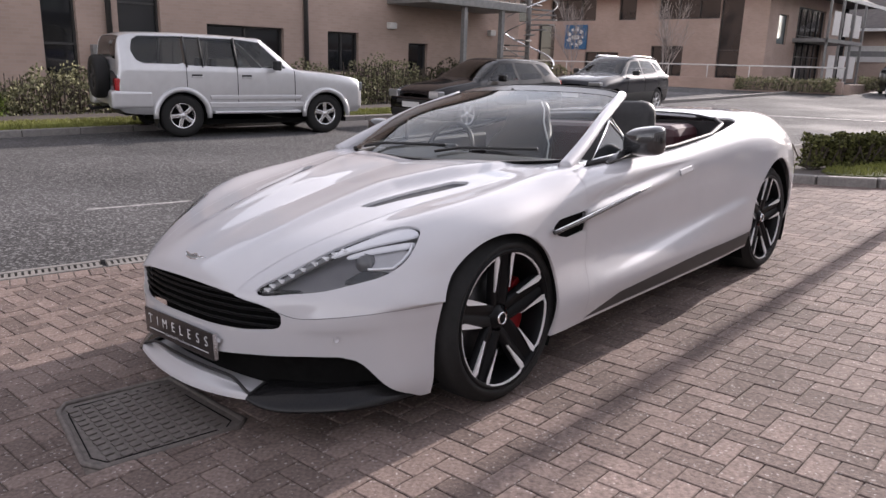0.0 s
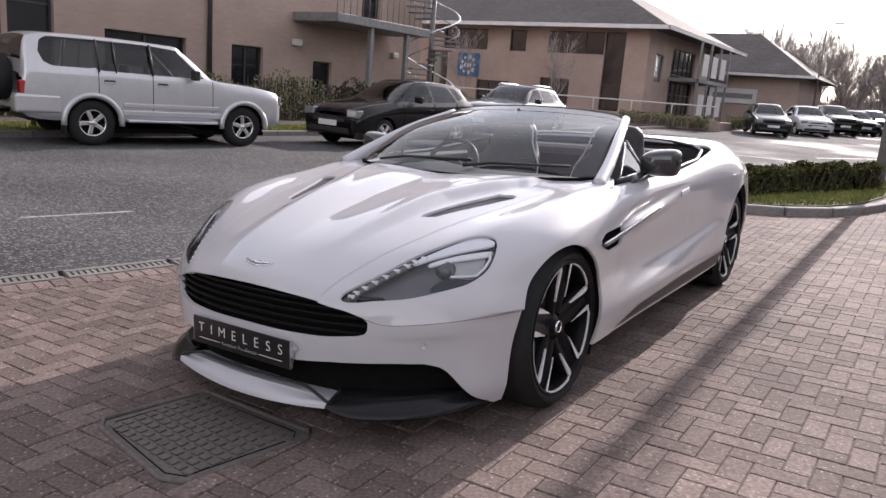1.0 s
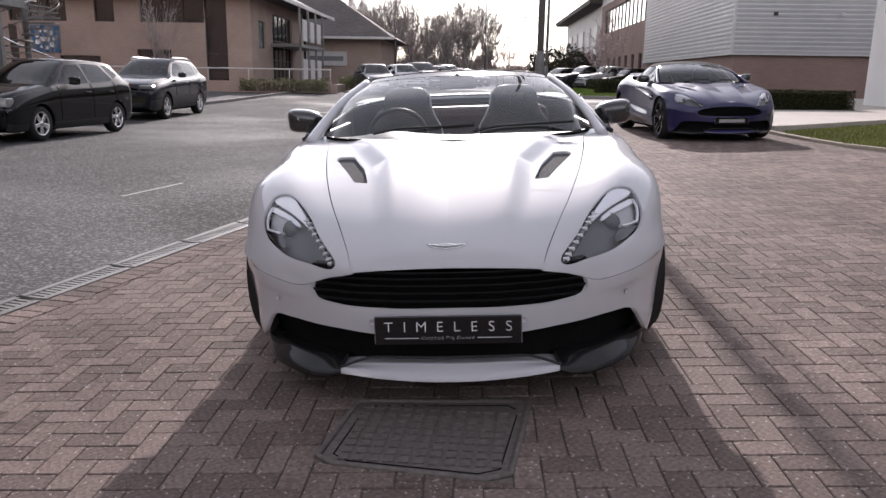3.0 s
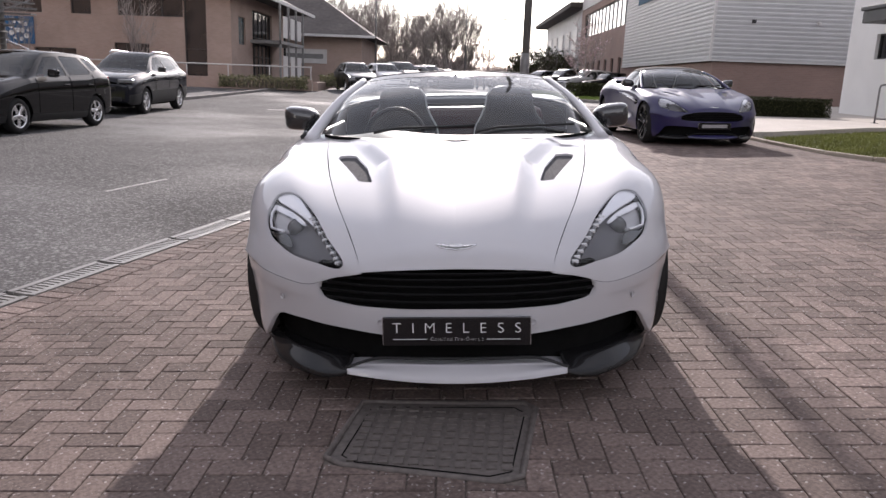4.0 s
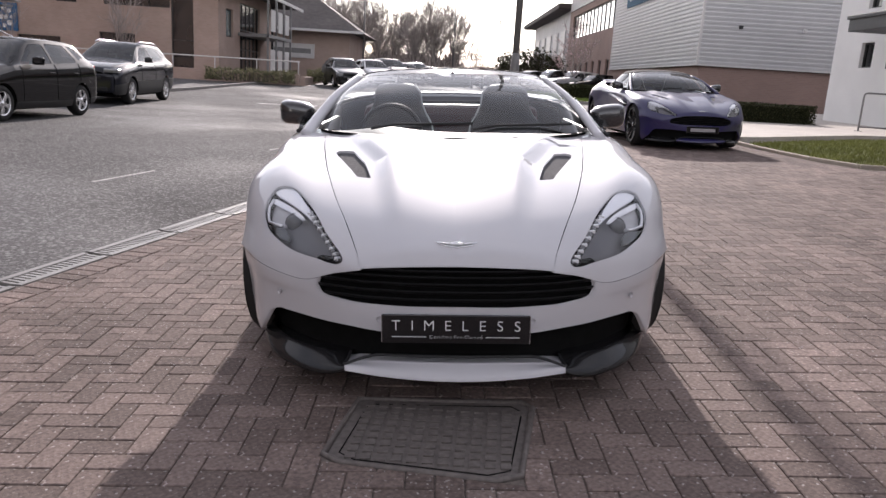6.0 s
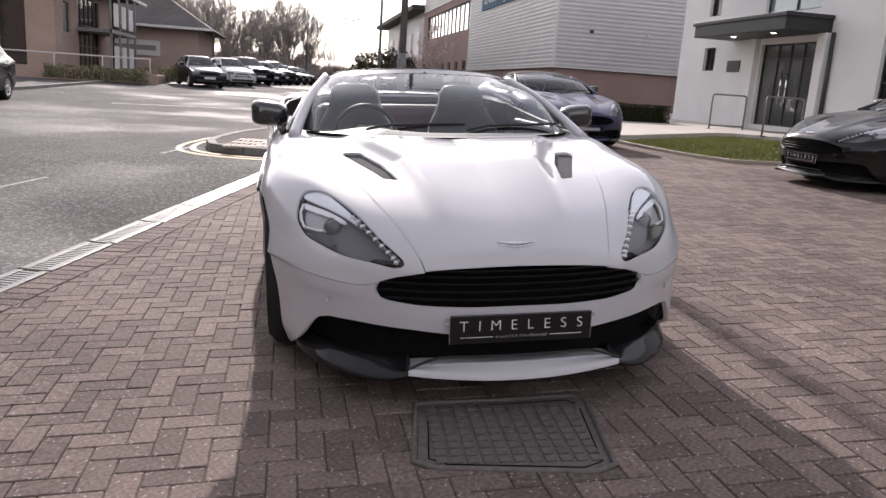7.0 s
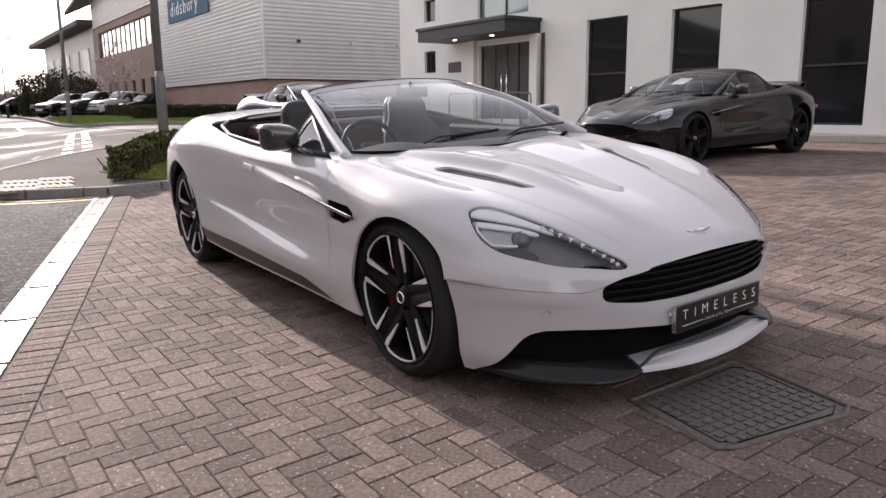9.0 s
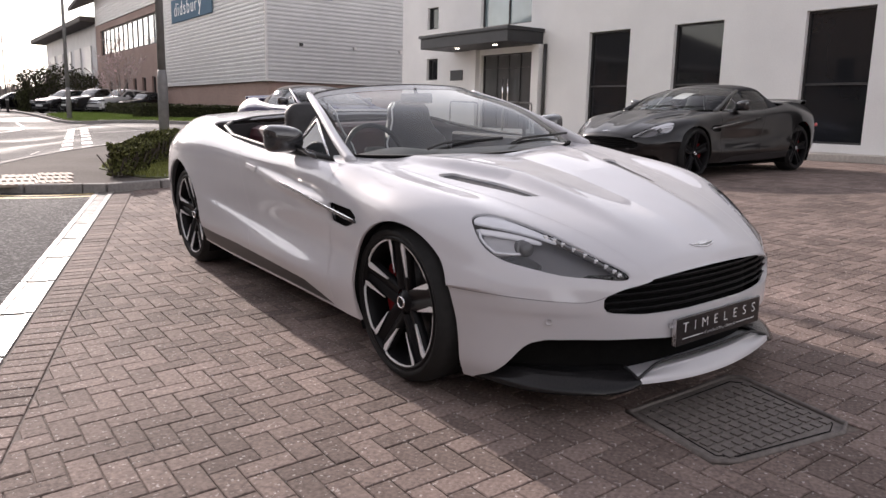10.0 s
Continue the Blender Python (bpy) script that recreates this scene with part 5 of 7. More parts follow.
CANOPY = material("black_canopy", (0.02, 0.02, 0.022), 0.5, vary=.2, scale=4)


def wall_with_holes(name, axis, at, a0, a1, z0, z1, holes, mat, thick, parent, label=""):
    """An upright wall in the plane axis = at, from a0 to a1, with rectangular holes (a, b, z, z), thick away from the street."""
    xs = sorted({a0, a1, *[q for hh in holes for q in hh[:2]]})
    zs = sorted({z0, z1, *[q for hh in holes for q in hh[2:]]})
    bm = bmesh.new()
    for p, q in zip(xs, xs[1:]):
        for r, s in zip(zs, zs[1:]):
            if any(hh[0] <= (p + q) / 2 <= hh[1] and hh[2] <= (r + s) / 2 <= hh[3] for hh in holes): continue
            lo, hi = min(at, at + thick), max(at, at + thick)
            if axis == 'x': add_box(bm, lo, hi, p, q, r, s)
            else: add_box(bm, p, q, lo, hi, r, s)
    bmesh.ops.remove_doubles(bm, verts=bm.verts, dist=1e-4)
    bmesh.ops.delete(bm, geom=[f for f in bm.faces if any(f is not g and set(f.verts) == set(g.verts) for e in f.edges for g in e.link_faces)], context='FACES_ONLY')
    return part(name, bm, mat, parent, label)


def window(parent, axis, at, a0, a1, z0, z1, into, glass=WIN_DARK, bars=(), rails=(), frame=.05, name="window"):
    """A window set back in its hole, with a frame, glass and glazing bars."""
    w = part(name, None, None, parent)
    d = .12 * into
    def bx(p, q, r, s, e0, e1, mt, nm):
        lo, hi = sorted((at + e0, at + e1))
        bm = boxed(lo, hi, p, q, r, s) if axis == 'x' else boxed(p, q, lo, hi, r, s)
        part(nm, bm, mt, w)
    bx(a0, a1, z0, z1, d + .05 * into, d + .07 * into, glass, "pane")
    for p, q, r, s in ((a0, a0 + frame, z0, z1), (a1 - frame, a1, z0, z1), (a0 + frame, a1 - frame, z0, z0 + frame), (a0 + frame, a1 - frame, z1 - frame, z1)):
        bx(p, q, r, s, d, d + .06 * into, FRAME_DARK, "frame")
    for b in bars: bx(b - frame / 2, b + frame / 2, z0 + frame, z1 - frame, d, d + .06 * into, FRAME_DARK, "glazing_bar")
    for b in rails: bx(a0 + frame, a1 - frame, b - frame / 2, b + frame / 2, d + .004 * into, d + .06 * into, FRAME_DARK, "glazing_bar")
    return w


# the white showroom, drawn with its front along x = 15.5 and set at 0.78 of that size, front along x = 11.6
SHOW_AT = Matrix.Translation((-2.36, -2.54, 1.35)) @ Matrix.Scale(.78, 4) @ Matrix.Translation((2.36, 2.54, -1.35))
show = thing("showroom_building", "white rendered showroom with tall dark windows and canopy", "building", SHOW_AT)
sw_holes = [(13.18, 14.85, .62, 3.68), (9.97, 11.57, .62, 3.66), (6.07, 7.70, .50, 3.66), (2.2, 3.8, .5, 3.66), (-1.6, 0, .5, 3.66), (17.5, 20.4, .55, 3.25), (17.65, 20.5, 4.25, 6.2), (23.3, 24.1, 2.40, 3.28), (23.3, 24.1, 4.45, 5.32)]
wall_with_holes("front_wall", 'x', 15.5, -9, 26.0, -1.2, 8.5, sw_holes, RENDER_WHITE, .3, show)
for a, b, c, d in sw_holes[:5]: window(show, 'x', 15.5, a, b, c, d, 1, WIN_DARK, rails=(c + (d - c) * .45,))
for a, b, c, d in sw_holes[7:]: window(show, 'x', 15.5, a, b, c, d, 1, WIN_DARK)
window(show, 'x', 15.5, 17.65, 20.5, 4.25, 6.2, 1, WIN_PALE, bars=(19.0,))
# door panes: pale reflections are put into the glass's base colour
dr = window(show, 'x', 15.5, 17.5, 20.4, .55, 3.25, 1, bars=(18.3, 18.95, 19.6), rails=(2.75,), name="entrance_door", glass=material_once("door_glass_painted_sheen", (.085, .088, .088), .08, .0, 1.0, vary=.25, scale=.8))
for q in (18.8, 19.1): part("door_handle", tube([(15.52, q, 1.3), (15.52, q, 2.35)], .03, 8), CHROME, dr, "long chrome door handle")
part("side_wall", boxed(15.8, 30, 25.7, 26.0, -1.2, 8.5), RENDER_WHITE, show)
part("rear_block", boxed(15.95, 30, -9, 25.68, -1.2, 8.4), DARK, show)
part("flat_roof", boxed(15.4, 30.2, -9.1, 26.1, 8.5, 8.7), CANOPY, show)
can = part("entrance_canopy", boxed(13.9, 15.5, 17.0, 22.2, 3.45, 3.90, .02), CANOPY, show, "black flat entrance canopy")
part("canopy_lip", boxed(13.84, 15.5, 16.94, 22.26, 3.84, 3.96, .01), CANOPY, can)
for q in (18.4, 20.6): part("downlight", lathe([(.001, 3.438), (.07, 3.438), (.09, 3.452)], 20, 'Z'), material_once("lit_downlight", (1, .95, .85), .4, emit=6.0), can, "", Matrix.Translation((14.5, q, 0)))
part("canopy_post", boxed(15.30, 15.5, 16.98, 17.35, .3, 3.45, .01), RENDER_WHITE, show)
part("rain_pipe", tube([(15.42, 16.8, .3), (15.42, 16.8, 3.45)], .06, 8), FRAME_DARK, show)
part("canopy_post", boxed(15.30, 15.5, 20.5, 20.9, .3, 3.45, .01), RENDER_WHITE, show)
part("wall_plaque", boxed(15.46, 15.5, 21.55, 22.35, 2.35, 2.75, .005), CANOPY, show, "small black wall plaque")
part("camera_bracket", boxed(15.25, 15.5, 25.4, 25.5, 6.0, 6.1, .02), GALV, show)
for x, y in ((9.7, 14.3), (9.7, 12.05)):
    hr = thing("handrail", "bent steel handrail beside the showroom entrance", "handrail", Matrix.Translation((x, y, h(x, y) + .12)), "handrails at the entrance")
    part("rail_tube", tube([(0, 0, -.02), (0, 0, .80), (.02, 0, .86), (.08, 0, .88), (.88, 0, .88), (.94, 0, .86), (.96, 0, .80), (.96, 0, -.02)], .022, 8), GALV, hr)
    for q in (0, .96): part("base_plate", boxed(q - .06, q + .06, -.06, .06, -.005, .01), GALV, hr)
    part("mid_rail", tube([(0, 0, .10), (.96, 0, .10)], .018, 8), GALV, hr)

# the metal-clad hall
hall = thing("clad_hall", "grey metal-clad hall on a brick base", "building")
def ribbed(axis, at, a0, a1, z0, z1, out, step=.19):
    """Horizontal ribs of sheet cladding."""
    prof = []
    z = z0
    while z < z1:
        prof += [(z, 0), (z + step * .12, .035), (z + step * .55, .035), (z + step * .67, 0)]
        z += step
    V, F = [], []
    for z, d in prof:
        for a in (a0, a1): V.append((at + d * out, a, z) if axis == 'x' else (a, at + d * out, z))
    for i in range(len(prof) - 1): F.append((2 * i, 2 * i + 1, 2 * i + 3, 2 * i + 2))
    return meshed("cladding", V, F, CLAD, False)


part("cladding", ribbed('x', 11.0, 30.3, 48.0, 2.5, 12.5, -1), None, hall)
part("cladding", ribbed('y', 30.3, 11.0, 34, 2.5, 12.5, -1), None, hall)
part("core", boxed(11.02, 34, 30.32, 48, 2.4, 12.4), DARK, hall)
part("brick_base", boxed(11.12, 34, 30.42, 48, -.2, 2.5), BRICK_RED, hall)
part("corner_trim", boxed(10.93, 11.03, 30.23, 30.33, 2.45, 12.5), FASCIA, hall)
part("base_trim", boxed(10.95, 34, 30.24, 30.34, 2.42, 2.50), FASCIA, hall)
part("base_trim", boxed(10.94, 11.04, 30.34, 48, 2.42, 2.50), FASCIA, hall)
sg = part("wall_sign", boxed(10.88, 10.95, 37.2, 44.4, 6.05, 7.35, .01), SIGN_GREYBLUE, hall, "slate blue sign with white lettering")
sg2 = part("wall_sign", boxed(11.3, 14.3, 30.18, 30.26, 6.25, 7.3, .01), SIGN_BLUE, hall, "blue wall sign with white lettering")
letters("Deliveries", .55, 2.4, Matrix.Translation((12.75, 30.17, 6.62)) @ pose(0, 0, 0, 90), WHITE_INK, sg2, .005)
letters("didsbury", 1.15, 4.9, Matrix.Translation((10.87, 41.3, 6.38)) @ pose(0, 0, 0, 90, 0, -90), WHITE_INK, sg, .01)
part("wall_light", boxed(12.6, 12.75, 30.15, 30.3, 4.05, 4.2, .02), CANOPY, hall)
for q in (15.4, 18.0): part("wall_light", boxed(q, q + .15, 30.15, 30.3, 4.05, 4.2, .02), FASCIA, hall)
part("rain_pipe", tube([(23.6, 30.2, -.1), (23.6, 30.2, 12.4)], .09, 8), FRAME_DARK, hall)
# brick offices that join the hall, with a window band and an overhanging gable
office = thing("brick_office", "brick office block with window band and overhanging roof", "building")
oh = [(50 + 2.6 * k, 51 + 2.6 * k, 1.0, 3.2) for k in range(6)] + [(49.0, 66.5, 5.3, 7.3)]
wall_with_holes("side_wall", 'x', 11.3, 48, 68, -.2, 7.8, oh, BRICK_RED, .3, office)
for a, b, c, d in oh[:6]: window(office, 'x', 11.3, a, b, c, d, 1)
window(office, 'x', 11.3, 49.0, 66.5, 5.3, 7.3, 1, WIN_PALE, bars=[49.0 + 1.46 * k for k in range(1, 12)], frame=.09)
part("cladding", ribbed('x', 11.25, 48, 68, 7.8, 11.0, -1), None, office)
part("core", boxed(11.7, 30, 48, 68, -.2, 10.9), DARK, office)
part("end_wall", boxed(11.3, 30, 68, 68.3, -.2, 11), BRICK_RED, office)
bm = bmesh.new()
vs = [bm.verts.new(q) for q in ((9.9, 46, 12.4), (9.9, 72.5, 9.3), (22, 72.5, 15), (22, 46, 15), (9.9, 46, 12.6), (9.9, 72.5, 9.6), (22, 72.5, 15.3), (22, 46, 15.3))]
for f in ((0, 1, 2, 3), (7, 6, 5, 4), (0, 4, 5, 1), (1, 5, 6, 2), (2, 6, 7, 3), (3, 7, 4, 0)): bm.faces.new([vs[i] for i in f])
bmesh.ops.recalc_face_normals(bm, faces=bm.faces)
part("roof", bm, ROOF_TILE, office)
block = thing("pale_block", "pale clad block behind the brick offices", "building")
part("wall", boxed(11.6, 30, 70, 98, -.2, 8.2), material_once("pale_cladding", (.42, .42, .43), .6, vary=.08, scale=1), block)
part("roof", boxed(10.2, 31, 69, 100, 8.2, 8.7, .1), ROOF_TILE, block)
for k in range(5): part("wall_panel", boxed(11.5, 11.62, 72 + 5 * k, 75 + 5 * k, 1, 6.5), FASCIA if k % 2 else CLAD, block)

# tan brick offices along the road, front at x = -15.5
west = thing("brick_office", "tan brick office building with dark window bays", "building")
wh = [(12.24, 13.45, .95, 2.12), (8.30, 10.68, 1.25, 2.12), (4.30, 5.05, .35, 6.5), (6.0, 7.05, .35, 6.5), (15.6, 16.5, -.1, 1.9), (17.9, 18.9, 3.1, 4.6), (-1.5, -.3, .9, 2.1), (1.4, 2.3, .9, 2.1)]
wall_with_holes("front_wall", 'x', -15.5, -25, 21.5, -.3, 8.5, wh, BRICK_TAN, -.3, west)
for a, b, c, d in wh:
    tall = d > 4
    window(west, 'x', -15.5, a, b, c, d, -1, WIN_DARK, rails=(1.5, 2.5, 3.4) if tall else (), bars=((a + b) / 2,) if b - a > 1.1 and not tall else ())
part("end_wall", boxed(-40, -15.8, 21.2, 21.5, -.3, 8.5), BRICK_TAN, west)
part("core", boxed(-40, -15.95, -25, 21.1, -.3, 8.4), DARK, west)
part("roof", boxed(-41, -15.0, -25.5, 22.0, 8.5, 8.9, .1), ROOF_TILE, west)
for q in (5.75, 11.4): part("rain_pipe", tube([(-15.42, q, -.2), (-15.42, q, 8.4)], .07, 8), FRAME_DARK, west)
for q in (14.6, 19.6): part("wall_lamp", boxed(-15.5, -15.3, q, q + .3, 2.3, 2.5, .03), FASCIA, west)
part("wall_box", boxed(-15.52, -15.35, 5.3, 5.7, .75, 1.5, .02), GALV, west)
part("wall_box", boxed(-15.52, -15.35, 3.2, 3.4, 1.9, 2.2, .02), FASCIA, west)
# escape balcony and spiral stair
stair = thing("escape_stair", "grey steel balcony and spiral escape stair", "staircase")
part("balcony_deck", boxed(-15.5, -13.6, 14.6, 19.4, 3.05, 3.32, .02), GALV, stair)
for q in (16.3, 18.2): part("balcony_post", boxed(-13.85, -13.70, q, q + .15, -.1, 3.05), GALV, stair)
part("handrail", tube([(-13.65, 14.6, 4.4), (-13.65, 19.4, 4.4)], .03, 6), GALV, stair)
for k in range(17): part("baluster", tube([(-13.65, 14.6 + .3 * k, 3.3), (-13.65, 14.6 + .3 * k, 4.4)], .014, 5), GALV, stair)
part("stair_column", tube([(-14.3, 20.5, -.1), (-14.3, 20.5, 6.6)], .09, 10), GALV, stair)
for k in range(34):
    a = k * radians(26)
    part("tread", boxed(0, 1.0, -.16, .16, 0, .04), GALV, stair, "", Matrix.Translation((-14.3, 20.5, .1 + .185 * k)) @ pose(0, 0, 0, 0, 0, math.degrees(a)))
sp_ = [(-14.3 + 1.0 * math.cos(k * radians(13)), 20.5 + 1.0 * math.sin(k * radians(13)), 1.1 + .0925 * k) for k in range(68)]
part("spiral_rail", tube(sp_, .03, 6), CHROME, stair, "pale spiral handrail")
part("spiral_rail", tube([(a, b, c - .5) for a, b, c in sp_], .02, 5), GALV, stair)

# unseen dark screen added behind the forecourt: closes the place and dims reflections in car paint
closing = tagged(new("wall_south"), "", "", "", "structure")
part("cladding", boxed(-14, 42, -31, -29, -.6, 6.8), material_once("dark_screen", (.06, .058, .056), .6, vary=.2, scale=2), closing)
part("coping", boxed(-14.1, 42.1, -31.1, -28.9, 6.8, 7.0, .03), FRAME_DARK, closing)
# hipped-roof offices across the car park, front at y = 40
north = thing("hipped_office", "brick office building with a dark hipped roof", "building")
nh = [(-42, -37, 4.1, 5.4), (-33.5, -29.0, 4.1, 5.4), (-27.0, -23.6, 4.1, 5.4), (-21.95, -20.8, 4.1, 5.4), (-19.3, -15.6, 4.1, 5.4), (-27.9, -26.6, .7, 3.9), (-19.6, -17.6, .9, 2.6), (-15.55, -14.3, .7, 5.4), (-24.2, -21.8, .9, 2.2)]
wall_with_holes("front_wall", 'y', 40.0, -46, -12.9, -.2, 5.7, nh, BRICK_TAN, .3, north)
for a, b, c, d in nh: window(north, 'y', 40.0, a, b, c, d, 1, WIN_DARK, bars=[a + (b - a) * k / 3 for k in (1, 2)] if b - a > 1.5 else (), rails=(2.4,) if d - c > 3 else ())
sh = [(41.5, 43, 2.8, 4.4), (44.5, 49.5, .8, 5.0)]
wall_with_holes("side_wall", 'x', -12.9, 40.3, 53, -.2, 5.7, sh, BRICK_TAN, -.3, north)
window(north, 'x', -12.9, 41.5, 43, 2.8, 4.4, -1, WIN_PALE)
window(north, 'x', -12.9, 44.5, 49.5, .8, 5.0, -1, WIN_DARK, bars=[44.5 + k for k in range(1, 5)], rails=(2.2, 3.4))
part("core", boxed(-46, -13.4, 40.5, 56, -.2, 5.6), DARK, north)
bm = bmesh.new()
vs = [bm.verts.new(q) for q in ((-47.5, 38.6, 5.65), (-11.4, 38.6, 5.65), (-11.4, 57, 5.65), (-47.5, 57, 5.65), (-38, 47.8, 10.2), (-20.5, 47.8, 10.2))]
for f in ((0, 1, 5, 4), (1, 2, 5), (2, 3, 4, 5), (3, 0, 4), (3, 2, 1, 0)): bm.faces.new([vs[i] for i in f])
part("hipped_roof", bm, ROOF_TILE, north)
part("fascia", boxed(-47.55, -11.35, 38.5, 38.62, 5.50, 5.72), FASCIA, north)
part("fascia", boxed(-11.42, -11.30, 38.5, 57, 5.50, 5.72), FASCIA, north)
bs = part("blue_board", boxed(-25.75, -24.1, 39.92, 39.98, 2.35, 3.85, .01), SIGN_BLUE, north, "blue notice board with white dots")
for k in range(9):
    a = k * math.tau / 9
    part("board_dot", lathe([(.001, 0), (.09 + .03 * (k % 3), 0), (.09 + .03 * (k % 3), .01)], 14, 'Z'), WHITE_INK, bs, "", Matrix.Translation((-24.92 + .5 * math.cos(a), 39.905, 3.1 + .5 * math.sin(a))) @ pose(0, 0, 0, 90))
part("board_bars", boxed(-25.2, -24.65, 39.90, 39.92, 2.95, 3.2), WHITE_INK, bs)
ext = part("steel_terrace", boxed(-12.9, -11.0, 44, 51, 3.0, 3.2), GALV, north, "steel terrace with stair")
for k in range(4): part("terrace_post", boxed(-11.12, -11.0, 44 + 2.3 * k, 44.12 + 2.3 * k, .3, 5.4), GALV, ext)
for k in range(3):
    for j in range(2): part("white_panel", boxed(-10.99, -10.96, 44.5 + 2.1 * k, 45.7 + 2.1 * k, 1.0 + 2.4 * j, 2.3 + 2.4 * j), FASCIA, ext)
# smaller hipped building behind it
back = thing("hipped_office", "far brick office with a dark hipped roof", "building")
part("wall", boxed(-30, -8.4, 63, 76, -.2, 4.6), BRICK_TAN, back)
bm = bmesh.new()
vs = [bm.verts.new(q) for q in ((-31, 61.8, 4.55), (-7.2, 61.8, 4.55), (-7.2, 77, 4.55), (-31, 77, 4.55), (-24, 69.4, 8.4), (-13.2, 69.4, 8.4))]
for f in ((0, 1, 5, 4), (1, 2, 5), (2, 3, 4, 5), (3, 0, 4), (3, 2, 1, 0)): bm.faces.new([vs[i] for i in f])
part("hipped_roof", bm, ROOF_TILE, back)
part("fascia", boxed(-31, -7.1, 61.7, 61.82, 4.42, 4.62), FASCIA, back)
es = part("wall_sign", boxed(-15.2, -11.4, 62.88, 62.97, 2.2, 3.4), FASCIA, back, "pale company sign board")
part("sign_bars", boxed(-14.9, -11.7, 62.85, 62.88, 2.6, 3.0), GALV, es)
for k in range(4): window(back, 'y', 62.9, -29 + 3.6 * k, -27.4 + 3.6 * k, 1.2, 3.4, -1, WIN_DARK)
# low wall and rail before the hipped offices
fence = thing("low_fence", "low wall with a metal rail before the offices", "fence")
part("low_wall", boxed(-30, -7.2, 34.0, 34.25, -.1, .95, .02), BRICK_TAN, fence)
part("top_rail", tube([(-30, 34.1, 1.55), (-7.2, 34.1, 1.55)], .035, 6), FASCIA, fence)
for k in range(12): part("rail_post", tube([(-29.8 + 2.05 * k, 34.1, .9), (-29.8 + 2.05 * k, 34.1, 1.55)], .03, 6), FASCIA, fence)
part("low_wall", boxed(-7.2, -6.95, 34.25, 60, -.1, .85, .02), BRICK_TAN, fence)

# ---- lamp posts ----
def lamp_post(x, y, height, r0, r1, label, head=True, double=False):
    p = thing("lamp_post", label, "lamp post", Matrix.Translation((x, y, h(x, y))), "lamp posts")
    part("post_base", tube([(0, 0, -.1), (0, 0, 1.36), (0, 0, 1.5)], [r0 * 1.28, r0 * 1.28, r0 * 1.01], 12), GALV, p)
    part("post", tube([(0, 0, 1.4), (0, 0, height)], [r0, r1], 12), GALV, p)
    if head:
        for s in ((-1, 1) if double else (1,)):
            part("arm", tube([(0, 0, height - .05), (s * .7, 0, height + .08)], r1 * .7, 8), GALV, p)
            part("lantern", boxed(min(s * .5, s * 1.2), max(s * .5, s * 1.2), -.14, .14, height + .04, height + .16, .05), GALV, p)
    return p


near_post = lamp_post(1.24, 11.3, 9.5, .068, .055, "tall grey steel lamp post behind the hedge")
part("post_sign", boxed(.12, .17, -.2, .2, 4.6, 5.6, .01), CANOPY, near_post)
lamp_post(3.4, 34.3, 9.0, .08, .05, "slender steel lamp post at the far kerb")
lamp_post(-7.5, 66, 8.3, .08, .05, "far street lamp among bare trees")
lamp_post(.8, 82, 9.5, .08, .06, "far street lamp among bare trees", True)
lamp_post(6.5, 92, 8.0, .08, .06, "far twin-headed street lamp", True, True)
for x, y in ((1.45, 52), (1.95, 52), (2.65, 51)):
    bol = thing("bollard", "short black bollard at the car park entrance", "bollard", Matrix.Translation((x, y, h(x, y))), "bollards")
    part("post", tube([(0, 0, -.05), (0, 0, .92), (0, 0, .98)], [.085, .085, .05], 12), FRAME_DARK, bol)
    part("band", tube([(0, 0, .74), (0, 0, .80)], .088, 12), FASCIA, bol, "pale band")
# ---- parked road cars ----
def plain_wheel(R, rim, width, spokes=5, face=ALLOY):
    out = [("tyre", lathe([(rim - .004, -width + .01), (R - .03, -width), (R, -width + .04), (R, -.04), (R - .03, -.002), (rim + .01, -.004), (rim - .006, -.02)], 40), RUBBER),
           ("rim", lathe([(rim + .004, -.008), (rim - .010, -.006), (rim - .018, -.03), (rim - .02, -width + .02)], 40), face),
           ("backing", lathe([(.001, -.09), (rim - .02, -.09)], 32), DARK)]
    bm = bmesh.new()
    for k in range(spokes):
        a = k * math.tau / spokes + math.pi / 2
        add_box(bm, -.05, -.014, -.036, .036, .02, rim - .008, .010, Matrix.Rotation(a, 4, 'X'))
    out.append(("spokes", bm, face))
    out.append(("hub_cap", lathe([(.0005, -.006), (.045, -.010), (.055, -.03)], 24), face))
    made = []
    for n, b, mt in out:
        bmesh.ops.recalc_face_normals(b, faces=b.faces)
        me = bpy.data.meshes.new(n)
        b.to_mesh(me)
        b.free()
        me.materials.append(mt)
        made.append((n, me))
    return made


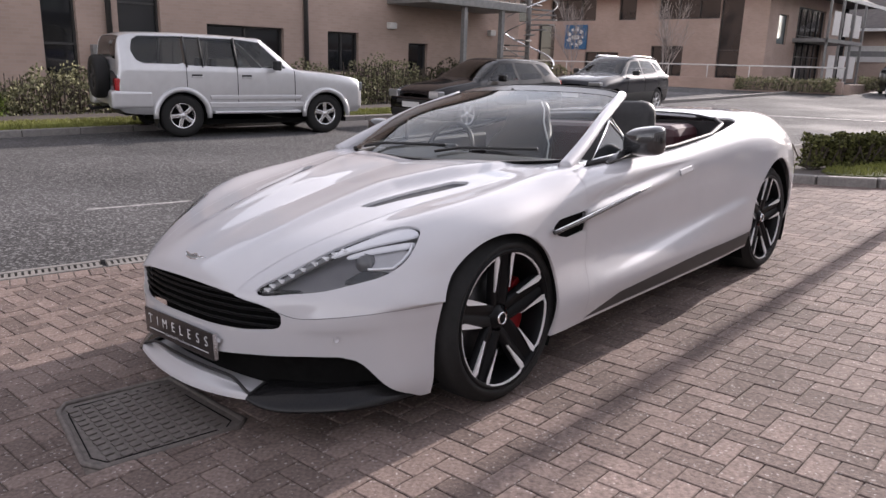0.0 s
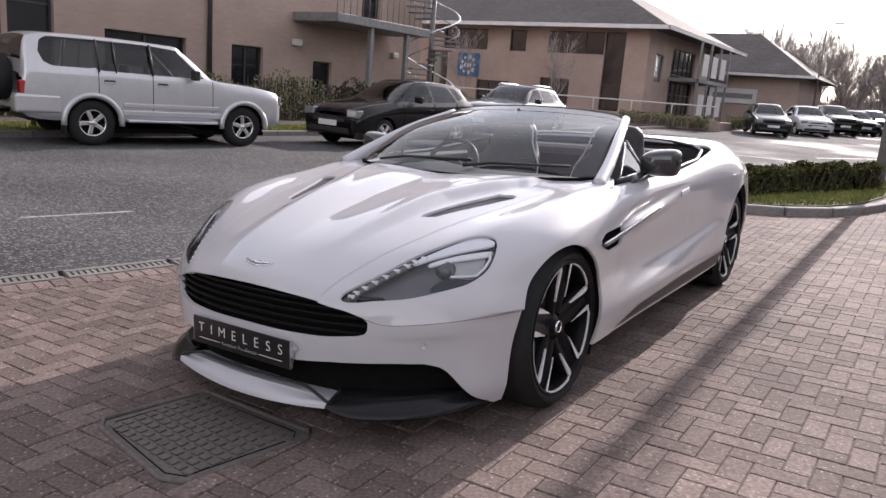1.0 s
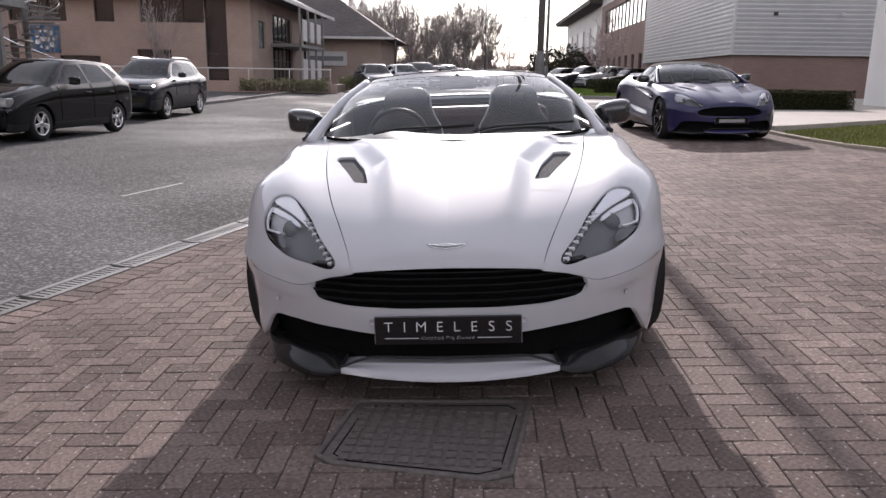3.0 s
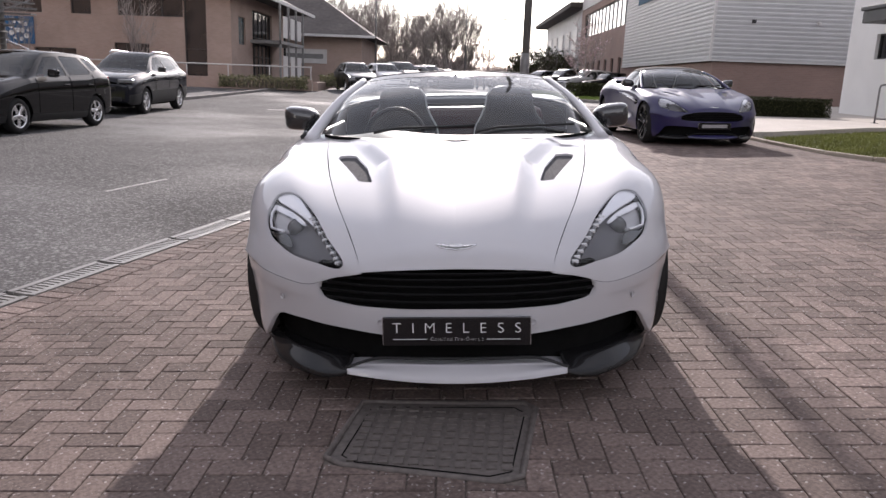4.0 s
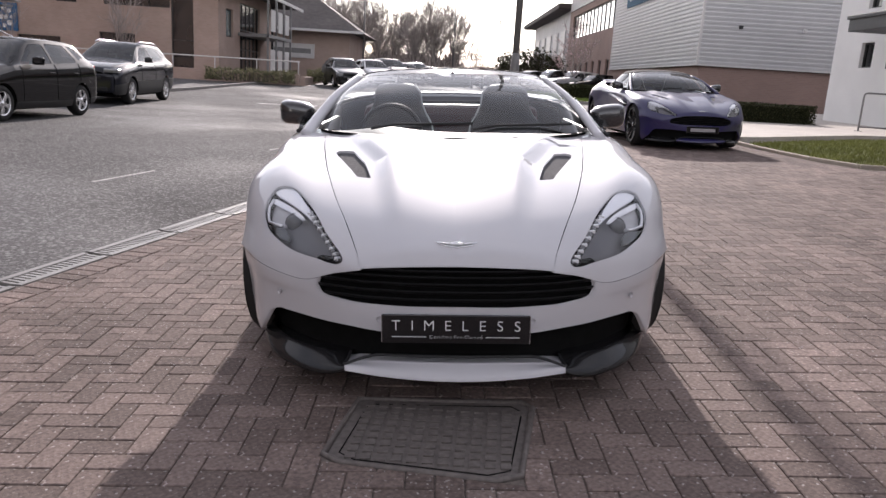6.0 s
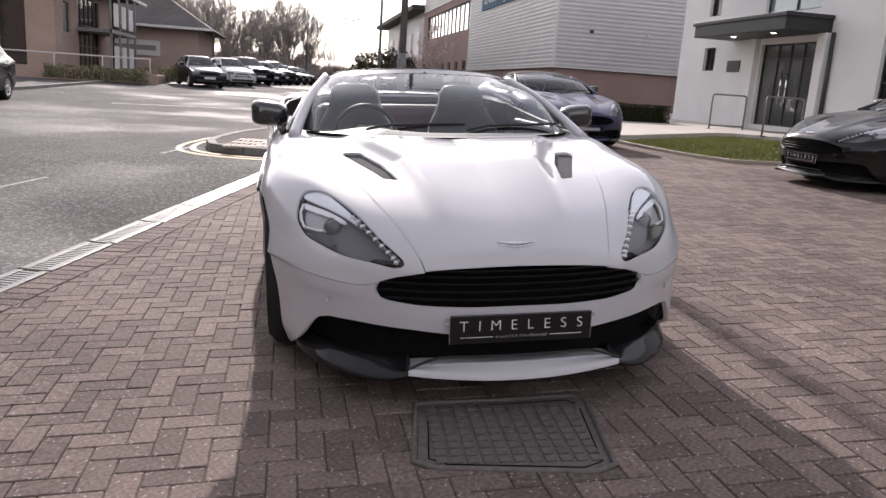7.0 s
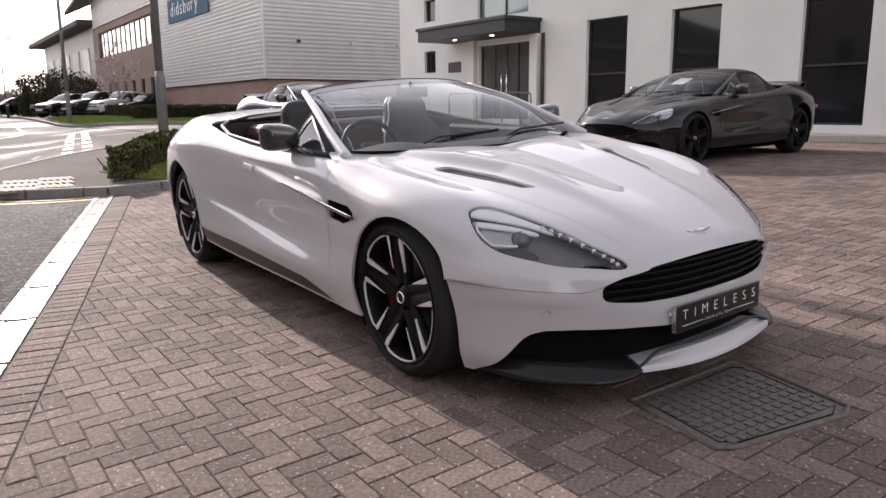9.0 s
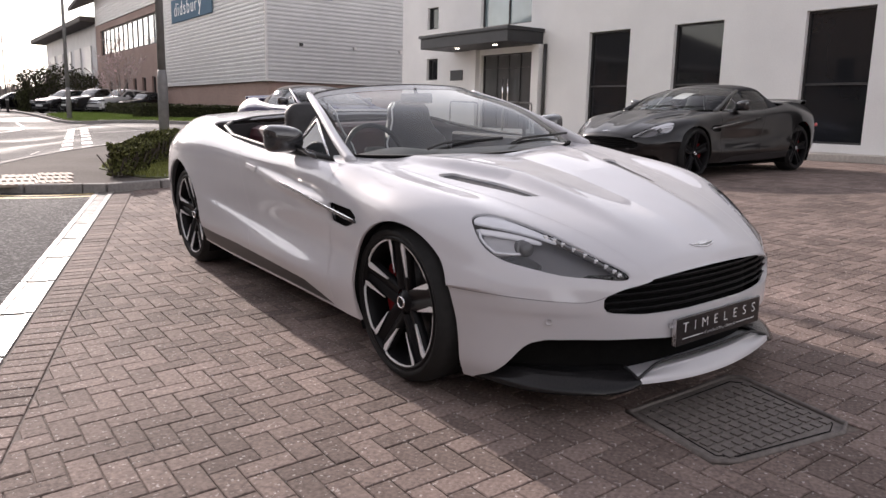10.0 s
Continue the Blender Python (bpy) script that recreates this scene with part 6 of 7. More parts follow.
def road_car(m, label, paint, st, axle_f, axle_r, R, rim, width, windows, screen, rear_screen, lamps, name="car", group="", doors=(), lower=PLASTIC, cladding=0.0, fine=True, face=ALLOY, glass=TINTED, hooks=None):
    """A car from stations of (y, roof z, roof half width, belt z, belt half width, half width, sill z); nose towards -y."""
    car = thing(name, label, "car", m, group)
    net = []
    for y, zr, hr, zb, hb, hw, zs in st:
        net.append([(0, y, zr), (hr * .55, y, zr - .006), (hr * .9, y, zr - .03), (hr, y + .005, zr - .075), ((hr + hb) / 2 + .008, y, (zr - .075 + zb) / 2), (hb, y, zb), (hw, y, zb - .12), (hw + .006, y, (zb + zs) / 2), (hw - .005, y, zs + .12), (hw - .05, y, zs)])
    nu, nv = (121, 73) if fine else (49, 37)
    U = loft(net, nu, nv)
    N = normals(U)
    if N[nu // 2, 2, 2] < 0: N = -N
    v = np.broadcast_to(np.linspace(0, 9, nv), U.shape[:2])
    x, y, z = U[..., 0], U[..., 1], U[..., 2]
    yz = np.stack([y, z], -1).reshape(-1, 2)
    arch = np.minimum(np.hypot(y - axle_f, z - R) - R - .045, np.hypot(y - axle_r, z - R) - R - .045) + 5 * (v < 5.2)
    win = np.full(x.shape, 9.0)
    for w in windows: win = np.minimum(win, in_poly(yz, w).reshape(x.shape))
    win = win + 5 * (v < 2.8) + 5 * (v > 5.6)
    s0, s1 = screen
    fr = -np.minimum.reduce([y - s0, s1 - y, (2.75 - v) * .15])
    r0, r1 = rear_screen
    rr = -np.minimum.reduce([y - r0, r1 - y, (2.5 - v) * .15])
    low = 9 - v

    def pan(nm, conds, mat, lab="", edge=.012, off=0.0, each=False):
        vv, ff, nn = cut_panel(U - N * off, N, conds, edge)
        if not len(ff): return
        if each:
            part(nm, meshed(nm, vv, ff, mat, True, nn), None, car, lab)
            vv, ff, nn = mirrored(vv, ff, nn)
        else: vv, ff, nn = both(vv, ff, nn)
        return part(nm, meshed(nm, vv, ff, mat, True, nn), None, car, lab)
    split = 8.0 - cladding
    pan("body", [win, fr, rr, arch, split - v], paint)
    pan("sill", [arch, v - split], lower, each=True)
    pan("windscreen", [-fr - .004], glass, "tinted windscreen", 0, .004)
    pan("rear_window", [-rr - .004], glass, "tinted rear window", 0, .004)
    for w in windows:
        wd = in_poly(yz, w).reshape(x.shape) + 5 * (v < 2.8) + 5 * (v > 5.6)
        pan("side_window", [-wd - .003], glass, "tinted side window", 0, .006, True)
    for q in doors:
        path = []
        for j in range(nv):
            vj = 9 * j / (nv - 1)
            if not 4.9 < vj < split - .05: continue
            i = int(np.clip(np.searchsorted(y[:, j], q), 1, nu - 1))
            f = (q - y[i - 1, j]) / max(y[i, j] - y[i - 1, j], 1e-6)
            if min(arch[i, j], arch[i - 1, j]) < .01: continue
            path.append(U[i - 1, j] * (1 - f) + U[i, j] * f + N[i, j] * .001)
        if len(path) > 2:
            for s in (-1, 1): part("door_seam", tube([(s * p[0], p[1], p[2]) for p in path], .0055, 5), DARK, car)
    y0, y1 = st[0][0], st[-1][0]
    hw0, hw1 = st[0][5], st[-1][5]
    part("cabin", boxed(-st[len(st) // 2][5] + .12, st[len(st) // 2][5] - .12, screen[0] + .3, y1 - .35, R, st[len(st) // 2][3] - .06, .03), DARK, car)
    for s in (-.36, .36):
        part("headrest", boxed(s - .12, s + .12, (screen[1] + y1) / 2 - .5, (screen[1] + y1) / 2 - .38, st[len(st) // 2][3] - .06, st[len(st) // 2][3] + .17, .04), LEATHER, car)
    part("undertray", boxed(-hw0 + .1, hw0 - .1, y0 + .25, y1 - .75, R * .55, R * .55 + .08), DARK, car)
    nf, nr = st[0], st[-1]
    part("front_bumper", boxed(-nf[5] + .01, nf[5] - .01, y0 - .07, y0 + .12, nf[6] + .02, nf[3] - .03, .07, None, 3), paint, car)
    part("front_grille", boxed(-.45, .45, y0 - .085, y0 - .05, nf[3] - .16, nf[3] - .09, .015), PLASTIC, car)
    part("lower_grille", boxed(-.6, .6, y0 - .085, y0 - .05, nf[6] + .06, nf[6] + .17, .02), PLASTIC, car)
    part("rear_bumper", boxed(-nr[5] + .01, nr[5] - .01, y1 - .10, y1 + .07, nr[6] + .04, nr[3] - .35, .06, None, 3), paint, car)
    part("number_plate", boxed(-.26, .26, y0 - .1, y0 - .085, nf[6] + .20, nf[6] + .31, .003), PIPING, car)
    for s in (-1, 1):
        for (lx0, lx1, ly0, ly1, lz0, lz1), mt, nm in lamps:
            part(nm, boxed(min(s * lx0, s * lx1), max(s * lx0, s * lx1), ly0, ly1, lz0, lz1, .025, None, 3), mt, car)
        for q in doors[1:]:
            part("door_handle", boxed(-.015, .015, -.09, .09, -.014, .014, .008, Matrix.Translation((s * (st[len(st) // 2][5] + .008), q - .17, st[len(st) // 2][3] - .15))), paint, car)
        mir = part("door_mirror", boxed(-.10, .10, -.05, .05, -.07, .07, .035, Matrix.Translation((s * (st[len(st) // 2][5] + .07), screen[0] + .45, st[len(st) // 2][3] + .06)), 3), lower if cladding else paint, car)
    wm = plain_wheel(R, rim, width, face=face)
    for ax in (axle_f, axle_r):
        hw = float(np.interp(ax, [q[0] for q in st], [q[5] for q in st]))
        for s in (-1, 1):
            w = part("wheel", None, None, car, "alloy wheel", Matrix.Translation((s * (hw - .015), ax, R)) @ pose(0, 0, 0, 15 + 20 * ax, 0, 0) @ pose(0, 0, 0, 0, 0, 0 if s > 0 else 180))
            for n2, me in wm: part(n2, me, None, w)
            bm = bmesh.new()
            rr_ = R + .05
            pts = [(ax + rr_ * math.cos(q), R + rr_ * math.sin(q)) for q in np.linspace(radians(-15), radians(195), 19)]
            rows = [[bm.verts.new((s * q, a, b)) for a, b in pts] for q in (hw - .03, hw - .35)]
            for i in range(18): bm.faces.new((rows[0][i], rows[0][i + 1], rows[1][i + 1], rows[1][i]))
            bm.faces.new(rows[1])
            part("arch_lining", smoothed(bm), DARK, car)
    return car


CLEAR_LAMP = material("car_lamp_glass", (0.26, 0.265, 0.275), 0.12, 0.4, 0.8)
def placed(x, y, heading, lift=0.0):
    """On the ground at x, y; heading: degrees by which the nose turns left of -y."""
    e = .8
    gx, gy = (h(x + e, y) - h(x - e, y)) / (2 * e), (h(x, y + e) - h(x, y - e)) / (2 * e)
    n = Vector((-gx, -gy, 1)).normalized()
    return Matrix.Translation((x, y, h(x, y) + lift)) @ Vector((0, 0, 1)).rotation_difference(n).to_matrix().to_4x4() @ pose(0, 0, 0, 0, 0, heading)


# silver off-roader: parked nose away (towards +y), so turned by 180 degrees
SUV_ST = [(-.76, .98, .66, .95, .74, .80, .42), (-.68, 1.06, .72, 1.02, .80, .85, .40), (-.3, 1.13, .76, 1.09, .83, .865, .40), (.42, 1.19, .77, 1.13, .845, .865, .40), (.54, 1.22, .76, 1.16, .845, .865, .40), (1.10, 1.68, .65, 1.18, .845, .865, .40), (1.35, 1.74, .67, 1.18, .85, .87, .40), (2.4, 1.77, .68, 1.18, .855, .87, .40), (3.2, 1.76, .68, 1.18, .855, .87, .40), (3.50, 1.73, .68, 1.18, .85, .865, .42), (3.62, 1.62, .69, 1.16, .84, .86, .45), (3.68, 1.12, .72, 1.04, .81, .85, .5)]
off_roader = road_car(placed(-9.33, 6.76, 168) @ Matrix.Diagonal((1, .97, .955, 1)), "silver five-door off-road car parked at the kerb", PAINT_SILVER, SUV_ST, 0, 2.675, .37, .21, .24,
    [[(.76, 1.20), (1.22, 1.65), (1.66, 1.69), (2.56, 1.70), (2.58, 1.22), (1.6, 1.20)], [(2.62, 1.24), (2.62, 1.70), (3.30, 1.69), (3.40, 1.62), (3.44, 1.45), (3.38, 1.30), (3.26, 1.24)]],
    (.55, 1.14), (3.58, 3.66), [((.52, .80, -.83, -.70, .80, .97), CLEAR_LAMP, "headlamp"), ((.70, .86, 3.56, 3.72, .72, 1.0), TAIL_RED, "tail_lamp")], "off_road_car", doors=(.62, 1.70, 2.58), cladding=0.0, glass=thin_glass("car_glass", (.34, .38, .38)), lower=PAINT_SILVER)
for s in (-1, 1):
    part("side_step", boxed(min(s * .80, s * .95), max(s * .80, s * .95), .55, 2.15, .40, .45, .02), PAINT_SILVER, off_roader, "silver side step")
    part("side_moulding", boxed(min(s * .86, s * .885), max(s * .86, s * .885), .5, 2.2, .64, .72, .015), PAINT_SILVER, off_roader)
    for ax in (0, 2.675):
        arc = [(s * .885, ax + .45 * math.cos(q), .37 + .45 * math.sin(q)) for q in np.linspace(radians(-5), radians(185), 19)]
        part("arch_flare", tube(arc, .045, 8), PAINT_SILVER, off_roader)
    for q in (1.70, 2.30, 2.57):
        part("window_pillar", tube([(s * .862, q, 1.19), (s * .80, q + .01, 1.45), (s * .70, q + .01, 1.70)], .020 if q != 2.30 else .012, 6), PLASTIC, off_roader, "black window pillar")
    for q in (1.53, 2.41): part("handle_recess", boxed(min(s * .865, s * .884), max(s * .865, s * .884), q - .09, q + .09, 1.02, 1.075, .012), PLASTIC, off_roader, "dark door handle recess")
    part("mirror_cover", boxed(-.085, .085, -.06, .06, -.085, .085, .03, Matrix.Translation((s * .965, 1.0, 1.25)), 3), PLASTIC, off_roader, "black door mirror")
    part("lower_cladding", boxed(min(s * .855, s * .892), max(s * .855, s * .892), .46, 2.22, .50, .60, .018), PAINT_SILVER, off_roader)
    part("corner_bumper", boxed(min(s * .62, s * .885), max(s * .62, s * .885), 3.14, 3.80, .50, .80, .05, None, 3), PAINT_SILVER, off_roader)
    part("mud_flap", boxed(min(s * .64, s * .86), max(s * .64, s * .86), 3.08, 3.10, .18, .42, .005), PLASTIC, off_roader)
part("exhaust_box", boxed(-.5, .35, 2.95, 3.55, .36, .50, .05), PLASTIC, off_roader)
sp = part("spare_wheel", None, None, off_roader, "covered spare wheel on the tailgate", Matrix.Translation((-.1, 3.92, 1.0)) @ pose(0, 0, 0, 0, 0, 90))
for n2, me in plain_wheel(.36, .2, .22, face=PLASTIC): part(n2, me, None, sp)
part("tow_bar", tube([(0, 3.65, .48), (0, 3.95, .46), (0, 3.97, .52)], .03, 8), PLASTIC, off_roader)

# black hatchback, nose towards the camera
HATCH_ST = [(-.76, .70, .45, .66, .60, .72, .22), (-.68, .78, .58, .73, .70, .81, .20), (-.35, .88, .66, .82, .76, .835, .20), (.30, .98, .70, .92, .79, .84, .20), (.45, 1.02, .70, .94, .79, .84, .20), (1.15, 1.40, .54, .97, .79, .84, .20), (1.6, 1.455, .55, .98, .79, .84, .20), (2.2, 1.45, .55, 1.0, .79, .84, .20), (2.62, 1.425, .54, 1.03, .78, .83, .22), (2.86, 1.365, .54, 1.03, .76, .82, .23), (3.02, 1.16, .59, 1.02, .74, .81, .25), (3.09, .97, .62, .92, .71, .79, .28), (3.11, .78, .62, .74, .69, .77, .30)]
hatch_win = [[(.62, .97), (1.20, 1.33), (1.55, 1.35), (1.55, 1.0)], [(1.62, 1.0), (1.62, 1.36), (2.25, 1.35), (2.42, 1.07), (2.36, 1.03)], [(2.36, 1.35), (2.58, 1.32), (2.76, 1.14), (2.50, 1.08)]]
hatch_lamps = [((.48, .78, -.80, -.62, .60, .76), CLEAR_LAMP, "headlamp"), ((.58, .775, 2.98, 3.10, .80, 1.0), TAIL_RED, "tail_lamp")]
hatchback = road_car(placed(-8.4, 9.6, -4), "black five-door hatchback parked at the kerb", PAINT_BLACK, HATCH_ST, 0, 2.47, .305, .205, .2, hatch_win, (.47, 1.20), (2.87, 3.03), hatch_lamps, "hatchback", doors=(.55, 1.60, 2.42))

CROSS_ST = [(-.84, .84, .50, .80, .64, .76, .28), (-.74, .94, .64, .88, .74, .87, .26), (-.35, 1.03, .70, .97, .80, .905, .26), (.35, 1.11, .74, 1.04, .83, .91, .26), (.50, 1.14, .74, 1.06, .83, .91, .26), (1.25, 1.54, .58, 1.08, .83, .91, .26), (1.7, 1.60, .60, 1.09, .83, .91, .26), (2.4, 1.59, .60, 1.11, .83, .91, .26), (2.9, 1.555, .59, 1.14, .81, .90, .28), (3.14, 1.50, .58, 1.14, .79, .89, .30), (3.32, 1.26, .62, 1.12, .77, .88, .32), (3.40, 1.03, .65, .98, .74, .86, .36), (3.43, .85, .65, .80, .72, .83, .38)]
cross_win = [[(.72, 1.10), (1.32, 1.46), (1.68, 1.48), (1.68, 1.12)], [(1.75, 1.12), (1.75, 1.49), (2.45, 1.47), (2.62, 1.20), (2.55, 1.15)], [(2.56, 1.46), (2.78, 1.42), (3.0, 1.24), (2.70, 1.20)]]
cross_lamps = [((.50, .86, -.88, -.68, .80, .90), CLEAR_LAMP, "headlamp"), ((.60, .86, 3.28, 3.42, .90, 1.05), TAIL_RED, "tail_lamp")]
crossover = road_car(placed(-9.12, 16.5, 2), "dark blue-grey crossover car parked at the kerb", PAINT_NAVY, CROSS_ST, 0, 2.65, .345, .225, .22, cross_win, (.52, 1.30), (3.16, 3.33), cross_lamps, "crossover", doors=(.65, 1.72, 2.62), cladding=.8)
for s in (-1, 1):
    part("roof_rail", tube([(s * .56, 1.3, 1.56), (s * .57, 1.5, 1.615), (s * .57, 2.6, 1.60), (s * .56, 2.85, 1.55)], .018, 6), ALLOY, crossover)

# rows of cars in the far car park: a few paints, sharing the build of one car each
FAR_PAINTS = [("white", PAINT_WHITE), ("silver", PAINT_SILVER), ("black", PAINT_BLACK), ("grey", PAINT_GREY)]
proto = {}
FAR_CARS = [(-4.9, 35.2, 20, "grey", 0), (-3.7, 39.5, 24, "white", 0), (-2.9, 43.5, 24, "black", 1), (-2.2, 47.6, 24, "black", 0), (-1.6, 51.6, 24, "grey", 1), (-1.0, 55.8, 24, "black", 0), (-.4, 60.0, 24, "grey", 0), (.2, 64.2, 24, "grey", 0),
            (4.7, 48.6, -55, "black", 0), (6.1, 48.2, -58, "grey", 1), (7.5, 47.6, -60, "silver", 1), (8.8, 46.6, -62, "black", 0), (7.2, 55.0, -60, "black", 0), (7.0, 58.5, -60, "white", 0), (3.2, 66, -80, "black", 0), (6.5, 64, -60, "silver", 0)]
for x, y, hd, word, tall in FAR_CARS:
    key = (word, tall)
    m = placed(x, y, hd)
    if key not in proto:
        pt = dict(FAR_PAINTS)[word]
        lab = f"{word} {'crossover' if tall else 'hatchback'} in the far car park row"
        if tall: proto[key] = road_car(m, lab, pt, CROSS_ST, 0, 2.65, .345, .225, .22, cross_win, (.52, 1.30), (3.05, 3.40), cross_lamps, "crossover", "cars in the far car park", fine=False, doors=(.65, 1.72))
        else: proto[key] = road_car(m, lab, pt, HATCH_ST, 0, 2.47, .305, .205, .2, hatch_win, (.47, 1.20), (2.78, 3.06), hatch_lamps, "hatchback", "cars in the far car park", fine=False, doors=(.55, 1.60))
    else: copy_thing(proto[key], m)
# ---- hedges, shrubs and bare trees ----
def leaves(name, label, box, mat, count, size, seed, uneven=.12, m=Matrix(), category="hedge", twigs=True, dome=0.0):
    """A clipped hedge or shrub of many small leaves round twigs; hedges also get an added dark box as inner shade."""
    rng = np.random.default_rng(seed)
    ob = thing(name, label, category, m)
    lx, ly, lz = box
    u = rng.uniform(-1, 1, (count, 3))
    k = rng.integers(0, 4, count)
    # most leaves near the outer skin
    for ax in range(3):
        sel = k == ax
        u[sel, ax] = np.where(u[sel, ax] < 0, -1, 1) * (1 - np.abs(rng.normal(0, .10, sel.sum())))
    u[:, 2] = np.where(k == 2, np.abs(u[:, 2]), u[:, 2])
    P = u * np.array([lx / 2, ly / 2, lz / 2]) + np.array([0, 0, lz / 2])
    bump = np.array([noise.noise(Vector((p[0] * 2.5, p[1] * 2.5, p[2] * 2.5 + seed))) for p in P])
    P = P + u * bump[:, None] * uneven * 1.6 + rng.normal(0, .012, P.shape)
    if dome: P[:, 2] *= 1 - dome * u[:, 1] ** 2 - .5 * dome * u[:, 0] ** 2
    P[:, 2] = np.maximum(P[:, 2], .02)
    a, b = rng.uniform(0, math.tau, count), rng.normal(.5, .6, count)
    s = size * rng.uniform(.6, 1.3, count)
    d = np.stack([np.cos(a) * np.cos(b), np.sin(a) * np.cos(b), np.sin(b)], -1) * s[:, None]
    e = np.cross(d, rng.normal(0, 1, (count, 3)))
    e = e / np.maximum(np.linalg.norm(e, axis=1, keepdims=True), 1e-6) * s[:, None] * .35
    V = np.stack([P, P + d * .5 + e, P + d, P + d * .5 - e], 1).reshape(-1, 3)
    me = bpy.data.meshes.new("foliage")
    me.from_pydata(V.tolist(), [], np.arange(4 * count).reshape(-1, 4).tolist())
    me.materials.append(mat)
    part("foliage", me, None, ob)
    # added near-black box: stops light leaking through and gives the hedge its inner shade
    if category == "hedge": part("hedge_core", boxed(-lx * .46, lx * .46, -ly * .44, ly * .44, 0, lz * .92, .03), material_once("hedge_inner_shade", (.018, .019, .010), .95, vary=.4, scale=12, spec=.05), ob)
    if twigs:
        V, F = [], []
        for i in range(int(12 + lx * ly * 30)):
            p = Vector((rng.uniform(-.45, .45) * lx, rng.uniform(-.4, .4) * ly, 0))
            q = p + Vector((rng.normal(0, .08), rng.normal(0, .08), lz * rng.uniform(.6, .95)))
            n0 = len(V)
            for c in (p, q):
                for t in range(3): V.append(tuple(c + Vector((math.cos(t * 2.1), math.sin(t * 2.1), 0)) * .012))
            F += [(n0, n0 + 1, n0 + 4, n0 + 3), (n0 + 1, n0 + 2, n0 + 5, n0 + 4), (n0 + 2, n0, n0 + 3, n0 + 5)]
        part("twig_core", meshed("twig_core", V, F, STEM, False), None, ob)["kind"] = "stuff"
    return ob


def on(x, y, turn=0, lift=.1):
    return Matrix.Translation((x, y, h(x, y) + lift)) @ pose(0, 0, 0, 0, 0, turn)


rb = random.Random(8)
bush = None
for k in range(15):
    f = k / 14
    x, y = -.28 + 1.42 * f + rb.uniform(-.02, .02), 7.66 + 2.9 * f
    m = on(x, y, rb.uniform(0, 360), .10) @ Matrix.Diagonal((1, 1, rb.uniform(.88, 1.12), 1))
    if bush is None:
        bush = leaves("bush", "small clipped green bush in a hedge row", (.27, .27, .40), LEAF_BUSH, 1500, .045, 21, .10, m, "bush")
        bush["group"] = "row of small clipped bushes"
    else: copy_thing(bush, m)
leaves("hedge", "low dark hedge between lawn and hall", (6.5, 1.1, .6), LEAF, 12000, .07, 23, .06, on(8.6, 30.6, -6, .05))
leaves("hedge", "low dark hedge along the hall's side", (1.2, 9, .6), LEAF, 12000, .08, 24, .06, on(7.2, 38.5, 0, .05))
leaves("hedge", "low rounded hedge beside the showroom path", (4.4, 1.4, .55), LEAF, 30000, .035, 25, .02, on(7.7, 17.5, -14, .05))
k = 0
for x, y, a, b, c, mt, lab in ((-14.2, 1.0, 1.5, 3.4, 1.15, LEAF_GREEN, "bushy evergreen shrub against the brick offices"), (-14.3, 4.2, 1.4, 2.8, .85, LEAF_PALE, "pale leafy shrub against the brick offices"), (-14.2, -2.8, 1.5, 4.0, 1.15, LEAF_GREEN, "bushy evergreen shrub against the brick offices"), (-14.4, 10.5, 1.3, 3.2, 1.0, LEAF_PALE, "brown twiggy shrub bed below the windows"), (-14.3, 13.4, 1.5, 3.0, 1.25, LEAF_PALE, "brown twiggy shrub bed below the windows"), (-14.2, 16.6, 1.5, 3.4, 1.15, LEAF, "dark shrub bed beside the escape stair"), (-13.6, 20.4, 1.4, 3.6, 1.2, LEAF_PALE, "dark shrub bed beside the escape stair"), (-14.4, 7.3, 1.2, 2.4, .7, LEAF, "low shrub below the window bays")):
    k += 1
    leaves("shrub", lab, (a, b, c), mt, 5200, .075, 40 + k, .28, on(x, y, 0, .05), "shrub", True, .5)
for x, y, w in ((-9.3, 33.0, 4.0), (-5.8, 37.5, 3.0), (-6.0, 44, 4.0)):
    k += 1
    leaves("shrub", "low flowering shrub bed behind the fence", (w, 1.0, .5), LEAF_PALE, 4200, .08, 60 + k, .15, on(x, y, 20, .1), "shrub")

leaves("shrub", "tall dark evergreen behind the parked cars", (5.5, 3.0, 3.4), LEAF, 9000, .16, 91, .5, on(7.4, 63, 0, 0), "shrub", True, .45)


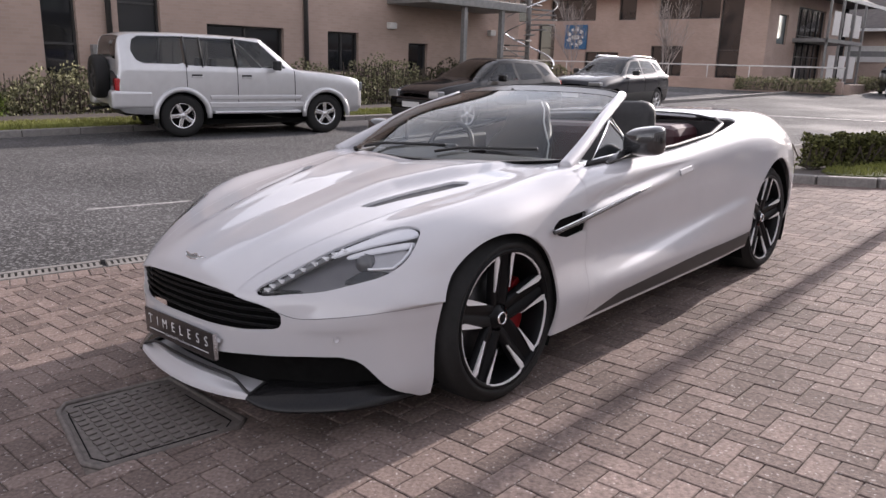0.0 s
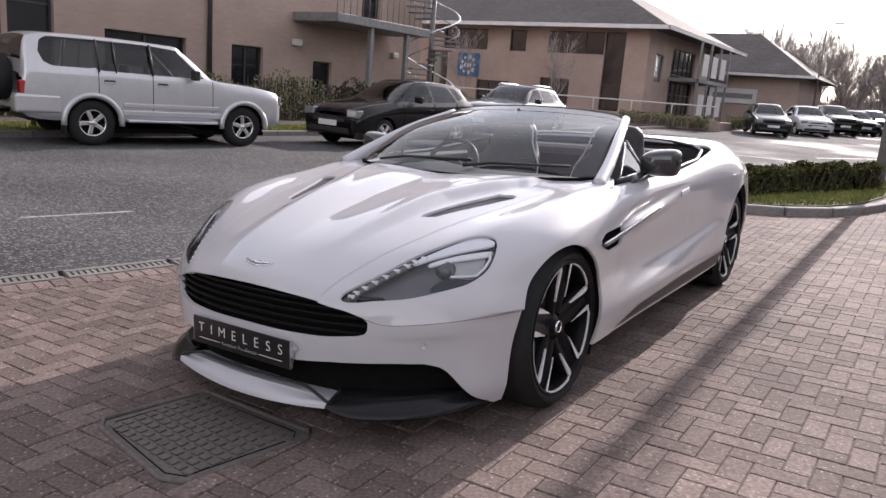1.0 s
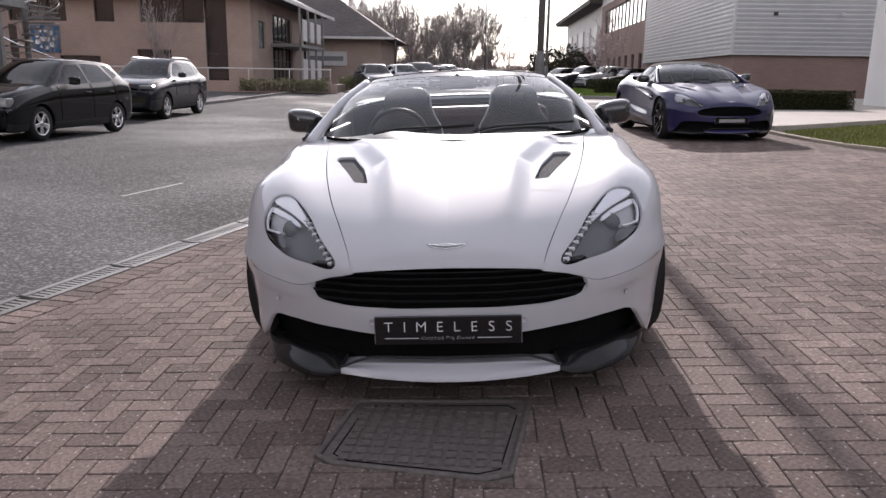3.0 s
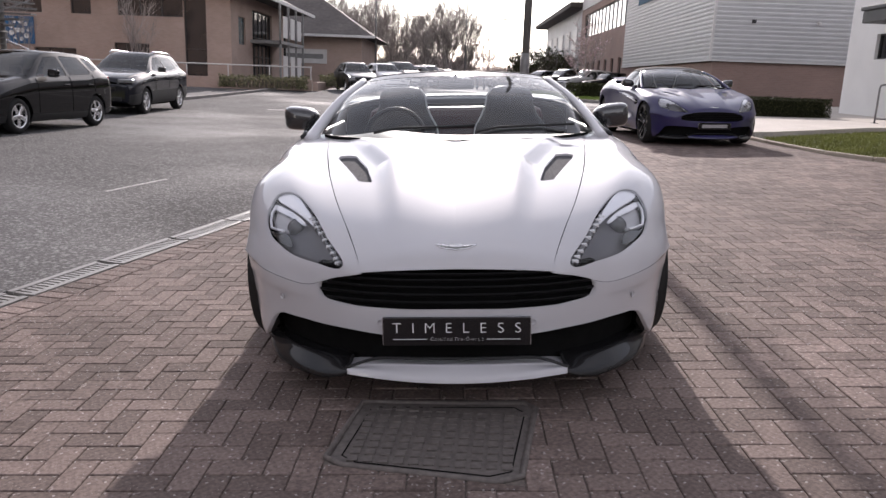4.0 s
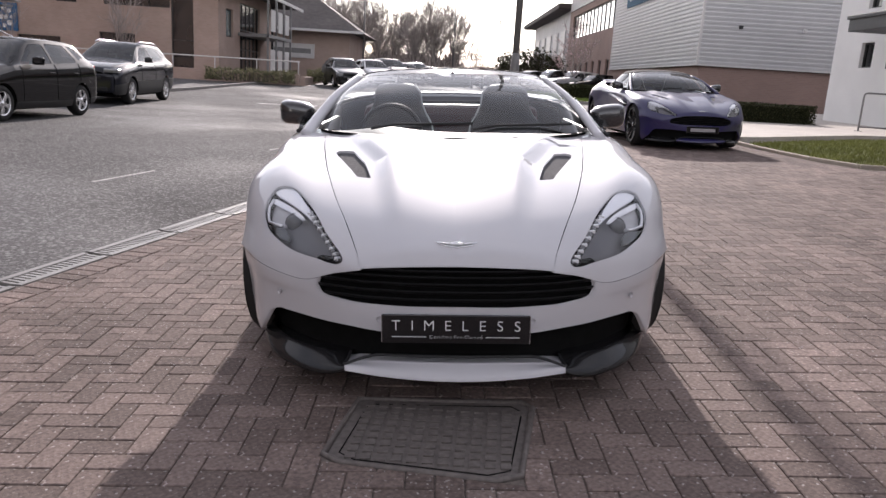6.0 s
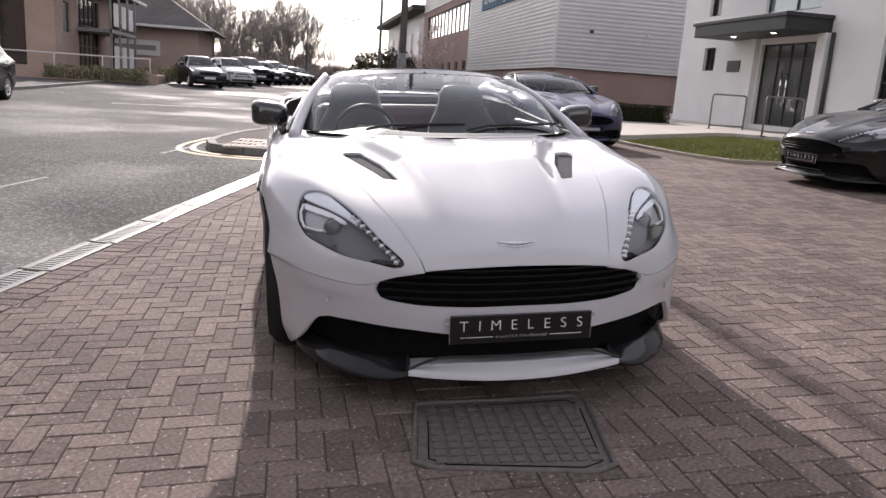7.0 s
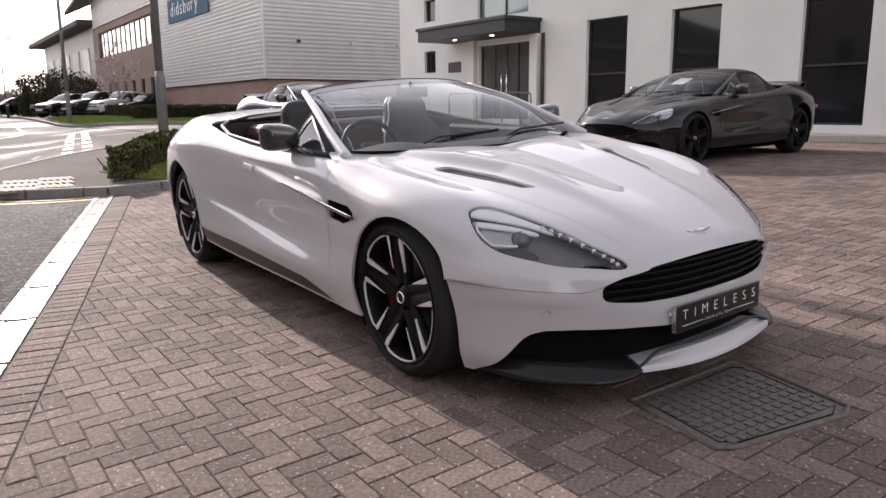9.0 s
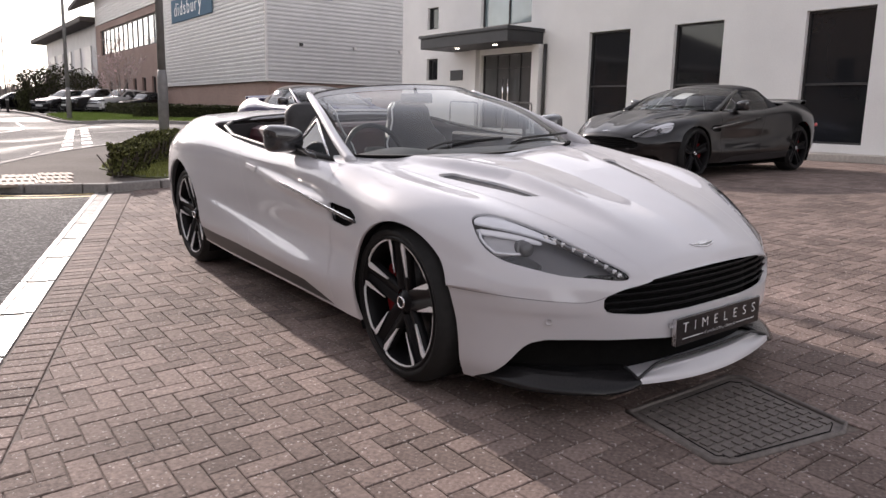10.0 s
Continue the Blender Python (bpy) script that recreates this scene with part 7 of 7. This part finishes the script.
def bare_tree(x, y, height, seed, label, spread=.55, trunk=.22, depth=5, lift=0.0, fine=.011, rise=.9, bloom=None):
    """A leafless tree: tapered trunk, limbs and ever finer twigs."""
    rng = random.Random(seed)
    ob = thing("tree", label, "tree", Matrix.Translation((x, y, h(x, y) + lift)), "bare trees")
    V, F = [], []
    TV, TF = [], []

    def limb(p, d, length, r, level):
        steps = 3
        q, dd, rr = p, d, r
        pts = [(q, rr)]
        for _ in range(steps):
            dd = (dd + Vector((rng.gauss(0, .12), rng.gauss(0, .12), rng.gauss(.03, .08)))).normalized()
            q = q + dd * length / steps
            rr = max(rr * .86, fine)
            pts.append((q, rr))
        VV, FF = (V, F) if level < 2 else (TV, TF)
        sides = 6 if level < 2 else 3
        n0 = len(VV)
        for c, rad in pts:
            u = dd.orthogonal().normalized()
            w = dd.cross(u)
            for t in range(sides): VV.append(tuple(c + (u * math.cos(t * math.tau / sides) + w * math.sin(t * math.tau / sides)) * rad))
        for i in range(steps):
            for t in range(sides):
                a, b = n0 + i * sides + t, n0 + i * sides + (t + 1) % sides
                FF.append((a, b, b + sides, a + sides))
        if level >= depth: return
        for _ in range(3 if level else 6):
            at = rng.randrange(1, steps + 1)
            side = Vector((rng.gauss(0, 1), rng.gauss(0, 1), rng.gauss(rise, .5))).normalized()
            nd = (dd * (1 - spread) + side * spread).normalized()
            limb(pts[at][0], nd, length * rng.uniform(.55, .8), pts[at][1] * .62, level + 1)
        limb(q, dd, length * .72, rr * .8, level + 1)
    limb(Vector((0, 0, -.1)), Vector((0, 0, 1)), height * .34, trunk, 0)
    part("trunk", meshed("trunk", V, F, TWIG, True), None, ob)
    part("crown", meshed("crown", TV, TF, TWIG, False), None, ob)
    if bloom:
        BV = []
        for q in TV[len(TV) // 3::4]:
            c, d, e = Vector(q), Vector((rng.gauss(0, 1), rng.gauss(0, 1), rng.gauss(0, 1))) * .03, Vector((rng.gauss(0, 1), rng.gauss(0, 1), rng.gauss(0, 1))) * .03
            BV += [tuple(c - d), tuple(c + e), tuple(c + d), tuple(c - e)]
        part("blossom", meshed("blossom", BV, [tuple(range(4 * i, 4 * i + 4)) for i in range(len(BV) // 4)], bloom, False), None, ob, "pale pink blossom")
    return ob


rt = random.Random(5)
TREES = []
for k in range(11):
    TREES.append(bare_tree(-19 + 1.9 * k + rt.uniform(-1, 1), 84 + rt.uniform(-6, 8), rt.uniform(8.5, 11.5), 100 + k, "tall bare winter tree beyond the car park", .48, .2, 5, 0, .014))
for k in range(26):
    src = TREES[k % 11]
    x, y = -40 + 3.4 * k + rt.uniform(-1, 1), 98 + rt.uniform(-8, 18)
    copy_thing(src, Matrix.Translation((x, y, h(x, y) - .5)) @ pose(0, 0, 0, 0, 0, rt.uniform(0, 360)) @ Matrix.Scale(rt.uniform(.85, 1.1) * (1 if x < 0 else .6), 4))
s1 = bare_tree(-23.2, 37.2, 5.2, 300, "slim bare tree before the hipped offices", .42, .05, 4, 0, .006)
copy_thing(s1, Matrix.Translation((-17.4, 37.4, h(-17, 37))) @ pose(0, 0, 0, 0, 0, 70))
bare_tree(8.4, 47.5, 5.4, 311, "small spring tree with pink blossom by the hall", .5, .06, 4, 0, .008, .7, material_once("pink_blossom", (.55, .40, .40), .7, island=.3))
THICKET = material("undergrowth", (0.33, 0.29, 0.27), 0.95, island=0.5, vary=0.35, scale=1.3)


def thicket(x0, x1, y, height, depth, seed):
    """A dense winter thicket: a lumpy mass of stems with an uneven crest, bristling with twigs."""
    rng = np.random.default_rng(seed)
    ob = thing("thicket", "dense brown winter thicket beyond the car park", "undergrowth", Matrix.Translation((0, y, h(0, y))))
    n, m_ = int((x1 - x0) / .8), 13
    xs_ = np.linspace(x0, x1, n)
    crest = np.array([height * (.72 + .35 * noise.noise(Vector((q * .11, seed, 0))) + .22 * noise.noise(Vector((q * .45, seed, 3)))) for q in xs_])
    V = []
    for q, c in zip(xs_, crest):
        for a in np.linspace(0, math.pi, m_):
            w = 1 + .25 * noise.noise(Vector((q * .8, a * 2, seed)))
            V.append((q + rng.normal(0, .12), -depth / 2 * math.cos(a) * w, max(-.2, c * math.sin(a) ** .6 * w - .2)))
    F = [(i * m_ + j, (i + 1) * m_ + j, (i + 1) * m_ + j + 1, i * m_ + j + 1) for i in range(n - 1) for j in range(m_ - 1)]
    part("stem_mass", meshed("stem_mass", V, F, THICKET, True), None, ob)
    count = int((x1 - x0) * 420)
    px = rng.uniform(x0, x1, count)
    top = np.interp(px, xs_, crest)
    a = rng.uniform(0.1, math.pi * .9, count)
    P = np.stack([px, -depth / 2 * np.cos(a), top * np.sin(a) ** .6 * .9], -1)
    d = np.stack([rng.normal(0, .35, count), -np.cos(a) * .5 + rng.normal(0, .3, count), np.sin(a) + rng.normal(0, .3, count)], -1)
    d = d / np.linalg.norm(d, axis=1, keepdims=True) * rng.uniform(.4, 1.5, count)[:, None]
    e = np.cross(d, rng.normal(0, 1, (count, 3)))
    e = e / np.maximum(np.linalg.norm(e, axis=1, keepdims=True), 1e-6) * .028
    T = np.stack([P - e, P + e, P + d], 1).reshape(-1, 3)
    tw = part("twig_rest", meshed("twig_rest", T, np.arange(3 * count).reshape(-1, 3).tolist(), THICKET, False), None, ob)
    tw["kind"] = "stuff"
    return ob


thicket(-46, 1, 93, 4.4, 6, 1)
thicket(1, 60, 99, 3.0, 6, 2)
# ---- paving bricks, laid in herringbone along the axes of the white car ----
to_slope, from_slope = np.array(SLOPE.to_3x3()), np.array(SLOPE.to_3x3().transposed())
rng = np.random.default_rng(11)
CELL, GAPB = .091, .0020
MANHOLE = [(-.36, -.74), (-.43, -1.15), (-.37, -1.20), (.12, -1.30), (.20, -1.27), (.29, -.80), (.25, -.75)]
XI, YI = np.meshgrid(np.arange(-68, 126), np.arange(-80, 146), indexing='ij')
d4 = (XI + YI + 1) % 4
cells = []
for kind, dx, dy in ((2, 2, 1), (0, 1, 2)):
    m = d4 == kind
    cells.append(np.stack([(XI[m] + dx / 2) * CELL + .026, (YI[m] + dy / 2) * CELL + .017, np.full(m.sum(), dx * CELL / 2 - GAPB), np.full(m.sum(), dy * CELL / 2 - GAPB)], -1))
cells = np.concatenate(cells)
cx, cy = cells[:, 0], cells[:, 1]
FP = np.array(FORECOURT)
fore_d, edge_d, iron_d = in_poly(cells[:, :2], FORECOURT), (cx - drain_x(cy)) * .9586, in_poly(cells[:, :2], MANHOLE)
whole = (fore_d < -.115) & (edge_d > .45) & (iron_d > .115)
touch = (fore_d < .10) & (edge_d > .22) & (iron_d > -.10) & ~whole
edge_cells, cells = cells[touch], cells[whole]


def clip(poly, p, n):
    """The part of a convex outline on the side of p to which n points."""
    out = []
    for a, b in zip(poly, poly[1:] + poly[:1]):
        da, db = (a - p) @ n, (b - p) @ n
        if da > 0: out.append(a)
        if (da > 0) != (db > 0): out.append(a + (b - a) * (da / (da - db)))
    return out


def area(poly):
    return abs(sum(a[0] * b[1] - a[1] * b[0] for a, b in zip(poly, poly[1:] + poly[:1]))) / 2 if len(poly) > 2 else 0


def trimmed(x, y, hx, hy):
    """A brick cut to the paving's edges, as an outline, or None."""
    poly = [np.array(q) for q in ((x - hx, y - hy), (x + hx, y - hy), (x + hx, y + hy), (x - hx, y + hy))]
    poly = clip(poly, np.array([drain_x(y) + .316 / .9586, y]), np.array([1, -.297]))
    for ring, sign, room in ((mp, 1, .006), (FP, -1, .004)):
        if not poly or abs(in_poly(np.array([[x, y]]), ring)[0]) > .13: continue
        best = []
        mid = np.mean(ring, 0)
        cands = []
        for p, q in zip(ring, np.roll(ring, -1, 0)):
            t = np.clip(((np.array([x, y]) - p) @ (q - p)) / ((q - p) @ (q - p)), 0, 1)
            cands.append((np.linalg.norm(p + (q - p) * t - np.array([x, y])), p, q))
        if sign < 0: cands = [min(cands, key=lambda c: c[0])]
        for _, p, q in cands:
            n = np.array([(q - p)[1], -(q - p)[0]]) / np.linalg.norm(q - p)
            c = (p + q) / 2
            if (in_poly((c + n * .02)[None], ring)[0] > 0) != (sign > 0): n = -n
            k = clip(poly, p + n * room, n)
            if area(k) > area(best): best = k
        poly = best
    return poly if area(poly) > .0012 else None


mp = np.array(MANHOLE)
# one course of whole bricks laid square to the drain
rows = []
for k in range(130):
    t = -4.2 + k * .0915
    c = np.array([drain_x(t), t]) + np.array([uy, -ux]) * .212
    if c[1] < 6.7: rows.append(c)
border = np.array(rows)


def brick_mesh(hx, hy):
    """Verts and faces of one brick, with a worn upper edge."""
    b, dz = .0034, .0028
    lo = [(-hx, -hy, -.02), (hx, -hy, -.02), (hx, hy, -.02), (-hx, hy, -.02)]
    mi = [(x, y, -dz) for x, y, _ in lo]
    hi = [(math.copysign(abs(x) - b, x), math.copysign(abs(y) - b, y), 0) for x, y, _ in lo]
    f = [(8, 9, 10, 11)]
    for i in range(4):
        j = (i + 1) % 4
        f += [(i, j, 4 + j, 4 + i), (4 + i, 4 + j, 8 + j, 8 + i)]
    return np.array(lo + mi + hi), f


def lay(x, y, turn, zoff):
    """Pose of a brick at a place of the forecourt, following the ground."""
    e = .05
    gx, gy = (H(x + e, y) - H(x - e, y)) / (2 * e), (H(x, y + e) - H(x, y - e)) / (2 * e)
    nrm = Vector((-gx, -gy, 1)).normalized()
    t = Vector((math.cos(turn), math.sin(turn), 0))
    t = (t - nrm * t.dot(nrm)).normalized()
    return Matrix.Translation((x, y, float(H(x, y)) + zoff)) @ Matrix((t, nrm.cross(t), nrm)).transposed().to_4x4()


near = np.argsort(np.hypot(cells[:, 0] * .8, cells[:, 1] + 1.15))[:300]
near_set = set(near.tolist())
forecourt = tagged(new("forecourt"), "", "", "", "structure")
VB, FB = brick_mesh(CELL - GAPB, CELL / 2 - GAPB)
brick_me = meshed("brick", VB, FB, BRICK_OB, False)
VV, FF = [], []
base_n = 0
for i, (x, y, hx, hy) in enumerate(cells):
    tilt = rng.normal(0, .004, 2)
    zo = rng.normal(0, .0009)
    turn = (0 if hx > hy else math.pi / 2) + rng.normal(0, .006)
    m = lay(x, y, turn, zo) @ Matrix.Rotation(tilt[0], 4, 'X') @ Matrix.Rotation(tilt[1] * .5, 4, 'Y')
    if i in near_set:
        part("brick", brick_me, None, forecourt, "", m)
    else:
        A = np.array(m)
        VV.append(VB @ A[:3, :3].T + A[:3, 3])
        FF += [tuple(v + base_n for v in f) for f in FB]
        base_n += len(VB)
VS, _ = brick_mesh(.05, .05)
for x, y in border:
    m = np.array(lay(x, y, math.atan2(-ux, uy), rng.normal(0, .001)))
    V = VB * np.array([1.06, 1, 1])
    VV.append(V @ m[:3, :3].T + m[:3, 3])
    FF += [tuple(v + base_n for v in f) for f in FB]
    base_n += len(VB)
for x, y, hx, hy in edge_cells:
    poly = trimmed(x, y, hx, hy)
    if not poly: continue
    mid, n, zo = np.mean(poly, 0), len(poly), rng.normal(0, .001)
    inner = [c + (mid - c) / max(np.linalg.norm(mid - c), 1e-6) * .006 for c in poly]
    for ring, dz in ((poly, -.02), (poly, -.004), (inner, 0)):
        VV.append(np.array([(*c, float(H(*c)) + dz + zo) for c in ring]))
    top = [base_n + 2 * n + i for i in range(n)]
    if sum(a[0] * b[1] - a[1] * b[0] for a, b in zip(poly, poly[1:] + poly[:1])) < 0: top = top[::-1]
    FF.append(tuple(top))
    for i in range(n):
        j = (i + 1) % n
        FF += [(base_n + i, base_n + j, base_n + n + j, base_n + n + i), (base_n + n + i, base_n + n + j, base_n + 2 * n + j, base_n + 2 * n + i)]
    base_n += 3 * n
rest = part("paving_bricks", meshed("paving_bricks", np.concatenate(VV), FF, BRICK, False), None, forecourt)
rest["kind"] = "stuff"

# iron cover
cover = thing("manhole_cover", "rusty cast iron manhole cover set in brick paving", "manhole cover", SLOPE)
part("cover_plate", prism(MANHOLE, .02, 'Z', .003), IRON, cover, "", Matrix.Translation((0, 0, -.024)))
bm = bmesh.new()
for i in range(13):
    for j in range(11):
        px, py = -.36 + i * .05 - j * .004, -.775 - j * .047 - i * .006
        if in_poly(np.array([[px, py]]), MANHOLE)[0] < -.04:
            add_box(bm, px - .017, px + .017, py - .016, py + .016, -.006, .002)
studs = part("cover_studs", bm, IRON, cover)
studs["kind"] = "stuff"
mc = np.mean(mp, 0)
part("cover_gap", tube([(*(mc + (c - mc) * .87), -.0035) for c in mp], .0028, 5, closed=True), DARK, cover)
part("cover_frame", tube([(x, y, -.002) for x, y in MANHOLE], .012, 6, closed=True), IRON, cover)
